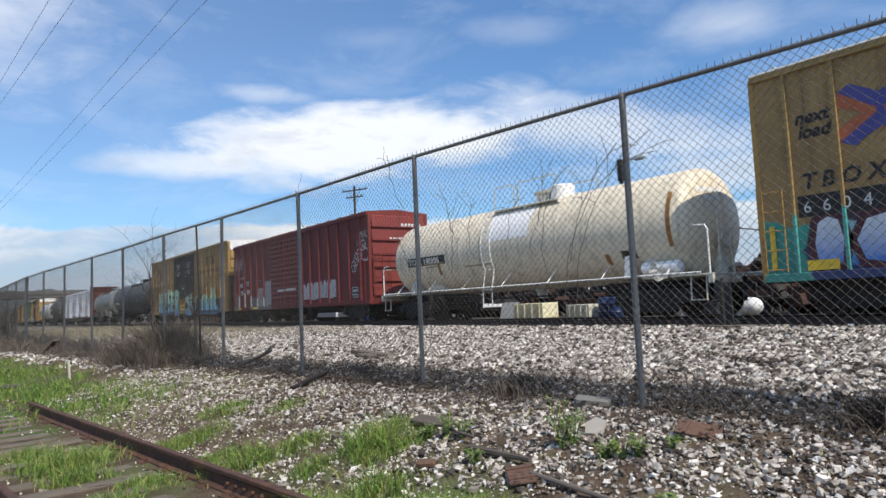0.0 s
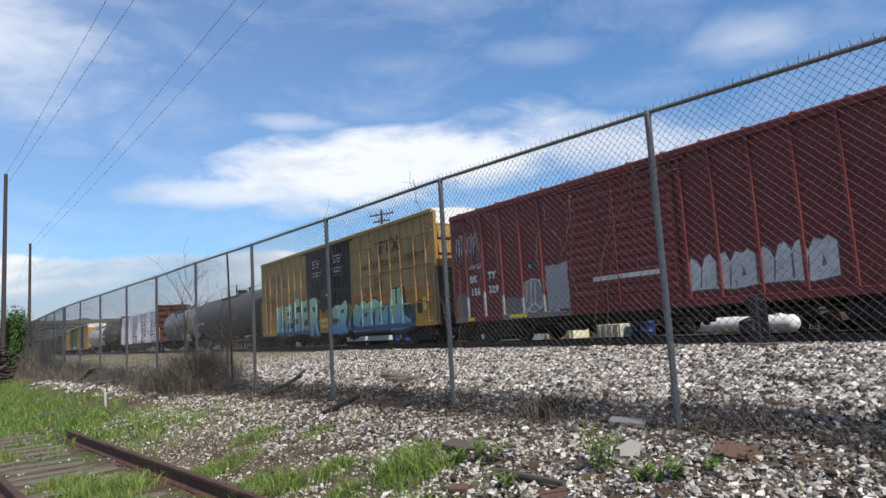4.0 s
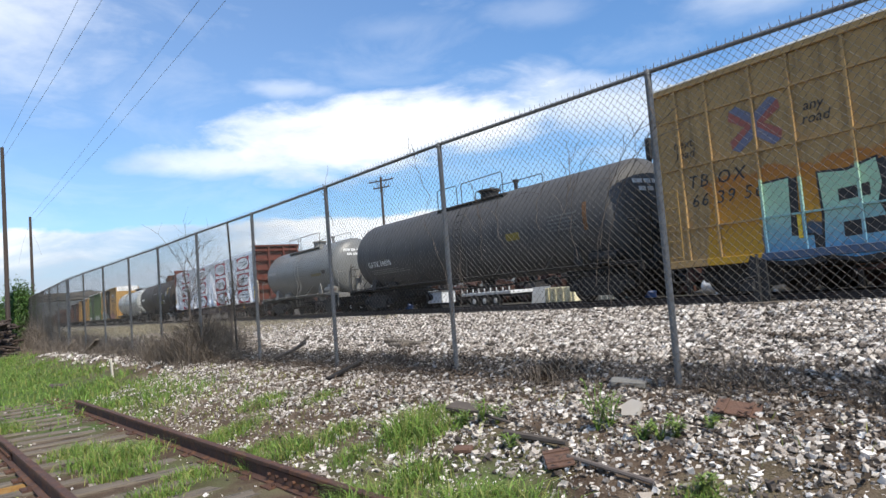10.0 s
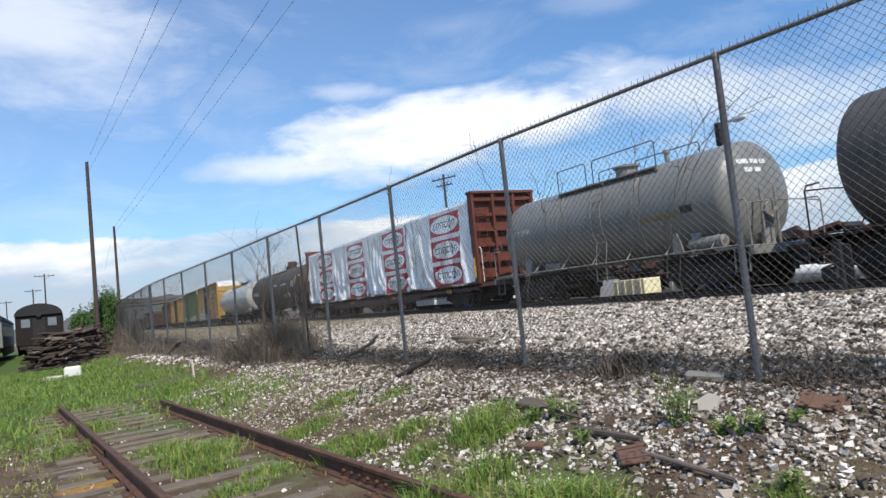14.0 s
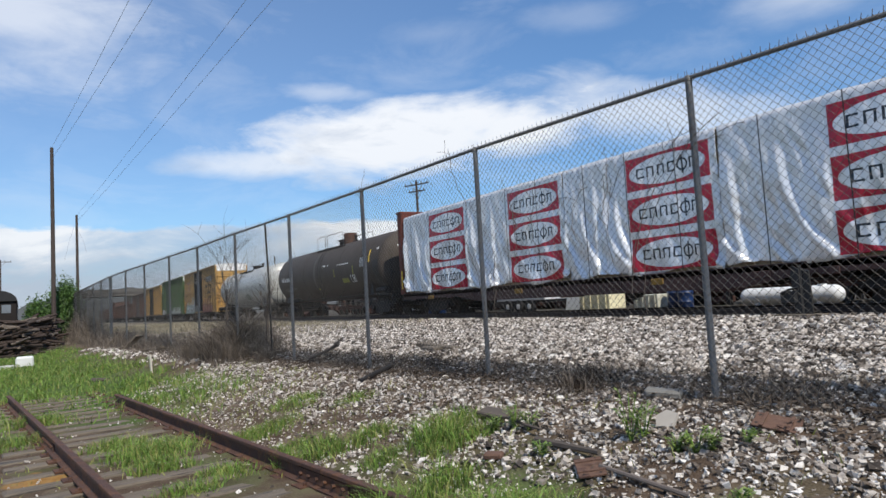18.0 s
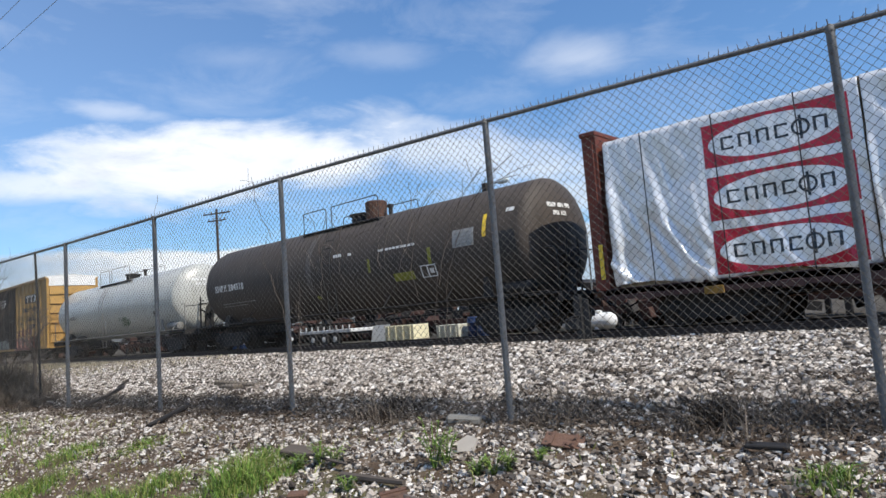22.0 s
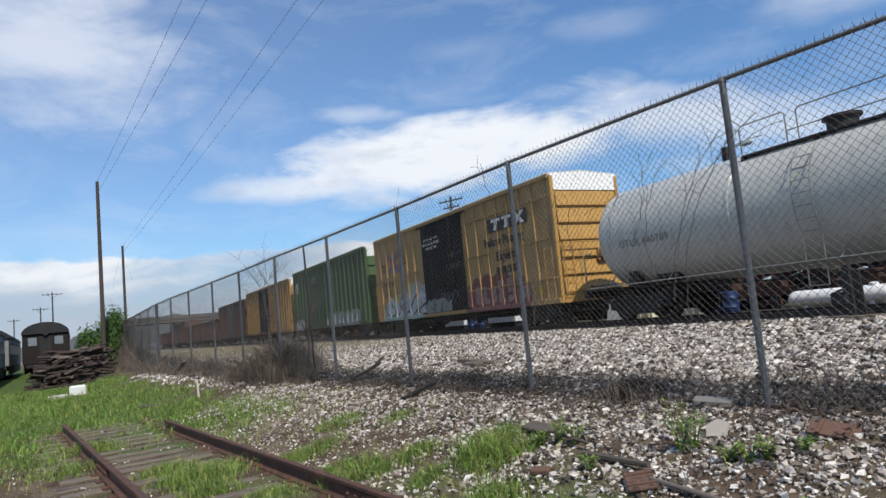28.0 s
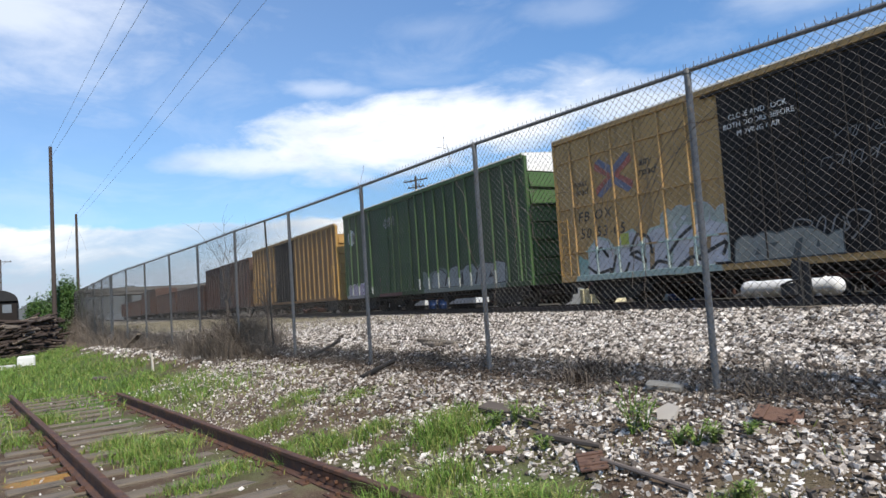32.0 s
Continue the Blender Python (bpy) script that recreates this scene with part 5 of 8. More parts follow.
scrawl(c3, 3.75, 4.75, 2.3, 2.6, BROWN, 6, 13, 0.012), scrawl(c3, 4.85, 5.6, 2.3, 2.75, BROWN, 7, 17, 0.014), scrawl(c3, 4.9, 5.5, 2.7, 2.95, BROWN, 4, 18, 0.012)
plate(c3, "white_plate", -0.2, 0.15, 2.55, 2.63, WHITE, -1.527)
plate(c3, "yellow_plate", 8.75, 9.05, 1.35, 1.85, YELLOW), plate(c3, "brown_plate", 8.2, 8.7, 1.25, 1.75, BROWN)

# Dark tank, grey tank.
black_t = car_paint("black_tank_paint", (0.078, 0.076, 0.074), rough=0.6, spec=0.25, grime=(0.015, 0.014, 0.014), grime_amount=0.4, fade=0.25, rust=0.72)
t4 = tank_car("dark grey tank car with a railed top platform", -78.5, -61.35, 2.48, 1.52, black_t, DARK, DARK, centre=0.55, plat=2.0, ladder_x=0.65)
tank_words(t4, "lettering", "GATX 64030", 0.34, WHITE, -6.55, -0.5, 2.48, 1.52, spread=1.1, bold=0.008)
for k in range(3):
    tank_plate(t4, "small_print", -6.4, -4.1 + 0.4 * k, -26 - 3.2 * k, -25 - 3.2 * k, 2.48, 1.52, STEEL)
tank_plate(t4, "yellow_plate", 3.2, 3.85, -14, -5, 2.48, 1.52, mat("faded_yellow", (0.2, 0.15, 0.02), 0.6))
tank_plate(t4, "rust_streak", 6.65, 6.8, -16, 14, 2.48, 1.52, mat("dull_rust", (0.17, 0.08, 0.03), 0.8, var=0.4))
for k in range(5):
    tank_plate(t4, "notice_line", 5.2, 6.4 - 0.15 * (k % 2), -12 + 4 * k, -10 + 4 * k, 2.48, 1.52, mat("dim_print", (0.11, 0.11, 0.105), 0.7, var=0.3))
grey_t = car_paint("grey_tank_paint", (0.168, 0.171, 0.162), rough=0.42, spec=0.4, grime=(0.1, 0.09, 0.08), grime_amount=0.4, fade=0.15, rust=0.72)
t5 = tank_car("weathered light grey tank car with a top platform", -91.1, -79.75, 2.4, 1.4, grey_t, STEEL, STEEL, centre=0.3, plat=2.2, ladder_x=0.4, boss=DARK)
tank_words(t5, "lettering", "GATX 2990", 0.26, mat("faded_white", (0.4, 0.4, 0.38), 0.7), -4.5, 0.05, 2.4, 1.4)
tank_plate(t5, "yellow_band", 2.1, 3.4, -15, -9, 2.4, 1.4, mat("olive_band", (0.16, 0.13, 0.06), 0.6)), tank_plate(t5, "placard", 3.55, 3.95, -12, -4, 2.4, 1.4, BLACK)


# The lumber car.
def wrap_material():
    M = mat("printed_wrap", (0.74, 0.74, 0.735), 0.24, 0.3, 0.07, 3, bump=1.0, bump_scale=3.2, stretch=(3.0, 1.0, 0.6))
    nt = M.node_tree
    L = nt.links.new
    bsdf = next(n for n in nt.nodes if n.type == "BSDF_PRINCIPLED")
    col = bsdf.inputs["Base Color"].links[0].from_socket
    tc, sep = nt.nodes.new("ShaderNodeTexCoord"), nt.nodes.new("ShaderNodeSeparateXYZ")
    L(tc.outputs["Object"], sep.inputs[0])

    def m(op, a, b, clamp=False):
        n = nt.nodes.new("ShaderNodeMath")
        n.operation, n.use_clamp = op, clamp
        for i, v in enumerate((a, b)):
            if isinstance(v, (int, float)):
                n.inputs[i].default_value = v
            else:
                L(v, n.inputs[i])
        return n.outputs[0]

    def mix(f, a, b):
        n = nt.nodes.new("ShaderNodeMixRGB")
        L(f, n.inputs[0]), L(a, n.inputs[1])
        n.inputs[2].default_value = (*b, 1)
        return n.outputs[0]

    x, _, z = sep.outputs
    u = m("DIVIDE", m("MODULO", m("ADD", x, 8.83 + 55.0), 5.5), 2.66)
    v = m("DIVIDE", m("SUBTRACT", z, 1.0), 1.09)
    v = m("FRACT", v, 0.0)
    inside = m("MULTIPLY", m("LESS_THAN", u, 1.0), m("LESS_THAN", z, 4.3))
    red = m("MULTIPLY", inside, m("LESS_THAN", m("ABSOLUTE", m("SUBTRACT", v, 0.45), 0.0), 0.41))
    du, dv = m("DIVIDE", m("SUBTRACT", u, 0.5), 0.46), m("DIVIDE", m("SUBTRACT", v, 0.45), 0.34)
    oval = m("MULTIPLY", inside, m("LESS_THAN", m("ADD", m("MULTIPLY", du, du), m("MULTIPLY", dv, dv)), 1.0))
    row = m("ABSOLUTE", m("SUBTRACT", v, 0.45), 0.0)
    cell = m("MULTIPLY", m("SUBTRACT", u, 0.12), 1 / 0.127)
    f = m("FRACT", cell, 0.0)
    side = m("ABSOLUTE", m("SUBTRACT", f, 0.5), 0.0)
    box = m("MULTIPLY", m("LESS_THAN", row, 0.125), m("LESS_THAN", side, 0.36))
    hollow = m("MULTIPLY", m("LESS_THAN", row, 0.085), m("LESS_THAN", side, 0.2))
    third = m("MODULO", m("FLOOR", cell, 0.0), 3.0)
    gap = m("MULTIPLY", m("MULTIPLY", m("LESS_THAN", third, 0.5), m("GREATER_THAN", f, 0.5)), m("LESS_THAN", row, 0.075))
    foot = m("MULTIPLY", m("GREATER_THAN", third, 0.5), m("MULTIPLY", m("LESS_THAN", v, 0.42), m("LESS_THAN", side, 0.18)))
    bars = m("SUBTRACT", m("SUBTRACT", box, hollow, True), m("MAXIMUM", gap, foot), True)
    bars = m("MULTIPLY", bars, m("MULTIPLY", m("LESS_THAN", m("ABSOLUTE", m("SUBTRACT", u, 0.5), 0.0), 0.381), m("GREATER_THAN", m("ABSOLUTE", m("SUBTRACT", cell, 4.5), 0.0), 0.5)))
    ru, rv = m("DIVIDE", m("SUBTRACT", u, 0.6915), 0.062), m("DIVIDE", m("SUBTRACT", v, 0.45), 0.15)
    rr2 = m("ADD", m("MULTIPLY", ru, ru), m("MULTIPLY", rv, rv))
    ring = m("MULTIPLY", m("LESS_THAN", rr2, 1.0), m("GREATER_THAN", rr2, 0.5))
    spike = m("MULTIPLY", m("LESS_THAN", m("ABSOLUTE", ru, 0.0), 0.16), m("LESS_THAN", row, 0.21))
    bars = m("MULTIPLY", oval, m("MAXIMUM", bars, m("MAXIMUM", ring, spike)))
    col = mix(red, col, (0.42, 0.02, 0.04))
    col = mix(oval, col, (0.78, 0.78, 0.775))
    col = mix(bars, col, (0.022, 0.03, 0.04))
    L(col, bsdf.inputs["Base Color"])
    return M


def lumber_car():
    x0, x1 = -115.15, -92.3
    half = (x1 - x0) / 2
    rust_red = car_paint("bulkhead_red", (0.13, 0.038, 0.026), grime_amount=0.3)
    car = thing("lumber_car", "centre-beam lumber car loaded with bundles in printed white wrap", "freight car", ((x0 + x1) / 2, TRACK_Y, RAIL_Z), group="cars of the freight train")
    car["half"] = half
    dark_red = mat("dark_frame_red", (0.05, 0.022, 0.018), 0.7, 0, 0.3, 5)
    part("deck", Mb().box(-half, half, -1.5, 1.5, 0.82, 0.98, 0.01).box(-half + 0.5, half - 0.5, -0.3, 0.3, 0.55, 0.85), dark_red, car)
    part("side_sill", Mb().prism([(-half, 0.95), (half, 0.95), (half, 0.72), (half - 4.5, 0.72), (half - 6.0, 0.5), (-half + 6.0, 0.5), (-half + 4.5, 0.72), (-half, 0.72)], -1.5, -1.44, "xz"), dark_red, car)
    for k in range(15):
        x = -half + 1.0 + (2 * half - 2) * k / 14
        part("tie_down", Mb().box(x - 0.2, x + 0.2, -1.53, -1.49, 0.68, 0.84, 0.01), mat("faded_orange_mark", (0.2, 0.11, 0.015), 0.7, var=0.3) if k % 4 == 1 else dark_red, car)
    for s in (-1, 1):
        xa = s * (half - 0.1)
        b = part("bulkhead", Mb().box(min(xa, xa - s * 0.08), max(xa, xa - s * 0.08), -1.5, 1.5, 0.95, 4.62, 0.01), rust_red, car, "rusty red end bulkhead")
        for y in (-1.46, -0.5, 0.5, 1.46):
            part("bulkhead_post", Mb().box(min(xa, xa + s * 0.28), max(xa, xa + s * 0.28), y - 0.06, y + 0.06, 0.95, 4.6, 0.015), rust_red, b)
        for k in range(6):
            part("bulkhead_beam", Mb().box(min(xa, xa + s * 0.2), max(xa, xa + s * 0.2), -1.42, 1.42, 1.15 + 0.62 * k, 1.3 + 0.62 * k, 0.015), rust_red, b)
        part("bulkhead_cap", Mb().box(min(xa - s * 0.1, xa + s * 0.32), max(xa - s * 0.1, xa + s * 0.32), -1.55, 1.55, 4.55, 4.66, 0.015), rust_red, b)
        part("corner_band", Mb().box(min(xa, xa + s * 0.1), max(xa, xa + s * 0.1), -1.545, -1.525, 1.2, 2.0), YELLOW, b)
        rungs(car, xa + s * 0.34, -1.15, 1.1, 3.9, 0.4, 9, "y", rust_red)
        part("grab_rail", Mb().path([(xa + s * 0.45, -1.4, 1.0), (xa + s * 0.45, -1.4, 2.3), (xa + s * 0.3, -1.4, 2.4)], 0.02, 6), PALE, car)
    part("centre_beam", Mb().box(-half + 0.2, half - 0.2, -0.06, 0.06, 4.35, 4.62), rust_red, car)
    W = wrap_material()
    cuts = [-half + 0.3, -5.97, -0.45, 5.05, half - 0.25]
    for i, (a, b) in enumerate(zip(cuts, cuts[1:])):
        nx = int((b - a) / 0.035)
        xs = np.linspace(a + 0.02, b - 0.02, nx)
        prof = np.array([(-1.42 - 0.05, z) for z in np.linspace(1.0, 4.28, 46)] + [(-1.4, 4.36), (-1.2, 4.41), (-0.6, 4.43), (0.0, 4.44)])
        X, Zi = np.meshgrid(xs, np.arange(len(prof)), indexing="ij")
        y, z = prof[Zi, 0], prof[Zi, 1].copy()
        hang = np.clip((4.3 - z) / 3.3, 0, 1)
        ph = 2.1 * i
        # loose folds hang in J-shaped sweeps between the printed bands, which lie nearly flat
        loose = np.clip((np.mod(X + 63.83, 5.5) - 2.55) / 0.25, 0, 1) * np.clip((5.5 - np.mod(X + 63.83, 5.5)) / 0.12, 0, 1)
        rub = np.array([[noise.noise((float(px) * 1.7, float(pz) * 1.1, 3.3 * i)) for pz in prof[:, 1]] for px in xs])
        crease = np.array([[abs(noise.noise((float(px) * 3.0 + float(pz) * 1.6, float(pz) * 0.9, 9 + i))) for pz in prof[:, 1]] for px in xs])
        fold = 0 * X
        for k in range(9):
            c0, reach, start, fat = a - 1.0 + (b - a) * (k + 0.5 * math.sin(k * 5.1 + ph)) / 8, 0.7 + 0.6 * math.sin(k * 2.3 + ph), 0.05 + 0.3 * abs(math.sin(k * 1.9 + ph)), 0.05 + 0.05 * abs(math.sin(k * 3.7))
            h2 = np.clip((hang - start) / (1 - start), 0, 1)
            d = X - c0 - 0.12 * hang - reach * h2**2.6
            fold = fold + np.clip(h2 * 6, 0, 1) * np.exp(-(d / fat) ** 2) * 0.16 + np.clip(h2 * 4, 0, 1) * np.exp(-((d + 0.25) / 0.2) ** 2) * 0.07
        fold = fold * (0.22 + 0.78 * loose) + 0.02 * np.sin(2 * math.pi * X / 0.43 + 2 * ph) * (1 - hang) + 0.04 * np.sin(2 * math.pi * (X - a) / (b - a) * 2 + 4.0 * hang)
        y = y - (0.25 + 0.75 * hang) * (fold + 0.07 * rub - (0.05 + 0.11 * loose) * crease) * (Zi < 47)
        z = z + 0.07 * np.sin(2 * math.pi * (X - a) / 2.8 + ph) * (Zi == 0) + 0.025 * rub * (Zi > 45)
        v = np.stack([X, np.clip(y, -1.8, 1), z], -1)
        ids = np.arange(v.shape[0] * v.shape[1]).reshape(v.shape[:2])
        q = np.stack([ids[:-1, :-1], ids[1:, :-1], ids[1:, 1:], ids[:-1, 1:]], -1)
        me = soup("printed_wrap", v, 4, q, W, True)
        ob = part("printed_wrap", me, W, car, "lumber bundle in creased white printed wrap")
        ob.modifiers.new("thickness", "SOLIDIFY").thickness = 0.01
        part("lumber_block", Mb().box(a + 0.06, b - 0.06, -1.34, 1.34, 0.98, 4.3), mat("sawn_lumber", (0.42, 0.3, 0.17), 0.8, 0, 0.2, 9), car)
        for k in (0.2, 0.5, 0.8):
            x = a + (b - a) * k
            part("strap", Mb().box(x - 0.012, x + 0.012, -1.66, -1.655, 0.95, 4.3), DARK, car)
    rigging(car, half, 0.84)
    running_gear(car, half, 2.3)
    CARS.append(car)


lumber_car()

# Dark brown tank, white tank.
brown_t = car_paint("brown_black_tank_paint", (0.066, 0.054, 0.045), rough=0.62, spec=0.22, grime=(0.016, 0.014, 0.012), grime_amount=0.45, fade=0.25, rust=0.7)
t7 = tank_car("sooty brown-black tank car with placards and a railed dome", -134.2, -116.25, 2.56, 1.62, brown_t, DARK, DARK, centre=0.05, plat=2.0, dome=0.55, ladder_x=0.2)
OLIVE = mat("dull_yellow_green", (0.2, 0.2, 0.02), 0.6, var=0.25)
tank_words(t7, "lettering", "SHPX 204318", 0.34, WHITE, -7.15, -0.2, 2.56, 1.62, spread=1.1, bold=0.01)
for k in range(2):
    tank_plate(t7, "small_print", -6.85, -4.5 - 0.6 * k, -26 - 4 * k, -25 - 4 * k, 2.56, 1.62, STEEL)
tank_plate(t7, "white_notice", 5.7, 6.45, -2, 15, 2.56, 1.62, mat("notice_white", (0.25, 0.25, 0.24), 0.6, var=0.3))
for k in range(4):
    tank_plate(t7, "notice_line", 5.78, 6.38, 0.5 + 3.5 * k, 0.9 + 3.5 * k, 2.56, 1.628, STEEL)
# a black patch painted in for the lumber car's shadow on the tank end
tank_plate(t7, "painted_shade", 7.2, 7.82, -60, 6, 2.56, 1.62, BLACK, n=14)
tank_plate(t7, "yellow_placard", 3.2, 4.05, -27, -18, 2.56, 1.62, OLIVE)
for a, b, q0, q1 in ((4.35, 4.95, -27, -26), (4.35, 4.95, -15, -14), (4.35, 4.39, -27, -14), (4.91, 4.95, -27, -14), (4.6, 4.64, -26, -15), (4.7, 4.85, -23, -18)):
    tank_plate(t7, "placard_line", a, b, q0, q1, 2.56, 1.62, WHITE)
k = 2.65
while k < 4.2:
    tank_plate(t7, "small_print", k, k + 0.12, 8.0, 10.5, 2.56, 1.62, WHITE)
    k += 0.16
tank_plate(t7, "yellow_bar", 2.14, 2.24, -13, 2, 2.56, 1.62, OLIVE), tank_plate(t7, "yellow_bar", 4.72, 4.84, -14, 3, 2.56, 1.62, OLIVE)
tank_plate(t7, "yellow_bar", -0.8, -0.62, -36, -32, 2.56, 1.62, OLIVE), tank_plate(t7, "yellow_bar", 6.75, 6.87, 4, 26, 2.56, 1.62, YELLOW)
tank_plate(t7, "white_plate", 0.45, 0.86, 10.5, 14, 2.56, 1.62, WHITE), tank_plate(t7, "small_plate", 1.2, 1.35, 10, 13, 2.56, 1.62, WHITE)
tank_plate(t7, "white_plate", 7.5, 7.75, 24, 28, 2.56, 1.62, WHITE)
tank_plate(t7, "weld_band", -1.05, -0.8, -30, 75, 2.56, 1.62, mat("pale_band", (0.075, 0.066, 0.056), 0.6), n=14)
white_t = car_paint("white_tank_paint", (0.46, 0.46, 0.42), rough=0.32, spec=0.5, grime=(0.2, 0.19, 0.15), grime_amount=0.4, fade=0.1, rust=0.74)
t8 = tank_car("off-white tank car with a grey top walkway and side ladder", -151.9, -135.35, 2.5, 1.55, white_t, DARK, STEEL, centre=-0.5, plat=1.9, ladder_x=-0.55, boss=STEEL)
tank_words(t8, "lettering", "UTLX 640709", 0.3, mat("faded_black", (0.12, 0.12, 0.12), 0.7), -6.4, -0.35, 2.5, 1.55, spread=1.1)
tank_plate(t8, "placard", 5.16, 5.52, -28, -19, 2.5, 1.55, DARK)
tag = scrawl(t8, 1.1, 2.35, 1.45, 1.95, mat("spray_dark_green", (0.057, 0.114, 0.0475), 0.6), 5, 51, 0.03)
for v in tag.data.vertices:
    v.co.y = -math.sqrt(1.55**2 - (v.co.z - 2.5) ** 2) - 0.008 + (v.co.y + 1.478)

# The yellow box car with the black panel.
p9 = car_paint("yellow_paint_c", YEL, [(-7.3, -2.3, 0.5, 1.55, (0.296, 0.341, 0.326), (0.178, 0.356, 0.311), 0.9), (1.6, 6.5, 0.5, 1.75, (0.178, 0.0741, 0.0741), (0.252, 0.119, 0.104), 0.8)], fade=0.32)
r9 = car_paint("yellow_post_paint_c", YEL, [(-7.0, -2.3, 0.5, 1.7, (0.36, 0.384, 0.368), (0.32, 0.44, 0.4), 0.6), (1.6, 6.5, 0.5, 1.5, (0.304, 0.137, 0.122), (0.395, 0.198, 0.152), 0.6)], grime_amount=0.25)
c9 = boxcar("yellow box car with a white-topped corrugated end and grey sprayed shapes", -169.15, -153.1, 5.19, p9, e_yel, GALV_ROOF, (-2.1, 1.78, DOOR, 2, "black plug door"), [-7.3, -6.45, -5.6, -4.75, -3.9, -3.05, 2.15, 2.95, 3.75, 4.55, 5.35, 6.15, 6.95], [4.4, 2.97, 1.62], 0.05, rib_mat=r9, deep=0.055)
plate(c9, "black_panel", 3.9, 6.56, 3.72, 4.25, BLACK, -1.51)
tm = Mb()
for x in (4.1, 4.85):
    tm.prism([(x, 3.98), (x, 4.1), (x + 0.62, 4.1), (x + 0.62, 3.98), (x + 0.42, 3.98), (x + 0.34, 3.66), (x + 0.14, 3.66), (x + 0.22, 3.98)], -1.488, -1.484, "xz")
tm.prism([(5.6, 4.1), (5.85, 4.1), (6.3, 3.66), (6.05, 3.66)], -1.488, -1.484, "xz").prism([(6.1, 4.1), (6.35, 4.1), (5.8, 3.66), (5.55, 3.66)], -1.4895, -1.4875, "xz")
tm.v = [(x + 0.1, y - 0.032, z + 0.11) for x, y, z in tm.v]
part("mark", tm, WHITE, c9, "white block mark on black")
words("lettering", "Railcar Pooling", 0.46, BLACK, c9, 3.5, -1.514, 3.2, bold=0.013), words("lettering", "Experts", 0.46, BLACK, c9, 4.32, -1.514, 2.6, bold=0.013)
for a, b in ((4.27, 4.42), (4.46, 4.58), (4.66, 4.96), (5.0, 5.12), (5.18, 5.42), (5.46, 5.86)):
    plate(c9, "lettering_bar", a, b, 2.1, 2.36, BROWN, -1.51)
words("lettering", "next", 0.3, BROWN, c9, -7.2, -1.482, 3.55, italic=0.25), words("lettering", "load", 0.3, BROWN, c9, -7.15, -1.482, 3.3, italic=0.25)
words("lettering", "any", 0.32, BLACK, c9, -4.65, -1.482, 3.72, italic=0.25), words("lettering", "road", 0.32, BLACK, c9, -4.7, -1.482, 3.45, italic=0.25)
cross_mark(c9, -5.6, 3.65, 0.75, 0.55)
words("lettering", "FB OX", 0.42, BLACK, c9, -7.15, -1.482, 2.5, italic=0.2, spread=1.2), words("lettering", "50 53 65", 0.42, BLACK, c9, -7.1, -1.482, 2.0, italic=0.2, spread=1.2)
for k, line in enumerate(["CLOSE AND LOCK", "BOTH DOORS BEFORE", "MOVING CAR"]):
    words("lettering", line, 0.17, WHITE, c9, -1.1, -1.526, 4.2 - 0.2 * k, align="CENTER")
DIM = mat("dim_chalk", (0.142, 0.142, 0.137), 0.8, var=0.3)
scrawl(c9, 0.2, 1.5, 2.65, 2.95, DIM, 6, 31, 0.013, -1.527), scrawl(c9, 0.4, 1.6, 3.2, 3.42, DIM, 6, 32, 0.01, -1.527)
SILVER = mat("spray_silver", (0.42, 0.405, 0.415), 0.5, var=0.4, scale=4)
sprayed(c9, "crest", -6.85, -2.15, 0.8, 2.0, SILVER, mat("spray_aqua_edge", (0.33, 0.38, 0.32), 0.6, var=0.3), grow=0.08)
sprayed(c9, "wave", -4.1, -2.2, 1.75, 2.45, mat("spray_pale_aqua", (0.31, 0.335, 0.28), 0.65, var=0.35, scale=5), SILVER, y=-1.472, grow=0.02)
for xa, xb, za, zb in ((-4.55, -4.4, 0.95, 1.5), (-3.3, -3.18, 0.9, 1.4), (-2.75, -2.65, 1.3, 1.62)):
    part("bare_paint", Mb().add([(xa, -1.4845, za), (xb, -1.4845, za - 0.04), (xb + 0.06, -1.4845, zb), (xa + 0.04, -1.4845, zb - 0.03)], [(0, 1, 2, 3)]), mat("bare_yellow_patch", (0.27, 0.17, 0.075), 0.6, var=0.3), c9)
plate(c9, "lime_patch", -5.5, -5.2, 1.66, 1.98, mat("spray_lime", (0.33, 0.36, 0.06), 0.6, var=0.3), -1.4845)
sprayed_lines(c9, [[(0, .3), (.08, .12), (.2, .2), (.16, .02)], [(.07, .55), (.12, .75), (.18, .5), (.14, .7)], [(.24, .5), (.2, .1)], [(.36, .6), (.42, .95), (.5, .85), (.52, .5)], [(.36, .5), (.42, .55), (.47, .3), (.38, .45)], [(.5, .1), (.56, .28), (.64, .2)], [(.62, .35), (.72, .75), (.8, .95)], [(.7, .1), (.78, .3), (.86, .2)], [(.84, .3), (1, .55), (.98, .3)], [(.3, .02), (.34, .3)]], -6.85, -2.2, 0.8, 1.95, BLACK, 0.045)
sprayed(c9, "wave", -1.95, 0.5, 0.92, 1.5, mat("spray_grey_green", (0.17, 0.178, 0.158), 0.6, var=0.4, scale=5), mat("spray_dark_slate", (0.05, 0.06, 0.06), 0.6), y=-1.558, grow=0.04)
DULL_RED, PALE_PINK = mat("spray_dull_red", (0.15, 0.04, 0.028), 0.6, var=0.4), mat("spray_pale_pink", (0.27, 0.185, 0.15), 0.7, var=0.45, scale=6, spots=(0.13, 0.04, 0.04), spot_at=0.55, spot_scale=5)
sprayed(c9, "wave", 2.15, 6.0, 0.84, 2.15, DULL_RED, PALE_PINK, grow=0.03)
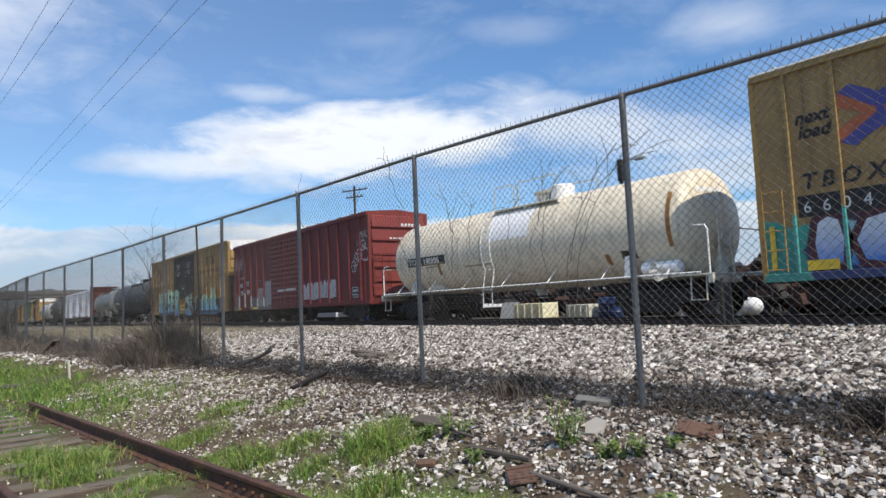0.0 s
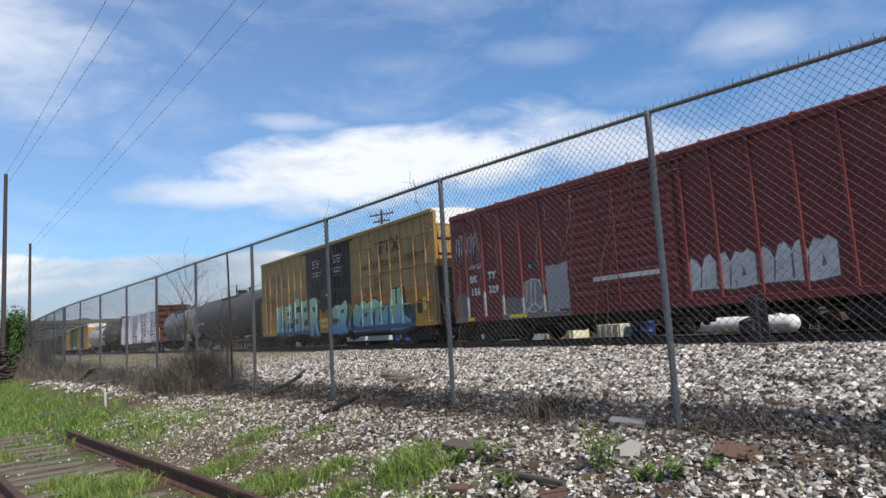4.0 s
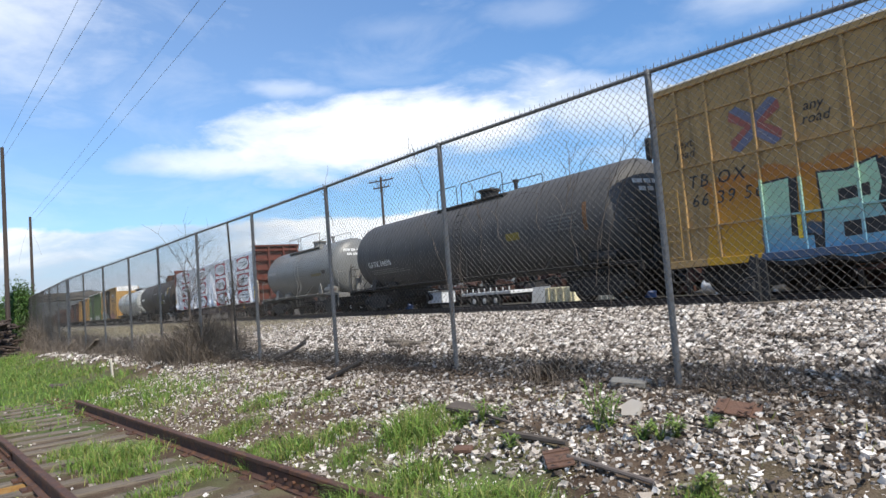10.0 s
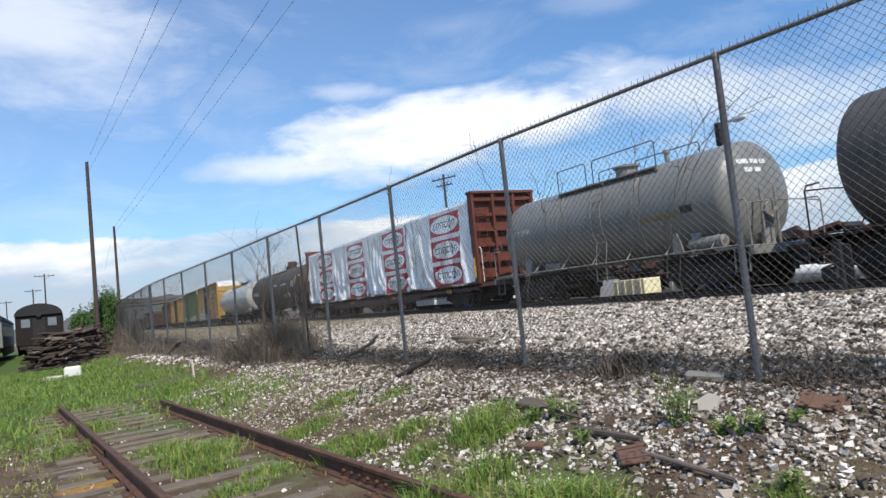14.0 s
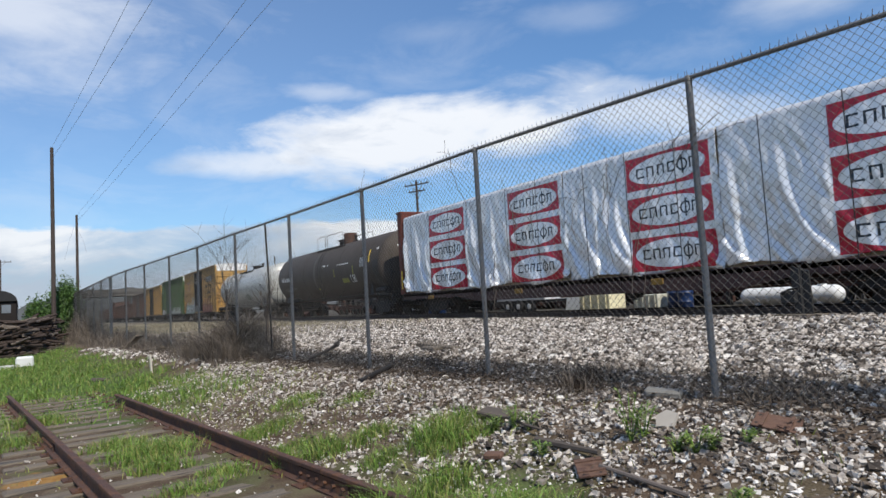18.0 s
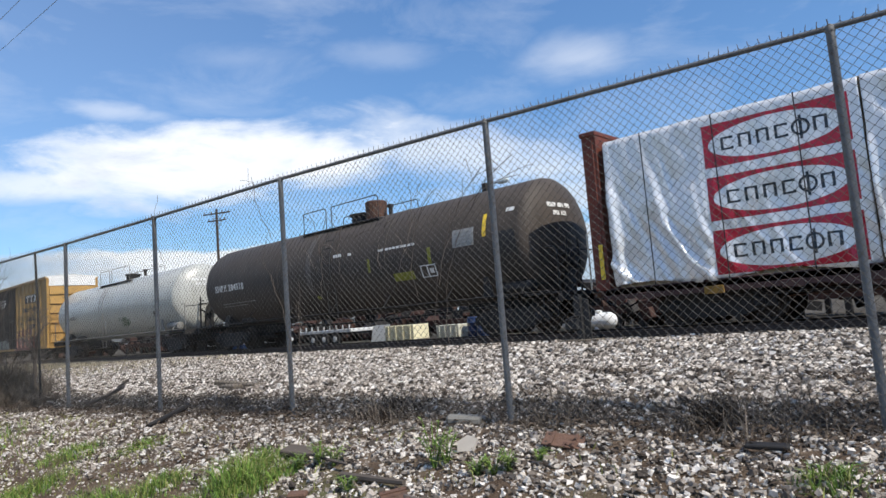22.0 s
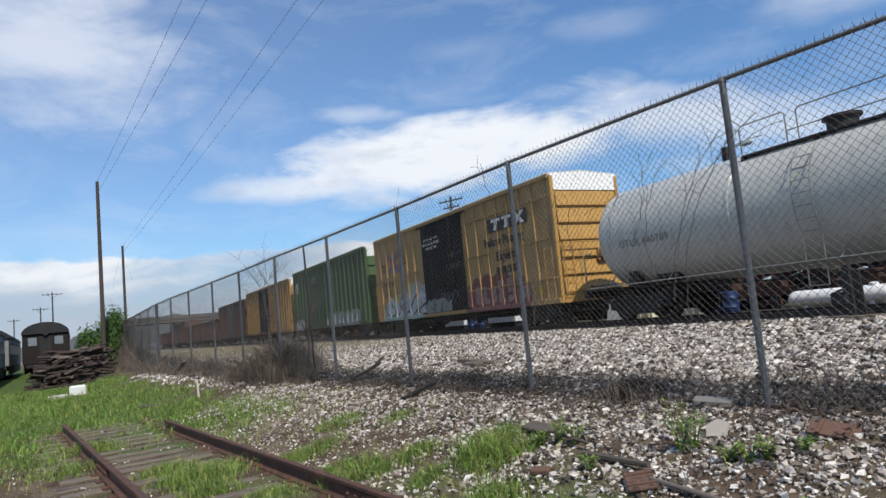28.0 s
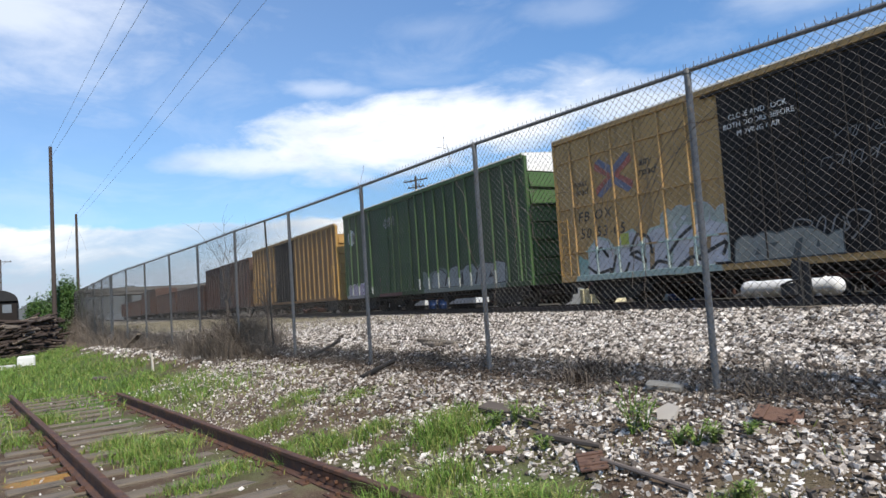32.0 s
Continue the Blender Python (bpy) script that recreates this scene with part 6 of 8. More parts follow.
for k, (kind, xa, xb, zb) in enumerate((("drop", 2.45, 3.0, 1.75), ("ell", 3.1, 3.55, 1.7), ("drop", 3.65, 4.1, 1.7), ("leg", 4.2, 4.75, 1.85), ("snake", 4.85, 5.4, 1.9), ("drop", 4.95, 5.35, 2.1))):
    sprayed(c9, kind, xa, xb, 1.0 if k < 5 else 1.95, zb, PALE_PINK, DULL_RED, y=-1.489, grow=0.04)
plate(c9, "grey_square", 5.78, 6.29, 1.08, 1.5, PALE_PINK, -1.5), plate(c9, "dark_square", 5.86, 6.21, 1.15, 1.43, STEEL, -1.504), plate(c9, "yellow_plate", 6.63, 7.18, 1.12, 1.36, mat("dirty_yellow", (0.3, 0.2, 0.02), 0.6), -1.5)
scrawl(c9, -0.6, 0.9, 1.1, 1.75, DIM, 4, 33, 0.02, -1.527)
scrawl(c9, -1.9, 0.2, 0.97, 1.3, mat("spray_pale_green", (0.228, 0.323, 0.285), 0.6), 5, 35, 0.03, -1.526)

# The green box car.
pg = car_paint("green_paint", (0.045, 0.068, 0.035), [(-7.7, -5.4, 0.5, 1.4, (0.285, 0.271, 0.285), (0.228, 0.214, 0.228), 0.8), (-3.8, -1.4, 0.6, 1.7, (0.143, 0.0713, 0.0641), (0.128, 0.057, 0.057), 0.8), (0.5, 6.6, 0.5, 1.6, (0.157, 0.171, 0.157), (0.171, 0.2, 0.171), 0.8)], fade=0.32)
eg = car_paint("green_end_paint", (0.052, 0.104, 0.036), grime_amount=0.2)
rg = car_paint("green_post_paint", (0.0684, 0.121, 0.0485), [(-7.7, 6.6, 0.5, 1.4, (0.356, 0.356, 0.356), (0.285, 0.314, 0.285), 0.9)], grime_amount=0.2)
dg = mat("green_door_paint", (0.0428, 0.0741, 0.0313), 0.62, 0, 0.25, 4, spec=0.22, streak=(0.0855, 0.0713, 0.057), streak_amount=0.4)
c10 = boxcar("green box car with a white-topped end and sprayed foot", -186.3, -170.7, 5.19, pg, eg, GALV_ROOF, (-3.6, -0.4, dg, 1, "green sliding door"), [-7.0, -6.2, -5.4, -4.6, 0.2, 1.0, 1.8, 2.6, 3.4, 4.2, 5.0, 5.8, 6.6, 7.3], [], 0.06, rib_mat=rg)
ring = Mb().lathe([(-1.479, 0.42), (-1.483, 0.42), (-1.483, 0.36), (-1.479, 0.36)], 24, "y", (-6.9, 0, 3.9))
part("round_mark", ring, WHITE, c10), plate(c10, "mark_bar", -7.05, -6.75, 3.55, 4.25, WHITE, -1.482)
sprayed(c10, "crest", 1.2, 6.4, 0.9, 1.72, mat("spray_dull_silver", (0.2, 0.21, 0.205), 0.5, var=0.35), BLACK, grow=0.04)
sprayed(c10, "crest", -7.6, -5.4, 0.9, 1.5, mat("spray_mauve", (0.36, 0.28, 0.36), 0.5, var=0.3), WHITE, grow=0.03)
scrawl(c10, -2.9, -1.8, 3.9, 4.4, STEEL, 5, 41, 0.03, -1.527)

# The cars that follow.
po = car_paint("orange_paint", (0.198, 0.103, 0.0395), grime_amount=0.6)
ro = car_paint("orange_post_paint", (0.365, 0.22, 0.076), grime_amount=0.3)
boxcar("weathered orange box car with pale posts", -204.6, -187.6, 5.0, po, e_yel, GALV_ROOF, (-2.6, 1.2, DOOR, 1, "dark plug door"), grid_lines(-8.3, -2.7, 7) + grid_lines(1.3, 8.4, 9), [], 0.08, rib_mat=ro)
pb = car_paint("brown_paint", (0.0798, 0.0399, 0.0293), grime_amount=0.6)
boxcar("dark brown weathered box car", -222.2, -205.8, 4.6, pb, car_paint("brown_end_paint", (0.09, 0.045, 0.03)), pb, (-2, 2, mat("brown_door_paint", (0.05, 0.027, 0.02), 0.6), 1), grid_lines(-8.1, -2.2, 6) + grid_lines(2.2, 8.1, 6), [], 0.08, False)


def gondola(label, x0, x1, top, paint):
    half = (x1 - x0) / 2
    car = thing("gondola", label, "freight car", ((x0 + x1) / 2, TRACK_Y, RAIL_Z), group="cars of the freight train")
    car["half"] = half
    part("floor_pan", Mb().box(-half, half, -1.45, 1.45, 0.8, 0.95), paint, car)
    for y in (-1.45, 1.45):
        s = part("side_wall", Mb().box(-half, half, y - 0.03, y + 0.03, 0.75, top), paint, car)
        for k in range(14):
            x = -half + 0.3 + (2 * half - 0.6) * k / 13
            part("side_post", Mb().box(x - 0.06, x + 0.06, min(y, y * 1.06), max(y, y * 1.06), 0.8, top - 0.1, 0.01), paint, s)
        part("top_rim", Mb().box(-half, half, y - 0.07, y + 0.07, top - 0.1, top, 0.015), paint, car)
    for x in (-half, half):
        part("end_wall", Mb().box(x - 0.05, x + 0.05, -1.45, 1.45, 0.75, top), paint, car)
    running_gear(car, half)
    CARS.append(car)


gondola("dark rusty open gondola car", -239.6, -223.4, 3.3, pb)
gondola("dark rusty open gondola car", -256.8, -240.8, 3.3, pb)
boxcar("dark brown weathered box car", -274.4, -258.0, 4.4, pb, pb, pb, (-2, 2, mat("brown_door_paint", (0.05, 0.027, 0.02), 0.6), 1), grid_lines(-8.1, -2.2, 6) + grid_lines(2.2, 8.1, 6), [], 0.08, False)
gondola("dark rusty open gondola car", -291.8, -275.6, 3.3, pb)
gondola("dark rusty open gondola car", -309.2, -293.0, 3.3, pb)

# ---- beyond the main track ----
def propane_tank(x, y, z, length, r, label):
    t = thing("propane_tank", label, "tank", (x, y, z))
    white = mat("white_tank_enamel", (0.72, 0.72, 0.7), 0.4, 0, 0.06, 4, spots=(0.3, 0.2, 0.15), spot_at=0.72)
    h = length / 2
    prof = [(-h, 0.02)] + [(-h + r * (1 - math.cos(q)), r * math.sin(q)) for q in np.linspace(0.25, math.pi / 2, 6)] + [(h - r * (1 - math.cos(q)), r * math.sin(q)) for q in np.linspace(math.pi / 2, 0.25, 6)] + [(h, 0.02)]
    part("shell", Mb().lathe(prof, 24, "x", (0, 0, r + 0.06)), white, t, smooth=True)
    for s in (-0.6, 0.6):
        part("foot", Mb().box(s * h - 0.08, s * h + 0.08, -0.22, 0.22, 0, 0.14, 0.01), white, t)
    part("valve_cover", Mb().lathe([(2 * r + 0.03, 0.14), (2 * r + 0.12, 0.14), (2 * r + 0.15, 0.06)], 12, "z", (h * 0.62, 0, 0)), white, t)
    part("fill_pipe", Mb().path([(h * 0.45, 0, 2 * r + 0.02), (h * 0.45, 0, 2 * r + 0.16), (h * 0.5, -0.05, 2 * r + 0.16)], 0.02, 6), DARK, t)


propane_tank(-13.55, 21.8, 0.675, 3.65, 0.3, "long white enamelled propane tank lying on low feet")


def barrel(x, y, tint):
    b = thing("barrel", "blue plastic barrel standing on bare ground", "barrel", (x, y, 0.675), group="blue barrels")
    part("body", Mb().lathe([(0, 0.26), (0.05, 0.29), (0.25, 0.29), (0.28, 0.31), (0.32, 0.29), (0.6, 0.29), (0.63, 0.31), (0.67, 0.29), (0.85, 0.28), (0.88, 0.25)], 18, "z"), mat("blue_plastic", tint, 0.4, 0, 0.12), b, smooth=True)
    part("bung", Mb().tube((0.15, 0, 0.87), (0.15, 0, 0.91), 0.03, 8), BLACK, b)


for x, y in ((-39.5, 22.6), (-38.7, 22.9), (-18.3, 21.7), (-17.7, 21.6)):
    barrel(x, y, (0.007, 0.026, 0.09))


def rusty_frame(x, y, length, seed):
    """A stripped steel frame on stands: two long beams with cross members and posts."""
    rng = random.Random(seed)
    f = thing("steel_frame", "rusty stripped steel frame stacked with scrap", "scrap steel", (x, y, 0.675), group="scrap frames")
    rst = mat("dark_rust", (0.05, 0.022, 0.016), 0.8, 0.2, 0.35, 6, spots=(0.09, 0.042, 0.026), spot_at=0.55)
    for yy in (-0.6, 0.6):
        part("long_beam", Mb().box(-length / 2, length / 2, yy - 0.08, yy + 0.08, 0.55, 0.85, 0.01), rst, f)
    k = -length / 2 + 0.3
    while k < length / 2:
        part("cross_member", Mb().box(k - 0.06, k + 0.06, -0.6, 0.6, 0.58, 0.78), rst, f)
        part("stand", Mb().box(k - 0.09, k + 0.09, -0.7, -0.5, 0, 0.56, 0.01), DARK, f)
        h = rng.uniform(0.9, 1.5)
        part("scrap_piece", Mb().box(k - rng.uniform(0.2, 0.5), k + rng.uniform(0.2, 0.5), -0.5, 0.5, 0.86, h, 0.02), rst if rng.random() < 0.7 else DARK, f)
        k += rng.uniform(0.9, 1.4)


for i, (x, y, ln) in enumerate(((-10.5, 24.2, 7), (-19.5, 24.6, 6), (-4.0, 24.3, 5), (2.5, 24.5, 6), (-56, 25, 9), (-69, 25.5, 10), (-84, 26, 12), (-13, 27, 16), (-31, 27.5, 14), (4, 27, 12), (-47, 27.5, 12))):
    rusty_frame(x, y, ln, 50 + i)


def scrap_heap(x, y, length, seed):
    """A long heap of dark scrap: angular lumps piled on one another."""
    rng = random.Random(seed)
    h = thing("scrap_heap", "long heap of dark rusty machine scrap", "scrap heap", (x, y, 0.675), group="scrap heaps")
    rst = mat("dark_rust", (0.05, 0.022, 0.016), 0.8, 0.2, 0.35, 6, spots=(0.09, 0.042, 0.026), spot_at=0.55)
    for k in range(int(length * 8)):
        w, d, t = rng.uniform(0.25, 1.1), rng.uniform(0.2, 0.7), rng.uniform(0.15, 0.5)
        z = 1.75 * rng.uniform(0, 1.0) ** 1.3
        part("scrap_piece", Mb().box(-w / 2, w / 2, -d / 2, d / 2, -t / 2, t / 2, 0.02), rst if rng.random() < 0.6 else DARK, h,
             at=pose(rng.uniform(-length / 2, length / 2), rng.uniform(-0.9, 0.9) * (1.1 - z * 0.4), 0.2 + z, rng.uniform(-25, 25), rng.uniform(-25, 25), rng.uniform(-40, 40)))


for i, (x, ln) in enumerate(((-7, 9), (-17, 9), (-29.5, 9), (2.5, 8), (-51, 8), (-60, 8), (-70, 10), (-40, 9), (-24, 8), (-12, 8), (-34, 8))):
    scrap_heap(x, 24.5 + 0.6 * (i % 3), ln, 70 + i)


def crate(x, y, w, h, tint, label, name="crate"):
    c = thing(name, label, "crate", (x, y, 0.675))
    m = mat("crate_" + name, tint, 0.7, 0, 0.15, 5)
    part("body", Mb().box(-w / 2, w / 2, -0.5, 0.5, 0.08, h, 0.02), m, c)
    for k in range(4):
        xx = -w / 2 + w * (k + 0.5) / 4
        part("slat", Mb().box(xx - 0.05, xx + 0.05, -0.53, -0.502, 0.1, h - 0.02), m, c)
    part("pallet", Mb().box(-w / 2, w / 2, -0.5, 0.5, 0, 0.08), TIE, c)


crate(-22.3, 21.6, 1.9, 0.75, (0.7, 0.64, 0.42), "pale yellow plywood crate on a pallet")
crate(-19.5, 21.8, 1.3, 0.62, (0.5, 0.49, 0.4), "pale grey crate on a pallet", "box_crate")


def leaning_panel(x, y):
    p = thing("sheet_panel", "pale grey sheet panel leaning on a low stand", "panel", pose(x, y, 0.675, -14, 0, 0))
    part("sheet", Mb().box(-0.6, 0.6, -0.02, 0.02, 0.0, 0.85, 0.008), mat("pale_grey_sheet", (0.45, 0.46, 0.45), 0.6, 0, 0.12, 4), p)
    for k in (-0.45, 0.45):
        part("stand_leg", Mb().tube((k, 0.03, 0.6), (k, 0.35, 0.0), 0.02, 6), DARK, p)


leaning_panel(-24.1, 21.5)


def switch_stand(x, y):
    """A low lever stand beside the near rail."""
    z = float(ground_z(x, y))
    t = thing("switch_stand", "dark steel switch stand beside the rail", "switch stand", (x, y, z))
    iron = mat("dull_grey_iron", (0.022, 0.022, 0.022), 0.7, 0.2, 0.25, 8, spots=(0.06, 0.04, 0.03), spot_at=0.6)
    part("base_timber", Mb().box(-0.5, 0.55, -0.16, 0.16, -0.1, 0.08, 0.015), TIE, t)
    part("upright", Mb().prism([(-0.02, 0.08), (0.13, 0.08), (0.12, 0.98), (0.0, 1.06), (-0.06, 0.9)], -0.07, -0.03, "xz"), iron, t)
    part("upright", Mb().prism([(0.13, 0.08), (0.3, 0.08), (0.28, 0.95), (0.14, 1.0)], 0.0, 0.05, "xz"), iron, t)
    part("crank_box", Mb().box(-0.31, 0.05, -0.12, 0.1, 0.28, 0.56, 0.04), iron, t)
    part("spindle", Mb().tube((0.1, 0, 0.06), (0.1, 0, 1.08), 0.035, 10), iron, t)
    part("lever", Mb().path([(0.1, -0.1, 0.62), (-0.1, -0.14, 0.58), (-0.26, -0.15, 0.5)], 0.022, 8), iron, t)
    part("throw_rod", Mb().tube((0.1, 0.1, 0.1), (0.1, 0.85, 0.1), 0.02, 8), DARK, t)


switch_stand(-8.05, 13.2)


def trailer(x, y):
    t = thing("flatbed_trailer", "white low flatbed trailer with small wheels", "trailer", (x, y, 0.675))
    w = mat("white_trailer_paint", (0.62, 0.62, 0.6), 0.5, 0, 0.12)
    part("bed", Mb().box(-2.1, 2.1, -1.0, 1.0, 0.62, 0.78, 0.02), w, t)
    part("frame", Mb().box(-2.0, 2.0, -0.9, 0.9, 0.5, 0.62), DARK, t)
    for k in range(9):
        part("stake", Mb().box(-2.05 + 0.5 * k, -1.98 + 0.5 * k, -1.02, -0.98, 0.78, 0.98), w, t)
    for xx in (-0.9, 0.0, 0.9):
        wl = part("wheel", Mb().lathe([(-1.05, 0.2), (-1.05, 0.33), (-0.85, 0.33), (-0.85, 0.2)], 18, "y", (xx, 0, 0.33)), mat("tyre_rubber", (0.02, 0.02, 0.02), 0.8), t)
        part("hub", Mb().lathe([(-1.07, 0.02), (-1.06, 0.14), (-1.0, 0.16)], 12, "y", (xx, 0, 0.33)), w, wl)


trailer(-27.3, 21.7)


def white_shed(x, y):
    s = thing("equipment_box", "low white metal equipment box with dark legs", "box", (x, y, 0.675))
    w = mat("white_sheet_metal", (0.6, 0.61, 0.6), 0.5, 0, 0.1)
    part("body", Mb().box(-1.6, 1.6, -0.5, 0.5, 0.3, 1.0, 0.03), w, s)
    for k in (-1.4, -0.5, 0.5, 1.4):
        part("leg", Mb().box(k - 0.06, k + 0.06, -0.45, 0.45, 0, 0.3), DARK, s)
    part("lid", Mb().box(-1.65, 1.65, -0.55, 0.55, 1.0, 1.06, 0.015), STEEL, s)


for x, y in ((-35.9, 23.2), (-42.0, 23.0), (-46.5, 23.5)):
    white_shed(x, y)


def warehouse(x0, x1, y0, y1, h, label):
    b = thing("warehouse", label, "building", (0, 0, 0.6))
    w = mat("grey_cladding", (0.2, 0.205, 0.205), 0.6, 0, 0.1, 1.5, streak=(0.2, 0.18, 0.16), streak_amount=0.3)
    part("wall", Mb().box(x0, x1, y0, y1, 0, h), w, b)
    part("roof", Mb().prism([(y0 - 0.4, h), (y1 + 0.4, h), ((y0 + y1) / 2, h + 1.6)], x0 - 0.4, x1 + 0.4), mat("grey_roof_sheet", (0.4, 0.41, 0.41), 0.5, 0.2, 0.1, 2), b)
    k = x0 + 1
    while k < x1:
        part("panel_rib", Mb().box(k - 0.05, k + 0.05, y0 - 0.06, y0 - 0.002, 0, h), w, b)
        k += 2.0
    for k in (0.25, 0.7):
        x = x0 + (x1 - x0) * k
        part("roller_door", Mb().box(x - 1.6, x + 1.6, y0 - 0.09, y0 - 0.004, 0, 3.2), mat("dark_roller_door", (0.1, 0.1, 0.11), 0.6), b)


warehouse(-32, 6, 62, 80, 4.4, "low grey metal-clad warehouse")


def utility_pole(x, y, z, h, lean=0.0, arms=((0.4, 2.2),), turn=90.0, label="weathered wooden utility pole with a crossarm"):
    p = thing("utility_pole", label, "pole", pose(x, y, z, 0, lean, 0))
    wood = mat("creosoted_pole", (0.055, 0.04, 0.032), 0.85, 0, 0.3, 5, stretch=(8, 8, 0.6), bump=0.4)
    part("shaft", Mb().tube((0, 0, -0.5), (0, 0, h), 0.13, 12, 0.09), wood, p, smooth=True)
    for d, w in arms:
        q = radians(turn)
        a = part("crossarm", Mb().box(-w / 2, w / 2, -0.05, 0.05, h - d - 0.045, h - d + 0.045, 0.01), wood, p, at=pose(0, 0, 0, 0, 0, turn))
        for k in (-0.45, -0.2, 0.2, 0.45):
            part("insulator", Mb().lathe([(h - d + 0.06, 0.03), (h - d + 0.12, 0.05), (h - d + 0.16, 0.03), (h - d + 0.2, 0.04)], 8, "z", (w * k, 0, 0)), STEEL, a)
        part("brace", Mb().tube((-w * 0.25, 0.05, h - d), (0, 0.1, h - d - 0.6), 0.02, 6).tube((w * 0.25, 0.05, h - d), (0, 0.1, h - d - 0.6), 0.02, 6), STEEL, a)
    return p


utility_pole(-46.9, 26.0, 0.675, 10.7, arms=((0.35, 2.4), (0.9, 1.6)), turn=25)
utility_pole(-110.0, -5.2, 0.0, 10.6, arms=((0.3, 2.6),), turn=90)
utility_pole(-120.0, -7.3, 0.0, 9.2, arms=((0.3, 2.2),), turn=90)
utility_pole(-150.0, -13.5, 0.0, 9.2, arms=((0.3, 2.0),), turn=90)
utility_pole(-103.0, 31.0, 0.6, 9.4, arms=(), label="slender wooden pole beyond the rail line")
utility_pole(-85.0, 29.0, 0.6, 6.6, arms=(), label="slender wooden pole beyond the rail line")
utility_pole(-42.0, 0.42, 0.0, 11.25, -1.2, arms=(), label="tall leaning wooden pole with bare top")
utility_pole(-60.0, 2.25, 0.1, 9.9, -0.6, arms=(), label="wooden pole beside the green shrub")


def street_lamp():
    p = thing("street_lamp", "dark street lamp with a short arm over the yard", "lamp", (-23.6, 30.0, 0.675))
    part("mast", Mb().tube((0, 0, 0), (0, 0, 8.4), 0.14, 10, 0.1), DARK, p)
    part("ballast_box", Mb().box(-0.16, 0.16, -0.14, 0.14, 7.3, 8.5, 0.03), DARK, p)
    part("arm", Mb().path([(0, 0, 8.1), (0.5, 0, 8.35), (1.1, 0, 8.4)], 0.04, 8), STEEL, p)
    part("lamp_head", Mb().lathe([(0.9, 0.05), (1.0, 0.14), (1.5, 0.17), (1.7, 0.06)], 12, "x", (0, 0, 8.38)), mat("pale_lamp_housing", (0.55, 0.6, 0.6), 0.4), p)


street_lamp()


def wires():
    ends = [((-42.0, 0.42, 11.2), (30.0, 6.4, 11.2)), ((-42.0, 0.5, 10.7), (30.0, 7.5, 11.2)), ((-60.0, 2.25, 9.95), (30.0, 7.9, 11.5)), ((-60.0, 2.35, 9.6), (30.0, 8.7, 11.3))]
    run = thing("overhead_wires", "thin grey overhead wires strung between poles", "wires")
    blk = mat("grey_wire", (0.33, 0.36, 0.42), 0.6)
    for a, b in ends:
        a, b = Vector(a), Vector(b)
        pts = [a.lerp(b, k / 24) - Vector((0, 0, 0.5 * 4 * (k / 24) * (1 - k / 24))) for k in range(25)]
        part("wire", Mb().path(pts, 0.0065, 6), blk, run)
    for x, y, z0, z1, s in ((-60.0, 2.1, 9.2, 6.4, -1.2), (-60.0, 2.4, 8.6, 7.0, 0.8)):
        part("loose_wire", Mb().path([(x, y, z0), (x + 0.3, y + 0.35 * s, (z0 + z1) / 2), (x + 0.4, y + 0.6 * s, z1)], 0.01, 5), blk, run)
    utility_pole(30.0, 7.6, 0.3, 11.1, arms=((0.1, 2.8),), turn=90)


wires()


def overpass():
    o = thing("overpass", "long grey concrete road bridge over the tracks", "bridge")
    con = mat("bridge_concrete", (0.13, 0.118, 0.105), 0.85, 0, 0.15, 0.6, streak=(0.1, 0.095, 0.09), streak_amount=0.5)
    part("deck", Mb().box(-232, -222, 2, 120, 8.4, 9.6, 0.05), con, o)
    part("parapet", Mb().box(-222, -221.7, 2, 120, 9.4, 10.5), con, o)
    for k in range(7):
        y = 4 + 18 * k
        part("pier", Mb().box(-229, -225, y - 0.8, y + 0.8, 0, 8.5, 0.05), con, o)


overpass()


def far_hills():
    rng = random.Random(8)
    M = mat("far_woodland", (0.085, 0.092, 0.094), 0.95, 0, 0.25, 0.03)
    for name, d, h, a0, a1 in (("far_hill", 1500, 34, -10, 140), ("far_woods", 420, 7.5, 0, 130)):
        m = Mb()
        n = 220
        pts = []
        for k in range(n + 1):
            a = radians(a0 + (a1 - a0) * k / n)
            z = h * (0.55 + 0.35 * math.sin(k * 0.11) * math.sin(k * 0.043 + 1) + 0.22 * rng.random())
            if name == "far_hill":
                z *= 1.0 + 1.4 * min(1.0, max(0.0, (math.degrees(a) - 62.0) / 14.0))
            pts.append((-d * math.sin(a), d * math.cos(a), z))
        v = [(x, y, -1) for x, y, z in pts] + [(x * 1.02, y * 1.02, z) for x, y, z in pts] + [(x * 1.3, y * 1.3, z * 0.8) for x, y, z in pts]
        q = n + 1
        f = [(k, k + 1, q + k + 1, q + k) for k in range(n)] + [(q + k, q + k + 1, 2 * q + k + 1, 2 * q + k) for k in range(n)]
        ob = new(name, m.add(v, f).mesh(name, M, True))
        tagged(ob, "hazy wooded rise along the horizon", "hills", kind="structure")


far_hills()


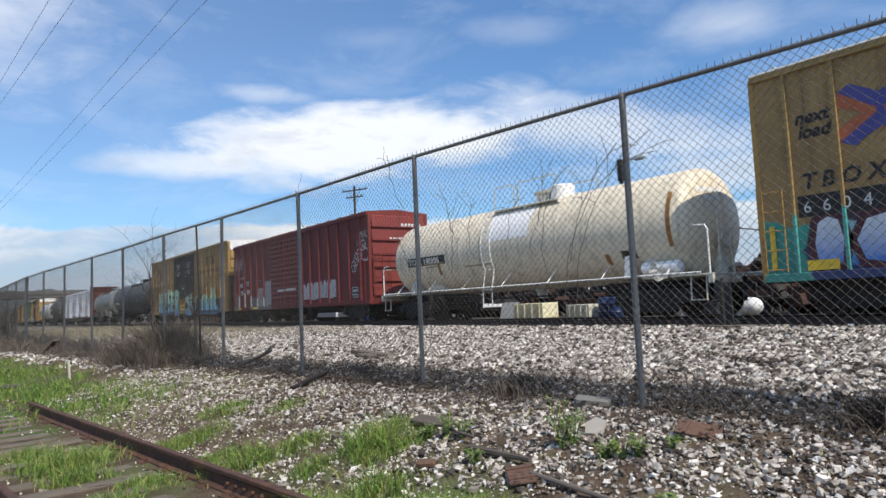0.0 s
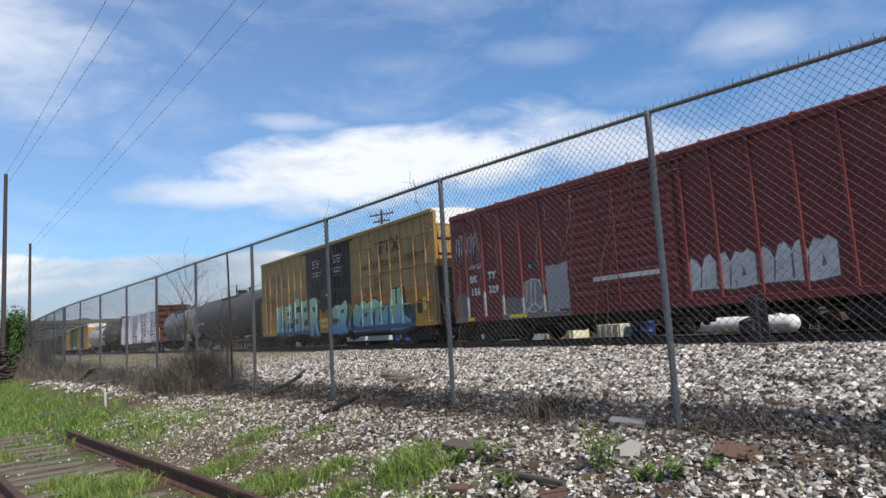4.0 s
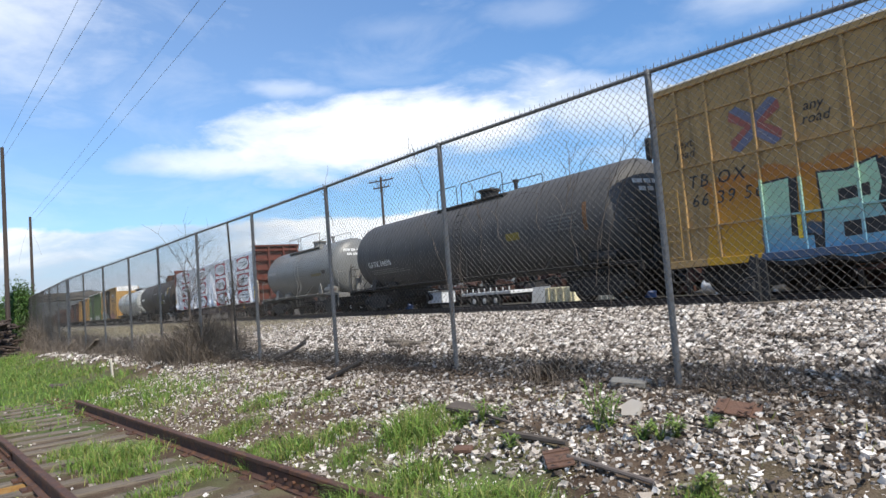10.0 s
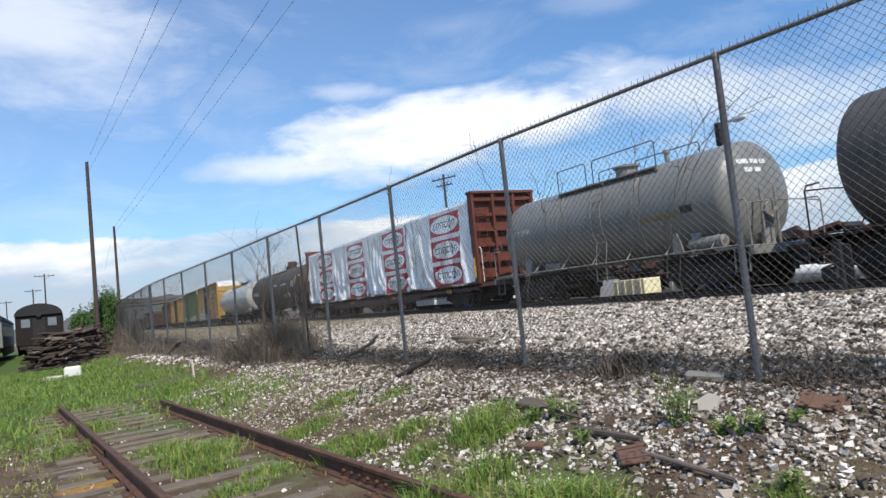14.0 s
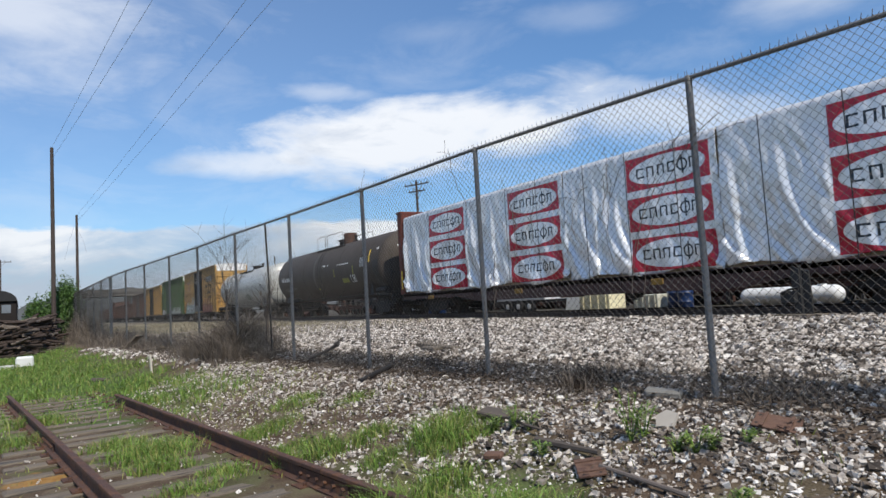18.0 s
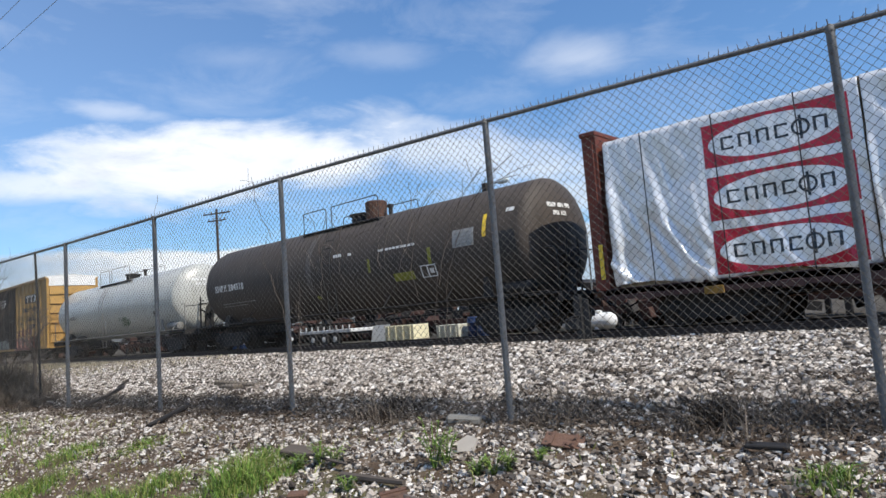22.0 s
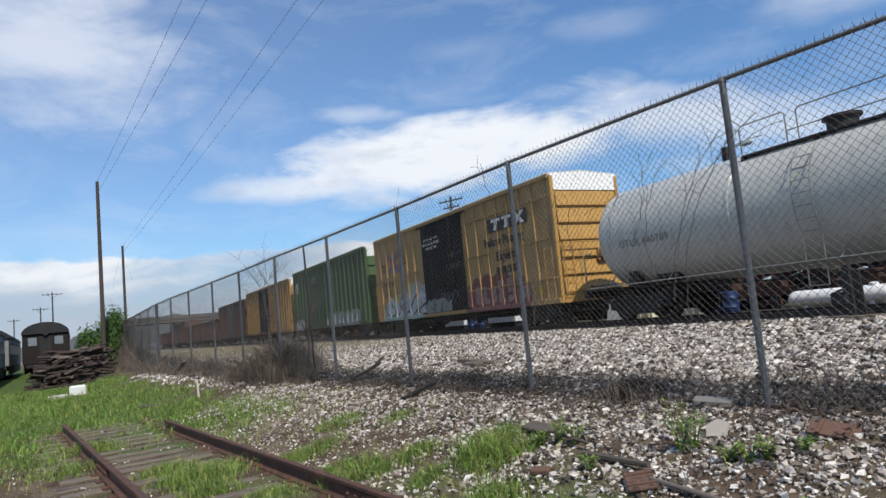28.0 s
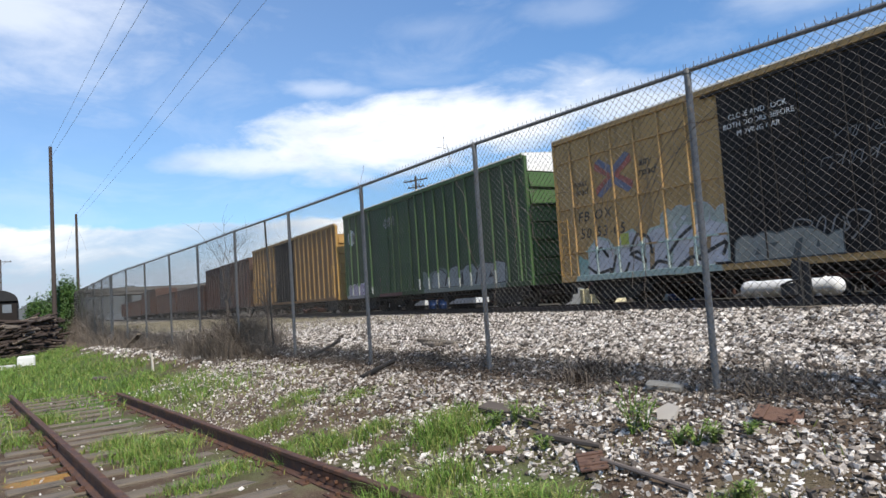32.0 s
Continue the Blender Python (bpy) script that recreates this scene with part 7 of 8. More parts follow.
# ---- the yard at the end of the old track ----
def coach(x0, x1, y, turn, body, label, z=0.1):
    L = (x1 - x0) / 2
    c = thing("passenger_coach", label, "railway coach", pose((x0 + x1) / 2, y, z, 0, 0, turn), group="old coaches")
    dark = mat("coach_window_glass", (0.02, 0.025, 0.03), 0.15)
    part("body", Mb().box(-L, L, -1.5, 1.5, 1.0, 3.2, 0.05), body, c)
    arc = [(1.55 * math.cos(q), 3.2 + 0.85 * math.sin(q)) for q in np.linspace(0, math.pi, 13)]
    part("roof", Mb().prism(arc, -L - 0.15, L + 0.15), mat("coach_roof", (0.03, 0.03, 0.031), 0.85, 0, 0.25, 2, spec=0.15), c, smooth=False)
    part("underframe", Mb().box(-L, L, -1.3, 1.3, 0.75, 1.0), DARK, c)
    # dark sheets added along the foot in place of the shade under the coach
    for s in (-1.42, 1.42):
        part("shade_sheet", Mb().box(-L + 0.4, L - 0.4, s - 0.03, s + 0.03, 0.3, 0.998), DARK, c)
    k = -L + 1.0
    while k < L - 0.8:
        for s in (-1, 1):
            w = part("window", Mb().box(k - 0.38, k + 0.38, s * 1.5 - 0.02, s * 1.5 + 0.02, 1.95, 2.75), dark, c)
            part("window_frame", Mb().box(k - 0.44, k + 0.44, s * 1.512 - 0.012, s * 1.512 + 0.012, 2.75, 2.82), body, w)
        k += 1.25
    for y in (-0.85, 0.0, 0.85):
        part("end_window", Mb().box(L - 0.01, L + 0.03, y - 0.28, y + 0.28, 2.35, 2.95), mat("pale_end_glass", (0.16, 0.18, 0.2), 0.3) if y else dark, c)
    part("end_door", Mb().box(L - 0.01, L + 0.05, -0.42, 0.42, 1.0, 3.0, 0.01), DARK, c)
    part("head_lamp", Mb().tube((L, 0, 3.25), (L + 0.25, 0, 3.25), 0.2, 14), DARK, c)
    for s in (-L + 2.5, L - 2.5):
        t = part("truck", M_BOLSTER, DARK, c, at=(s, 0, 0))
        for a in (-1, 1):
            part("side_frame", M_SIDE, DARK, t, at=(0, a * 1.02, 0))
            part("wheelset", M_WHEEL, WHEEL, t, at=(a * 0.89, 0, 0.455))


coach(-84, -58, -3.6, 1.5, mat("dark_brown_coach", (0.024, 0.02, 0.0185), 0.85, 0, 0.3, 2, spec=0.15), "dark old railway coach with an arched roof end")
coach(-60, -36, -6.9, 3.0, mat("silver_coach_paint", (0.2, 0.21, 0.2), 0.6, 0.1, 0.2, 2), "dull silver-grey old passenger coach parked in the yard")
coach(-88, -63, -8.2, 3.0, mat("silver_coach_paint", (0.2, 0.21, 0.2), 0.6, 0.1, 0.2, 2), "dull silver-grey old passenger coach parked in the yard")


def tie_pile():
    rng = random.Random(12)
    p = thing("tie_pile", "heap of rotten wooden railway ties", "timber pile", (-39.2, -0.9, 0.0))
    old = mat("rotten_tie_wood", (0.05, 0.035, 0.028), 0.95, 0, 0.4, 8, stretch=(6, 0.7, 6), bump=0.8)
    pale = mat("split_tie_wood", (0.17, 0.135, 0.105), 0.95, 0, 0.3, 8, stretch=(6, 0.7, 6), bump=0.8)
    grey = mat("grey_tie_wood", (0.105, 0.085, 0.072), 0.95, 0, 0.4, 8, stretch=(6, 0.7, 6), bump=0.8)
    me = [Mb().box(-w, w, -h, h, -0.045, 0.045, 0.014).mesh("tie", m) for m, w, h in ((old, 0.06, 1.25), (pale, 0.04, 0.85), (old, 0.075, 0.7), (grey, 0.05, 1.1))]
    for k in range(270):
        layer = k // 18
        z = 0.06 + layer * 0.115
        spread = 1.0 - layer * 0.045
        m = me[rng.choice((0, 0, 0, 1, 2, 2, 3))]
        part("tie", m, old, p, at=pose(rng.uniform(-1.0, 1.0) * spread, rng.uniform(-1.3, 1.1) * spread, z, rng.gauss(4, 9), rng.uniform(-30, 30), rng.uniform(-60, 40)))
    b = thing("white_block", "white plastic box lying in the grass", "box", (-28.8, -0.64, 0.0))
    part("body", Mb().box(-0.25, 0.25, -0.28, 0.28, -0.02, 0.39, 0.05), mat("white_plastic", (0.66, 0.66, 0.62), 0.5, 0, 0.08), b)
    part("slab", Mb().box(0.1, 0.75, -0.95, -0.32, -0.02, 0.13, 0.02), mat("pale_board", (0.45, 0.44, 0.4), 0.7), b)


tie_pile()

# ---- plants, stones and litter ----
RNG = np.random.default_rng(7)


def ridge(x, y):
    """A slow random field over the ground, about -1 to 1."""
    return np.sin(1.7 * x + 2.1 * np.sin(0.9 * y)) * np.sin(1.3 * y + 1.2 * np.sin(0.8 * x) + 0.7) * 0.6 + 0.5 * np.sin(4.1 * x + 1.3 * y) * np.sin(3.3 * y - 0.7 * x)


def stones(name, xs, ys, size, material, label):
    """Crushed stones, each a broken lump, half sunk in the ground."""
    n = len(xs)
    block = np.array([(x, y, z) for x in (-1, 1) for y in (-1, 1) for z in (-1, 1)]) * 0.62
    tri = np.array([(0, 1, 3), (0, 3, 2), (4, 6, 7), (4, 7, 5), (0, 4, 5), (0, 5, 1), (2, 3, 7), (2, 7, 6), (0, 2, 6), (0, 6, 4), (1, 5, 7), (1, 7, 3)])
    v = block[None] * RNG.uniform(0.45, 1.35, (n, 8, 1)) + RNG.uniform(-0.22, 0.22, (n, 8, 3))
    v = v * np.stack([RNG.uniform(0.8, 1.35, n), RNG.uniform(0.6, 1.0, n), RNG.uniform(0.5, 0.95, n)], -1)[:, None]
    a, b = RNG.uniform(0, 2 * math.pi, n), RNG.uniform(-1.1, 1.1, n)
    ca, sa, cb, sb = np.cos(a), np.sin(a), np.cos(b), np.sin(b)
    x, y, z = v[..., 0], v[..., 1] * cb[:, None] - v[..., 2] * sb[:, None], v[..., 1] * sb[:, None] + v[..., 2] * cb[:, None]
    v = np.stack([x * ca[:, None] - y * sa[:, None], x * sa[:, None] + y * ca[:, None], z], -1) * (size / 2)[:, None, None]
    v += np.stack([xs, ys, surface(xs, ys) + size * 0.2], -1)[:, None]
    idx = (tri[None] + 8 * np.arange(n)[:, None, None])
    ob = new(name, soup(name, v, 3, idx, material))
    return tagged(ob, label, "stones", kind="stuff")


def spread(x0, x1, y0, y1, per_m2):
    n = int((x1 - x0) * (y1 - y0) * per_m2)
    return RNG.uniform(x0, x1, n), RNG.uniform(y0, y1, n)


def stone_material():
    M = mat("crushed_stone", (0.3, 0.27, 0.235), 0.95, 0, 0.16, 30, bump=0.5, bump_scale=60, spec=0.15, spots=(0.13, 0.1, 0.078), spot_at=0.62, spot_scale=14,
            pieces=[(0.0, (0.035, 0.029, 0.025)), (0.22, (0.13, 0.108, 0.09)), (0.5, (0.36, 0.315, 0.27)), (0.76, (0.55, 0.5, 0.44)), (1.0, (0.74, 0.7, 0.65))])
    return M


def make_stones():
    M = stone_material()
    # the bank on the near side of the fence, thinning towards the old track
    xs, ys = spread(-15, 2.5, 0.8, 6.6, 1100)
    u = ys - (5.55 + 0.11 * xs)
    keep = (u > -2.7) & (u < 0.6) & (RNG.random(len(xs)) < np.clip((u + 2.65 + 0.55 * ridge(xs, ys) + 0.25 * ridge(xs * 2.7, ys * 2.7)) / 1.35, 0.12, 0.95) * np.clip(0.9 + 0.05 * (xs + 7.0), 0.8, 1.0))
    keep &= ~((ridge(xs * 1.3 + 4, ys * 1.3) > 0.5) & (u < -1.6))
    xs, ys = xs[keep], ys[keep]
    stones("bank_stones", xs, ys, RNG.gamma(4.5, 0.0085, len(xs)).clip(0.016, 0.085) * np.clip(0.78 + 0.035 * (xs + 7.5), 0.72, 0.95), M, "pale broken stones scattered on the bank")
    xs, ys = spread(-17, 3.5, 4.0, 9.6, 640)
    u = ys - (5.55 + 0.11 * xs)
    keep = u >= 0.6
    xs, ys = xs[keep], ys[keep]
    stones("ballast_stones", xs, ys, RNG.gamma(6.0, 0.0094, len(xs)).clip(0.024, 0.105), M, "pale crushed-stone ballast beyond the fence")
    xs, ys = spread(-30, 3.5, 9.6, 13.75, 270)
    x2, y2 = spread(-34, -17, 3.2, 9.6, 180)
    k2 = y2 - (5.55 + 0.11 * x2) > 0.4
    xs, ys = np.r_[xs, x2[k2]], np.r_[ys, y2[k2]]
    stones("shoulder_stones", xs, ys, RNG.gamma(7.0, 0.0098, len(xs)).clip(0.032, 0.12), M, "pale crushed-stone ballast along the main line")
    xs, ys = spread(-30, -15, 0.5, 4.5, 90)
    u = ys - (5.55 + 0.11 * xs)
    keep = (u > -1.1 + 0.4 * ridge(xs, ys)) & (u < 0.4)
    stones("verge_stones", xs[keep], ys[keep], RNG.gamma(7.0, 0.011, keep.sum()).clip(0.03, 0.12), M, "pale stones at the foot of the far fence")
    xs, ys = spread(-16, 2, -1.2, 3.2, 26)
    u = ys - (5.55 + 0.11 * xs)
    keep = u < -2.6
    stones("yard_pebbles", xs[keep], ys[keep], RNG.gamma(5.0, 0.006, keep.sum()).clip(0.012, 0.07), M, "small stones between the old ties")


make_stones()


def make_litter():
    """Grit on the dirt of the bank, and matted dead leaf and stem bits along the fence."""
    M = stone_material()
    xs, ys = spread(-15, 1.5, 1.6, 5.4, 1100)
    u = ys - (5.55 + 0.11 * xs)
    keep = (u > -2.9) & (u < -0.7) & (RNG.random(len(xs)) < np.clip(0.5 + 0.4 * ridge(xs * 2, ys * 2), 0.1, 0.8))
    stones("bank_grit", xs[keep], ys[keep], RNG.gamma(4.0, 0.0042, keep.sum()).clip(0.008, 0.035), M, "fine pale grit on the bare dirt of the bank")
    n = 26000
    xs = np.r_[RNG.uniform(-26, 2, n), RNG.uniform(-9, 2, 3000)]
    off = np.r_[RNG.normal(0.1, 0.3, n), RNG.normal(-0.9, 0.5, 3000)]
    ys = 5.55 + 0.11 * xs + off
    keep = RNG.random(len(xs)) < np.clip(0.75 + 0.5 * ridge(xs * 1.4, ys * 1.4), 0.15, 1)
    xs, ys = xs[keep], ys[keep]
    # a slanting line of the same dark bits across the ballast
    rx = RNG.uniform(-6.4, 1.0, 4200)
    dark_line = RNG.random(4200) < np.clip(0.5 + 0.7 * ridge(rx * 2.5, rx), 0.1, 1) * np.clip((rx + 6.6) / 3, 0.1, 1)
    xs, ys = np.r_[xs, rx[dark_line]], np.r_[ys, (6.85 - 0.278 * (rx + 1.4) + RNG.normal(0, 0.07, 4200))[dark_line]]
    k = len(xs)
    a = RNG.uniform(0, 2 * math.pi, k)
    d = np.stack([np.cos(a), np.sin(a), RNG.uniform(-0.4, 0.5, k)], -1) * RNG.uniform(0.015, 0.07, k)[:, None]
    e = np.stack([-np.sin(a), np.cos(a), RNG.uniform(-0.5, 0.5, k)], -1) * RNG.uniform(0.004, 0.012, k)[:, None]
    p = np.stack([xs, ys, surface(xs, ys) + RNG.uniform(0.015, 0.075, k)], -1)
    v = np.stack([p - d, p + e, p + d, p - e], 1)
    m = mat("dead_leaf_litter", (0.075, 0.056, 0.042), 0.95, 0, 0.3, 6, island=1.0, spec=0.1)
    tagged(new("leaf_litter", soup("leaf_litter", v, 4, np.arange(4 * k), m)), "matted dead leaves and stems under the fence", "litter", kind="stuff")


make_litter()


def blades(name, xs, ys, height, material, label, lean=0.5, width=0.005, zs=None, droop=0.5):
    """Grass blades or dry stems, each bent over to one side."""
    n = len(xs)
    zs = surface(xs, ys) if zs is None else zs
    base = np.stack([xs, ys, zs - 0.01], -1)
    a, side = RNG.uniform(0, 2 * math.pi, n), RNG.uniform(0, 2 * math.pi, n)
    bend = height * lean * RNG.uniform(0.1, 1.2, n)
    way = np.stack([np.cos(a), np.sin(a), 0 * a], -1)
    sd = np.stack([np.cos(side), np.sin(side), 0 * a], -1) * (width * RNG.uniform(0.6, 1.5, n))[:, None]
    up = np.array([0, 0, 1.0])
    p1 = base + way * (bend * 0.25)[:, None] + up * (height * 0.55)[:, None]
    p2 = base + way * bend[:, None] + up * (height * (1 - droop * 0.25 * np.minimum(1, bend / height)))[:, None]
    v = np.stack([base - sd, base + sd, p1 - sd * 0.75, p1 + sd * 0.75, p2], 1)
    tri = np.array([(0, 1, 3), (0, 3, 2), (2, 3, 4)])
    idx = tri[None] + 5 * np.arange(n)[:, None, None]
    return tagged(new(name, soup(name, v, 3, idx, material)), label, "grass", kind="stuff")


GRASS = mat("grass_green", (0.118, 0.198, 0.034), 0.6, 0, 0.2, 3, island=0.9, spec=0.3)
PALE_GRASS = mat("grass_yellow_green", (0.225, 0.24, 0.072), 0.65, 0, 0.2, 3, island=0.8, spec=0.3)
STRAW = mat("dry_stems", (0.14, 0.116, 0.0935), 0.85, 0, 0.25, 4, island=0.9, spec=0.2)


def tuft(x, y, r, n, h):
    q, d = RNG.uniform(0, 2 * math.pi, n), r * np.sqrt(RNG.random(n)) * RNG.uniform(0.5, 1.2, n)
    xs, ys = x + d * np.cos(q), y + d * np.sin(q)
    return xs, ys, h * RNG.uniform(0.4, 1.15, n) * (1.15 - 0.6 * d / (r * 1.2))


def make_grass():
    big = [(-5.56, 3.19, 0.34, 0.34), (-5.35, 3.1, 0.25, 0.3), (-6.66, 2.45, 0.3, 0.24), (-6.46, 2.87, 0.28, 0.2), (-4.7, 2.71, 0.28, 0.26), (-3.96, 2.55, 0.3, 0.28), (-3.45, 2.75, 0.3, 0.26), (-3.67, 2.6, 0.35, 0.3),
           (-5.73, 3.6, 0.2, 0.2), (-8.34, 0.9, 0.42, 0.26), (-8.47, 1.2, 0.4, 0.24), (-9.17, 0.75, 0.4, 0.24), (-7.6, 1.0, 0.35, 0.22), (-6.81, 1.5, 0.3, 0.16), (-6.5, 2.0, 0.14, 0.24), (-6.41, 1.08, 0.3, 0.16),
           (-8.27, 2.41, 0.35, 0.16), (-8.27, 2.1, 0.25, 0.16), (-9.02, 2.97, 0.4, 0.14), (-8.07, 3.4, 0.3, 0.12), (-5.26, 3.46, 0.2, 0.18), (-4.39, 2.15, 0.35, 0.32), (-4.8, 2.2, 0.2, 0.24), (-12.39, -0.09, 0.5, 0.25),
           (-10.49, -0.34, 0.5, 0.22), (-5.73, 2.64, 0.22, 0.16), (-2.58, 3.45, 0.14, 0.14), (-1.11, 4.42, 0.2, 0.16), (-7.2, 2.3, 0.3, 0.12)]
    for m, name, share in ((GRASS, "grass_tufts", 1.0), (PALE_GRASS, "pale_grass_tufts", 0.45)):
        X, Y, Hh = [], [], []
        for x, y, r, h in big:
            a, b, c = tuft(x, y, r * 1.1, int(900 * r * share), h)
            X.append(a), Y.append(b), Hh.append(c)
        blades(name, np.concatenate(X), np.concatenate(Y), np.concatenate(Hh), m, "tufts of fresh green grass among the stones", width=0.0045, lean=1.25, droop=1.2)
    # the meadow past the end of the old rails
    xs, ys = spread(-36, -10, -7.5, 3.5, 430)
    u = ys - (5.55 + 0.11 * np.clip(xs, -30, 8))
    want = np.clip((-xs - 9.5) / 4, 0, 1) * np.clip((-u - 1.0 + 0.5 * ridge(xs * 0.6, ys * 0.6)) / 1.0, 0, 1) * np.clip(0.7 + 0.8 * ridge(xs * 0.7 + 3, ys * 0.7), 0.1, 1) * np.clip(0.85 + 0.8 * ridge(xs * 2.4, ys * 2.4 + 1), 0.3, 1) * np.where(np.abs(ys - 1.885 - 0.111 * xs) < 0.95, np.clip((-xs - 14.5), 0.12, 1), 1)
    keep = RNG.random(len(xs)) < want
    xs, ys = xs[keep], ys[keep]
    h = RNG.uniform(0.05, 0.22, len(xs)) * np.clip(0.75 + 1.1 * ridge(xs * 1.6, ys * 1.6), 0.22, 1.9)
    blades("meadow_grass", xs, ys, h, GRASS, "tall bright green grass past the end of the track", width=0.008, lean=1.2)
    k = RNG.random(len(xs)) < 0.35
    blades("pale_meadow_grass", xs[k] + 0.04, ys[k], h[k] * 0.9, PALE_GRASS, "tall yellow-green grass past the end of the track", width=0.008, lean=1.2)
    # short turf left of and between the rails
    xs, ys = spread(-16, 0, -5, 3.0, 330)
    c = 1.885 + 0.111 * xs
    d = np.abs(ys - c)
    want = np.where(d < 0.72, np.clip(1.3 * ridge(xs * 0.9, ys * 0.9) - 0.35, 0, 1) * 0.8, np.where(d < 1.4, 0.1 + 0.3 * np.clip(ridge(xs, ys), 0, 1), np.clip(0.45 + 0.6 * ridge(xs * 0.7, ys * 0.7), 0.03, 1)))
    want = np.where(ys > c + 0.9, np.clip(0.5 * ridge(xs * 0.8 + 2, ys * 0.8) + 0.12, 0.03, 0.6), want)
    keep = (RNG.random(len(xs)) < want) & (np.abs(d - 0.7525) > 0.08)
    xs, ys = xs[keep], ys[keep]
    blades("short_turf", xs, ys, RNG.uniform(0.02, 0.085, len(xs)) * np.clip(1 + 0.7 * ridge(xs * 2.2, ys * 2.2), 0.5, 1.9), PALE_GRASS, "short patchy turf between the old ties", width=0.005, lean=1.3, droop=1.0)
    # sparse sprigs over the bank
    xs, ys = spread(-14, 1, 1.5, 5.6, 110)
    u = ys - (5.55 + 0.11 * xs)
    keep = (u > -2.8) & (u < -0.5) & (RNG.random(len(xs)) < np.clip(0.7 * ridge(xs * 1.2 + 1, ys * 1.2) + 0.1 + 0.05 * (-xs - 4), 0.02, 1))
    blades("bank_sprigs", xs[keep], ys[keep], RNG.uniform(0.04, 0.14, keep.sum()), PALE_GRASS, "sparse sprigs of grass between stones", width=0.005, lean=1.2)


make_grass()


def make_dry_weeds():
    # dead stems caught along the foot of the fence
    n = 17000
    xs = RNG.uniform(-27, 1.5, n)
    thick = np.clip(0.5 + 0.9 * ridge(xs * 0.9, xs * 0.4), 0.05, 1.3) + 1.2 * np.exp(-((xs + 5.6) / 0.6) ** 2) + 1.3 * np.exp(-((xs + 2.0) / 0.7) ** 2) + 0.8 * np.exp(-((xs + 9.5) / 1.3) ** 2)
    keep = RNG.random(n) < thick / 1.8
    xs = xs[keep]
    ys = 5.55 + 0.11 * xs + RNG.normal(0.0, 0.24, len(xs)) + 0.08
    blades("dry_weeds", xs, ys, RNG.uniform(0.04, 0.26, len(xs)) * np.clip(thick[keep], 0.4, 1.3), STRAW, "dead brown stems along the fence foot", lean=1.8, width=0.0036)
    # the dead shrub
    n = 17000
    q = RNG.normal(0, 1, n)
    xs = -16.4 + 1.3 * q.clip(-2.2, 2.2) + 0.25 * np.sin(9 * q)
    ys = 5.55 + 0.11 * xs + RNG.normal(0.05, 0.33, n)
    h = RNG.uniform(0.12, 1.35, n) * np.exp(-((xs + 16.6) / 2.1) ** 2) * np.clip(0.6 + 0.7 * ridge(xs * 2, ys * 2), 0.12, 1.2)
    blades("dead_shrub", xs, ys, h, STRAW, "tangled dead brown shrub grown through the fence", lean=1.5, width=0.0042)
    # thinner dead growth along the far fence
    n = 30000
    xs = RNG.uniform(-62, -17, n)
    ys = np.where(xs > -29.8, 5.55 + 0.11 * xs, 2.272 + 0.047 * (xs + 29.8)) + RNG.normal(0.15, 0.35, n)
    h = RNG.uniform(0.08, 1.0, n) * np.clip(0.6 + 0.8 * ridge(xs * 1.1, xs * 0.7), 0.12, 1.3) * np.clip(0.75 + (-xs - 26) / 30, 0.6, 1.5)
    blades("dead_brush", xs, ys, h, STRAW, "dead brown brush along the foot of the far fence", lean=1.1, width=0.0055)
    # taller dead growth on the wire of the farthest stretch
    n = 9000
    xs = -36 - 27 * RNG.random(n) ** 0.8
    ys = 2.272 + 0.047 * (xs + 29.8) + RNG.normal(0.1, 0.2, n)
    h = RNG.uniform(0.3, 2.3, n) * np.clip(0.7 + 0.6 * ridge(xs * 0.8, xs * 0.5), 0.3, 1.1)
    blades("dead_climbers", xs, ys, h, STRAW, "dead grey-brown climbers on the farthest fence", lean=0.5, width=0.006)
    # dry grass on the strip between the far fence and the main line
    xs, ys = RNG.uniform(-75, -21, 12000), RNG.uniform(0.5, 12.4, 12000)
    keep = ys > np.where(xs > -29.8, 5.55 + 0.11 * xs, 2.272 + 0.047 * (xs + 29.8)) + 0.4
    xs, ys = xs[keep], ys[keep]
    blades("dry_verge_grass", xs, ys, RNG.uniform(0.05, 0.24, len(xs)), mat("pale_dry_grass", (0.32, 0.28, 0.185), 0.8, 0, 0.2, 4, island=0.7, spec=0.1), "pale dry grass on the strip past the far fence", lean=1.3, width=0.012)


make_dry_weeds()


def make_dry_clump(x, y, r, n, h):
    xs, ys, hs = tuft(x, y, r, n, h)
    blades("dry_clump", xs, ys, hs, mat("dark_dead_stems", (0.05, 0.038, 0.03), 0.9, 0, 0.2, 4, island=0.8, spec=0.1), "dark clump of dead stems at the fence foot", lean=1.4, width=0.004)


make_dry_clump(-2.15, 5.42, 0.19, 520, 0.24), make_dry_clump(-5.6, 5.0, 0.3, 500, 0.18)


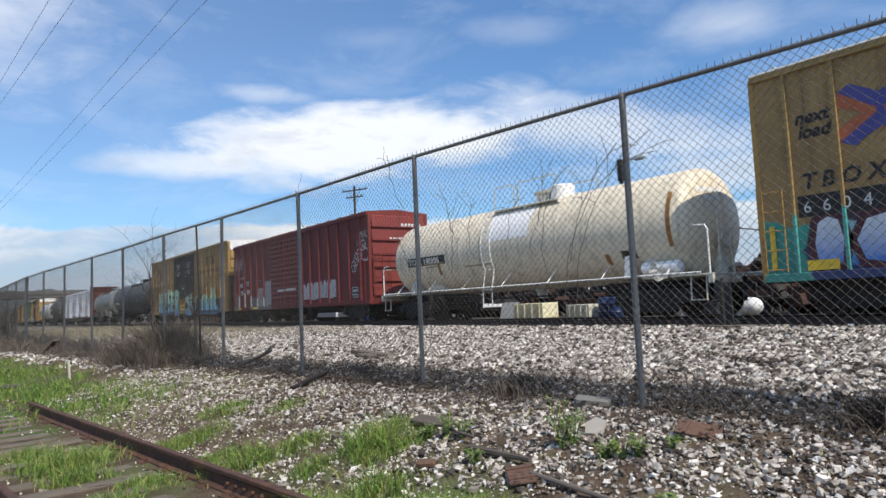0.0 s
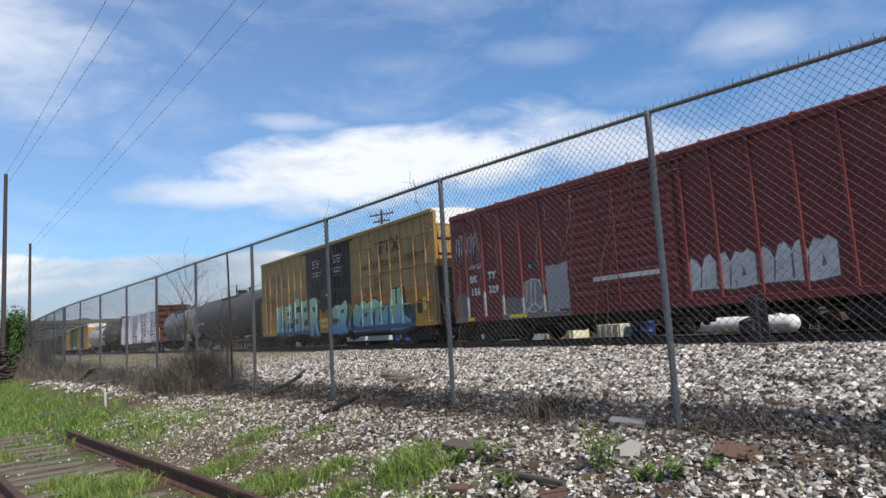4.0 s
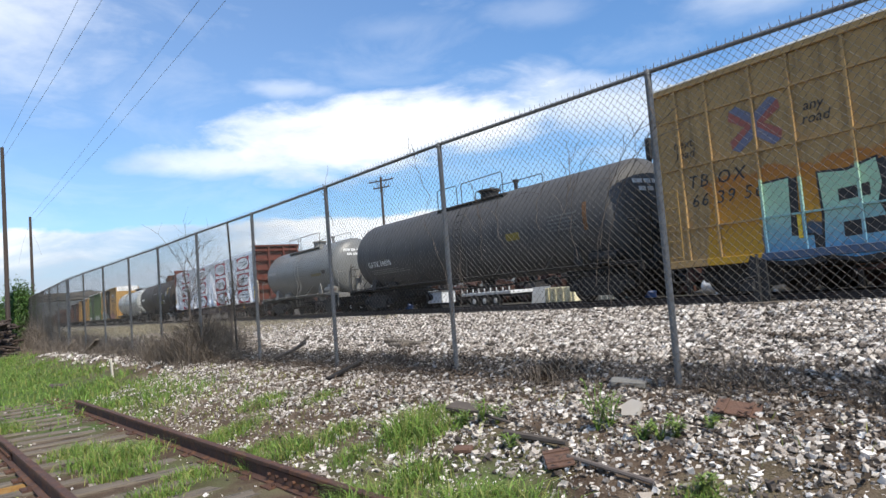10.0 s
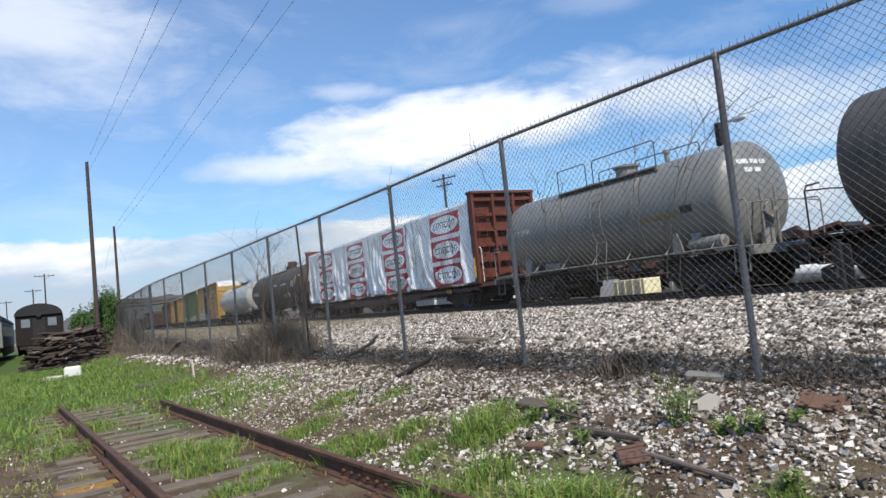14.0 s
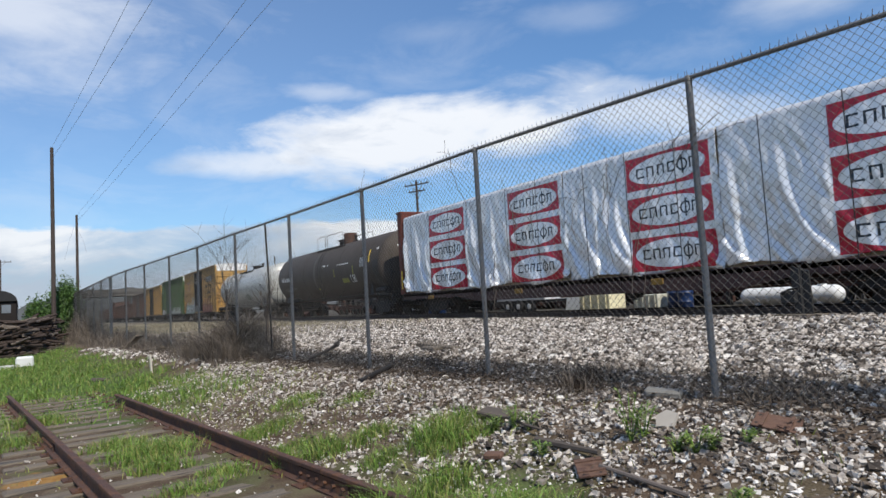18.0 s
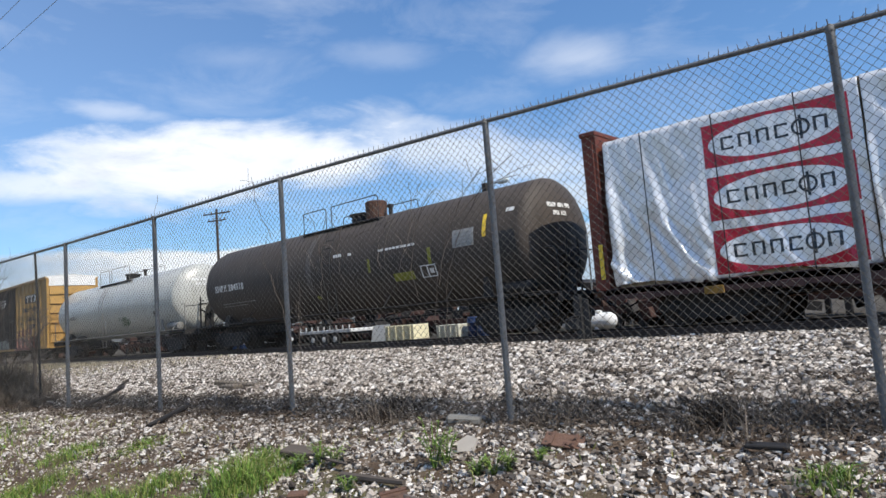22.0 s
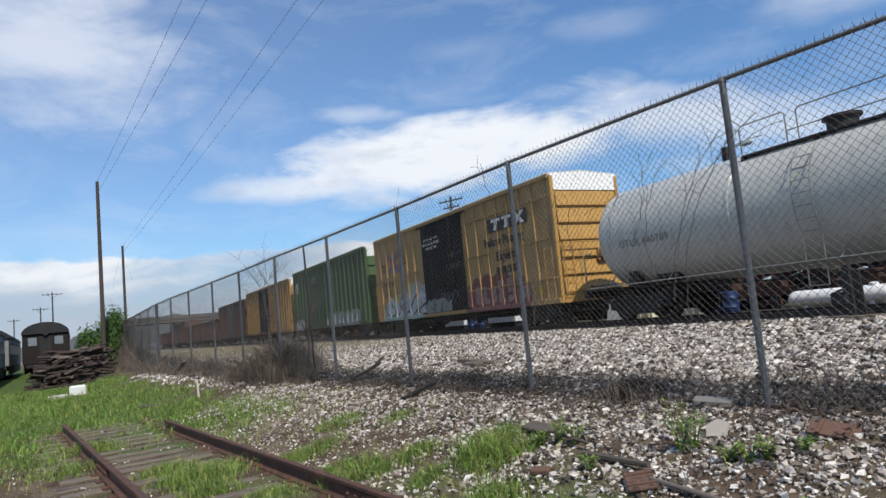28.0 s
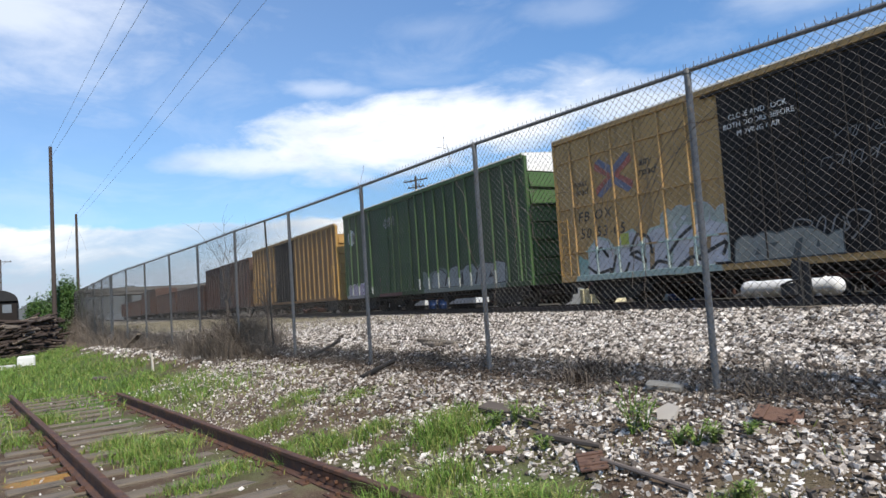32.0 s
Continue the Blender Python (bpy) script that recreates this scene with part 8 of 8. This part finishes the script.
def limb(m, p, way, length, r, depth, rng, droop=0.0):
    """A branching twig of straight pieces."""
    pts = [p]
    w = way.normalized()
    for k in range(4):
        w = (w + Vector((rng.uniform(-1, 1), rng.uniform(-1, 1), rng.uniform(-0.6, 1.0) - droop)) * 0.22).normalized()
        pts.append(pts[-1] + w * (length / 4))
    for k in range(4):
        m.tube(pts[k], pts[k + 1], r * (1 - 0.16 * k), 5, r * (1 - 0.16 * (k + 1)), caps=False)
    if depth > 0:
        for k in range(rng.randint(3, 4)):
            q = pts[rng.randint(1, 4)]
            d = (w + Vector((rng.uniform(-1, 1), rng.uniform(-1, 1), rng.uniform(-0.1, 0.9))) * 0.9).normalized()
            limb(m, q, d, length * rng.uniform(0.45, 0.7), r * 0.55, depth - 1, rng, droop)


BARK = mat("grey_brown_bark", (0.085, 0.068, 0.055), 0.9, 0, 0.3, 20)


def bare_tree(x, y, h, seed, label):
    rng = random.Random(seed)
    t = thing("bare_sapling", label, "tree", (x, y, float(surface(x, y))))
    m = Mb()
    m.tube((0, 0, -0.1), (0.02, 0, h * 0.45), 0.045, 7, 0.03)
    part("trunk", m, BARK, t)
    b = Mb()
    for k in range(7):
        limb(b, Vector((0.02, 0, h * (0.25 + 0.035 * k))), Vector((rng.uniform(-0.5, 0.5), rng.uniform(-0.4, 0.4), 1.2)), h * rng.uniform(0.32, 0.5), 0.012, 2, rng)
    part("crown", b, BARK, t)


bare_tree(-17.6, 4.0, 2.75, 5, "leafless sapling with fine twigs behind the fence")
bare_tree(-15.2, 4.35, 1.9, 6, "leafless sapling with fine twigs behind the fence")


def vines():
    """Dead creepers on the wire: stems that rise and curl over, with a few curved twigs."""
    rng = random.Random(21)
    v = thing("dead_creeper", "thin dead creeper stems caught on the fence wire", "vine")
    on_wire = lambda x, z, o=0.06: (x, 5.55 + 0.11 * x - o, z)

    def curl(x, z, up, turn, length, r, name, n=12):
        """A stem that sets out at the angle up and bends by turn on its way, in degrees."""
        pts, q = [], radians(up)
        for k in range(n + 1):
            pts.append(on_wire(x, z, 0.06 + 0.015 * math.sin(k * 1.3 + z * 5)))
            x, z = x + length / n * math.cos(q), z + length / n * math.sin(q)
            q += radians(turn) / n + rng.uniform(-0.07, 0.07)
        part(name, Mb().path(pts, r, 5), BARK if rng.random() < 0.7 else STRAW, v)
        return pts

    for x, z, up, turn, length in ((-4.55, 1.3, 95, -70, 2.1), (-4.7, 1.5, 88, -50, 1.7), (-4.62, 1.9, 80, -75, 1.5), (-4.9, 1.8, 110, -60, 1.2), (-5.15, 2.1, 60, 30, 0.8), (-5.4, 2.15, 100, -80, 0.6),
                                   (-5.95, 2.05, 115, -50, 0.7), (-6.35, 1.9, 75, 40, 0.65), (-6.75, 0.85, 92, -20, 1.3), (-6.95, 1.1, 85, 35, 1.5), (-7.15, 2.75, 130, -40, 0.9), (-9.6, 2.75, 125, -30, 0.75), (-6.2, 2.3, 140, -60, 0.4)):
        pts = curl(x, z, up, turn, length, 0.0034, "stem")
        for k in range(3):
            p = pts[rng.randint(4, 11)]
            curl(p[0], p[2], up + rng.uniform(-60, 60), rng.uniform(-70, 70), rng.uniform(0.15, 0.45), 0.0024, "side_twig", 5)


vines()


def leafy(x, y, z, rx, ry, rz, n, size, seed, label, name="green_shrub"):
    """A shrub of many small leaf sprays round limbs."""
    rng = np.random.default_rng(seed)
    t = thing(name, label, "shrub", (x, y, z))
    r2 = random.Random(seed)
    b = Mb()
    for k in range(9):
        limb(b, Vector((0, 0, 0)), Vector((r2.uniform(-1, 1) * rx, r2.uniform(-1, 1) * ry, rz)), rz * 0.5, 0.04 * rz / 3, 0, r2)
    part("limbs", b, BARK, t)
    cl = rng.normal(0, 1, (26, 3))
    cl = cl / np.linalg.norm(cl, axis=1)[:, None] * rng.uniform(0.45, 0.95, (26, 1)) * [rx, ry, rz * 0.55] + [0, 0, rz * 0.58]
    k = rng.integers(0, 26, n)
    p = cl[k] + rng.normal(0, 1, (n, 3)) * [rx * 0.2, ry * 0.2, rz * 0.13]
    p[:, 2] = np.abs(p[:, 2])
    a = rng.normal(0, 1, (n, 3))
    a /= np.linalg.norm(a, axis=1)[:, None]
    c = np.cross(a, rng.normal(0, 1, (n, 3)))
    c /= np.linalg.norm(c, axis=1)[:, None]
    s = size * rng.uniform(0.6, 1.4, (n, 1))
    v = np.stack([p - a * s, p + c * s * 0.4, p + a * s, p - c * s * 0.4], 1)
    idx = np.arange(4)[None] + 4 * np.arange(n)[:, None]
    M = mat("shrub_leaves", (0.06, 0.115, 0.026), 0.55, 0, 0.2, 2, island=1.0, spec=0.3)
    part("crown", soup("crown", v, 4, idx, M), M, t)


leafy(-46.5, 0.95, 0.1, 1.25, 1.15, 3.3, 18000, 0.075, 4, "dense green shrub beside the fence and poles")
leafy(-44.5, -0.2, 0.0, 1.0, 0.9, 2.3, 11000, 0.07, 5, "dense green shrub beside the fence and poles")


def weed(x, y, h, seed):
    """A leafy upright weed."""
    rng = np.random.default_rng(seed)
    t = thing("leafy_weed", "bright green leafy weed growing among stones", "plant", (x, y, float(surface(x, y))), group="leafy weeds")
    lf = Mb()
    for k in range(7):
        a = rng.uniform(0, 6.28)
        out = 0.05 + 0.16 * h
        top = Vector((out * math.cos(a), out * math.sin(a), h * rng.uniform(0.6, 1.0)))
        part("stem", Mb().path([(0, 0, -0.02), top * 0.5 + Vector((0, 0, 0.04)), top], 0.004, 5), GRASS, t)
        for j in range(22):
            q = top * rng.uniform(0.15, 1.0)
            b, s = rng.uniform(0, 6.28), rng.uniform(0.012, 0.03)
            d, e = Vector((math.cos(b), math.sin(b), rng.uniform(-0.3, 0.5))), Vector((-math.sin(b), math.cos(b), 0))
            lf.add([q, q + d * s + e * s * 0.4, q + d * s * 2.0, q + d * s - e * s * 0.4], [(0, 1, 2, 3)])
    part("leaf_spray", lf, mat("weed_leaf", (0.16, 0.215, 0.05), 0.5, 0, 0.2, 3, island=0.6), t)


for i, (x, y, h) in enumerate(((-3.89, 3.97, 0.42), (-3.8, 4.02, 0.3), (-3.3, 4.0, 0.2), (-3.42, 3.95, 0.17), (-3.02, 4.2, 0.13), (-4.96, 3.63, 0.22), (-4.85, 3.7, 0.2), (-4.32, 3.41, 0.16), (-5.15, 3.55, 0.16), (-3.2, 4.05, 0.16), (-2.6, 3.5, 0.14))):
    weed(x, y, h, 90 + i)


# ---- litter ----
def lying(name, label, category, made, material, x, y, lift, rx=0, ry=0, rz=0):
    ob = new(name, made.mesh(name, material))
    ob.matrix_basis = pose(x, y, float(surface(x, y)) + lift, rx, ry, rz)
    return tagged(ob, label, category)


def old_board(x, y, ry, rz, length):
    lying("old_board", "dark rotten board propped against the fence foot", "board", Mb().box(-length / 2, length / 2, -0.13, 0.13, -0.03, 0.03, 0.01), TIE, x, y, 0.5 * length * math.sin(radians(abs(ry))), 0, ry, rz)


old_board(-25.2, 2.55, -38, 40, 0.75), old_board(-28.5, 2.15, -45, 70, 0.6), old_board(-22.6, 2.75, -6, 25, 1.6)
RUSTY = mat("flaky_rust_plate", (0.13, 0.072, 0.048), 0.85, 0.1, 0.3, 14, bump=0.6, spots=(0.07, 0.035, 0.025), spot_at=0.55, spot_scale=8)


def tie_plate(x, y, rz, tilt):
    t = thing("rail_tie_plate", "rusty steel tie plate lying on stones", "tie plate", pose(x, y, float(surface(x, y)) + 0.04, tilt, 8, rz), group="loose tie plates")
    p = Mb()
    p.box(-0.16, 0.16, -0.1, 0.1, 0, 0.018, 0.004)
    for sx in (-0.13, 0.13):
        for sy in (-0.06, 0.06):
            part("spike_hole", Mb().box(sx - 0.01, sx + 0.01, sy - 0.01, sy + 0.01, 0.017, 0.0195), DARK, t)
    part("plate", p, RUSTY, t)
    for xx in (-0.09, 0.09):
        part("shoulder", Mb().box(xx - 0.012, xx + 0.012, -0.1, 0.1, 0.016, 0.03), RUSTY, t)


tie_plate(-3.05, 4.6, 20, 18), tie_plate(-3.76, 3.4, -35, 6)
lying("stone_slab", "flat pale grey stone slab leaning on the bank", "stone", Mb().prism([(-0.085, -0.055), (0.055, -0.08), (0.1, 0.03), (0.01, 0.085), (-0.08, 0.045)], 0, 0.028, "xy"), mat("pale_slab", (0.38, 0.345, 0.3), 0.9, 0, 0.12, 10), -3.79, 4.28, 0.07, 48, -12, 25)
lying("concrete_block", "broken grey concrete block at the fence foot", "concrete", Mb().box(-0.17, 0.17, -0.08, 0.08, 0, 0.08, 0.02), mat("old_concrete", (0.17, 0.165, 0.15), 0.9, 0, 0.15, 10, bump=0.5), -4.45, 5.0, 0.01, 4, 5, 35)
lying("rusty_pipe", "thin rusty pipe lying on the bank", "pipe", Mb().tube((-0.42, 0, 0), (0.42, 0, 0), 0.018, 8), mat("grey_pipe", (0.16, 0.13, 0.11), 0.8, 0.2, 0.3, 10), -3.28, 3.42, 0.05, 0, 2, -3)
lying("dark_log", "short dark length of rotten wood", "wood", Mb().tube((-0.36, 0, 0), (0.36, 0, 0.01), 0.035, 7, 0.022), BARK, -4.22, 3.58, 0.04, 0, 0, 2)
lying("dark_stick", "thin dark branch lying on stones", "wood", Mb().path([(-0.42, 0, 0), (-0.1, 0.03, 0.03), (0.2, -0.01, 0.02), (0.44, 0.02, 0.0)], 0.014, 6), BARK, -5.05, 3.66, 0.04, 0, 0, -4)
lying("dark_slab", "dark flat piece of rotten tie", "wood", Mb().box(-0.17, 0.17, -0.09, 0.09, 0, 0.05, 0.012), BARK, -5.45, 3.76, 0.03, 10, 4, 15)
lying("broken_rail_piece", "dark rusty rod leaning at the fence foot", "scrap", Mb().tube((-0.4, 0, 0), (0.45, 0, 0.06), 0.035, 7), DARK, -9.0, 4.15, 0.05, 0, -6, 118)
lying("rotten_plank", "pale rotten plank on the ballast", "wood", Mb().box(-0.55, 0.55, -0.1, 0.1, 0, 0.07, 0.015), TIE, -10.1, 5.85, 0.05, 0, 3, 5)
lying("rotten_plank", "pale rotten plank on the ballast", "wood", Mb().box(-0.42, 0.42, -0.08, 0.08, 0, 0.06, 0.015), TIE, -9.9, 5.6, 0.04, 6, -2, -14)
lying("brown_chunk", "small rusty chunk of steel", "scrap", Mb().box(-0.08, 0.08, -0.05, 0.05, 0, 0.05, 0.012), RUSTY, -4.67, 3.18, 0.01, 8, 0, 40)
lying("white_stake", "short pale marker stake in the grass", "stake", Mb().box(-0.03, 0.03, -0.02, 0.02, -0.1, 0.42, 0.006), mat("pale_stake", (0.55, 0.5, 0.42), 0.7), -16.78, 2.09, 0.0, 3, 0, 10)
lying("dark_board", "dark broken board on the stones", "wood", Mb().box(-0.14, 0.14, -0.05, 0.05, 0, 0.03, 0.008), DARK, -1.6, 4.88, 0.03, 5, 0, 5)
lying("forked_branch", "dark forked branch beside the fence", "wood", Mb().path([(-0.5, 0, 0.02), (0, 0.05, 0.18), (0.4, -0.05, 0.3)], 0.03, 6).path([(0, 0.05, 0.18), (0.25, 0.2, 0.4)], 0.02, 6), BARK, -11.8, 4.45, 0.0, 0, 0, 20)
lying("dirt_clod", "grey weathered clump of roots and earth", "debris", Mb().tube((-0.25, 0, 0.02), (0.25, 0.05, 0.05), 0.075, 8, 0.04), BARK, -18.2, 1.1, 0.0, 0, 0, 30)
lying("leaning_pipe", "thin dark bent pipe standing beside the fence", "pipe", Mb().path([(0, 0, 0), (-0.05, 0, 1.4), (-0.2, 0, 2.85)], 0.022, 8), DARK, -14.55, 4.25, 0.0)


def motions():
    """The train rolls by."""
    for car in CARS:
        x, y, z = car.location
        walk(car, [(t, pose(x + train_x(t), y, z)) for t in range(33)])
    for w in WHEELSETS:
        x, y, z = w.location
        walk(w, [(k / 10, pose(x, y, z, 0, math.degrees(train_x(k / 10) / 0.455), 0)) for k in range(321)])


motions()
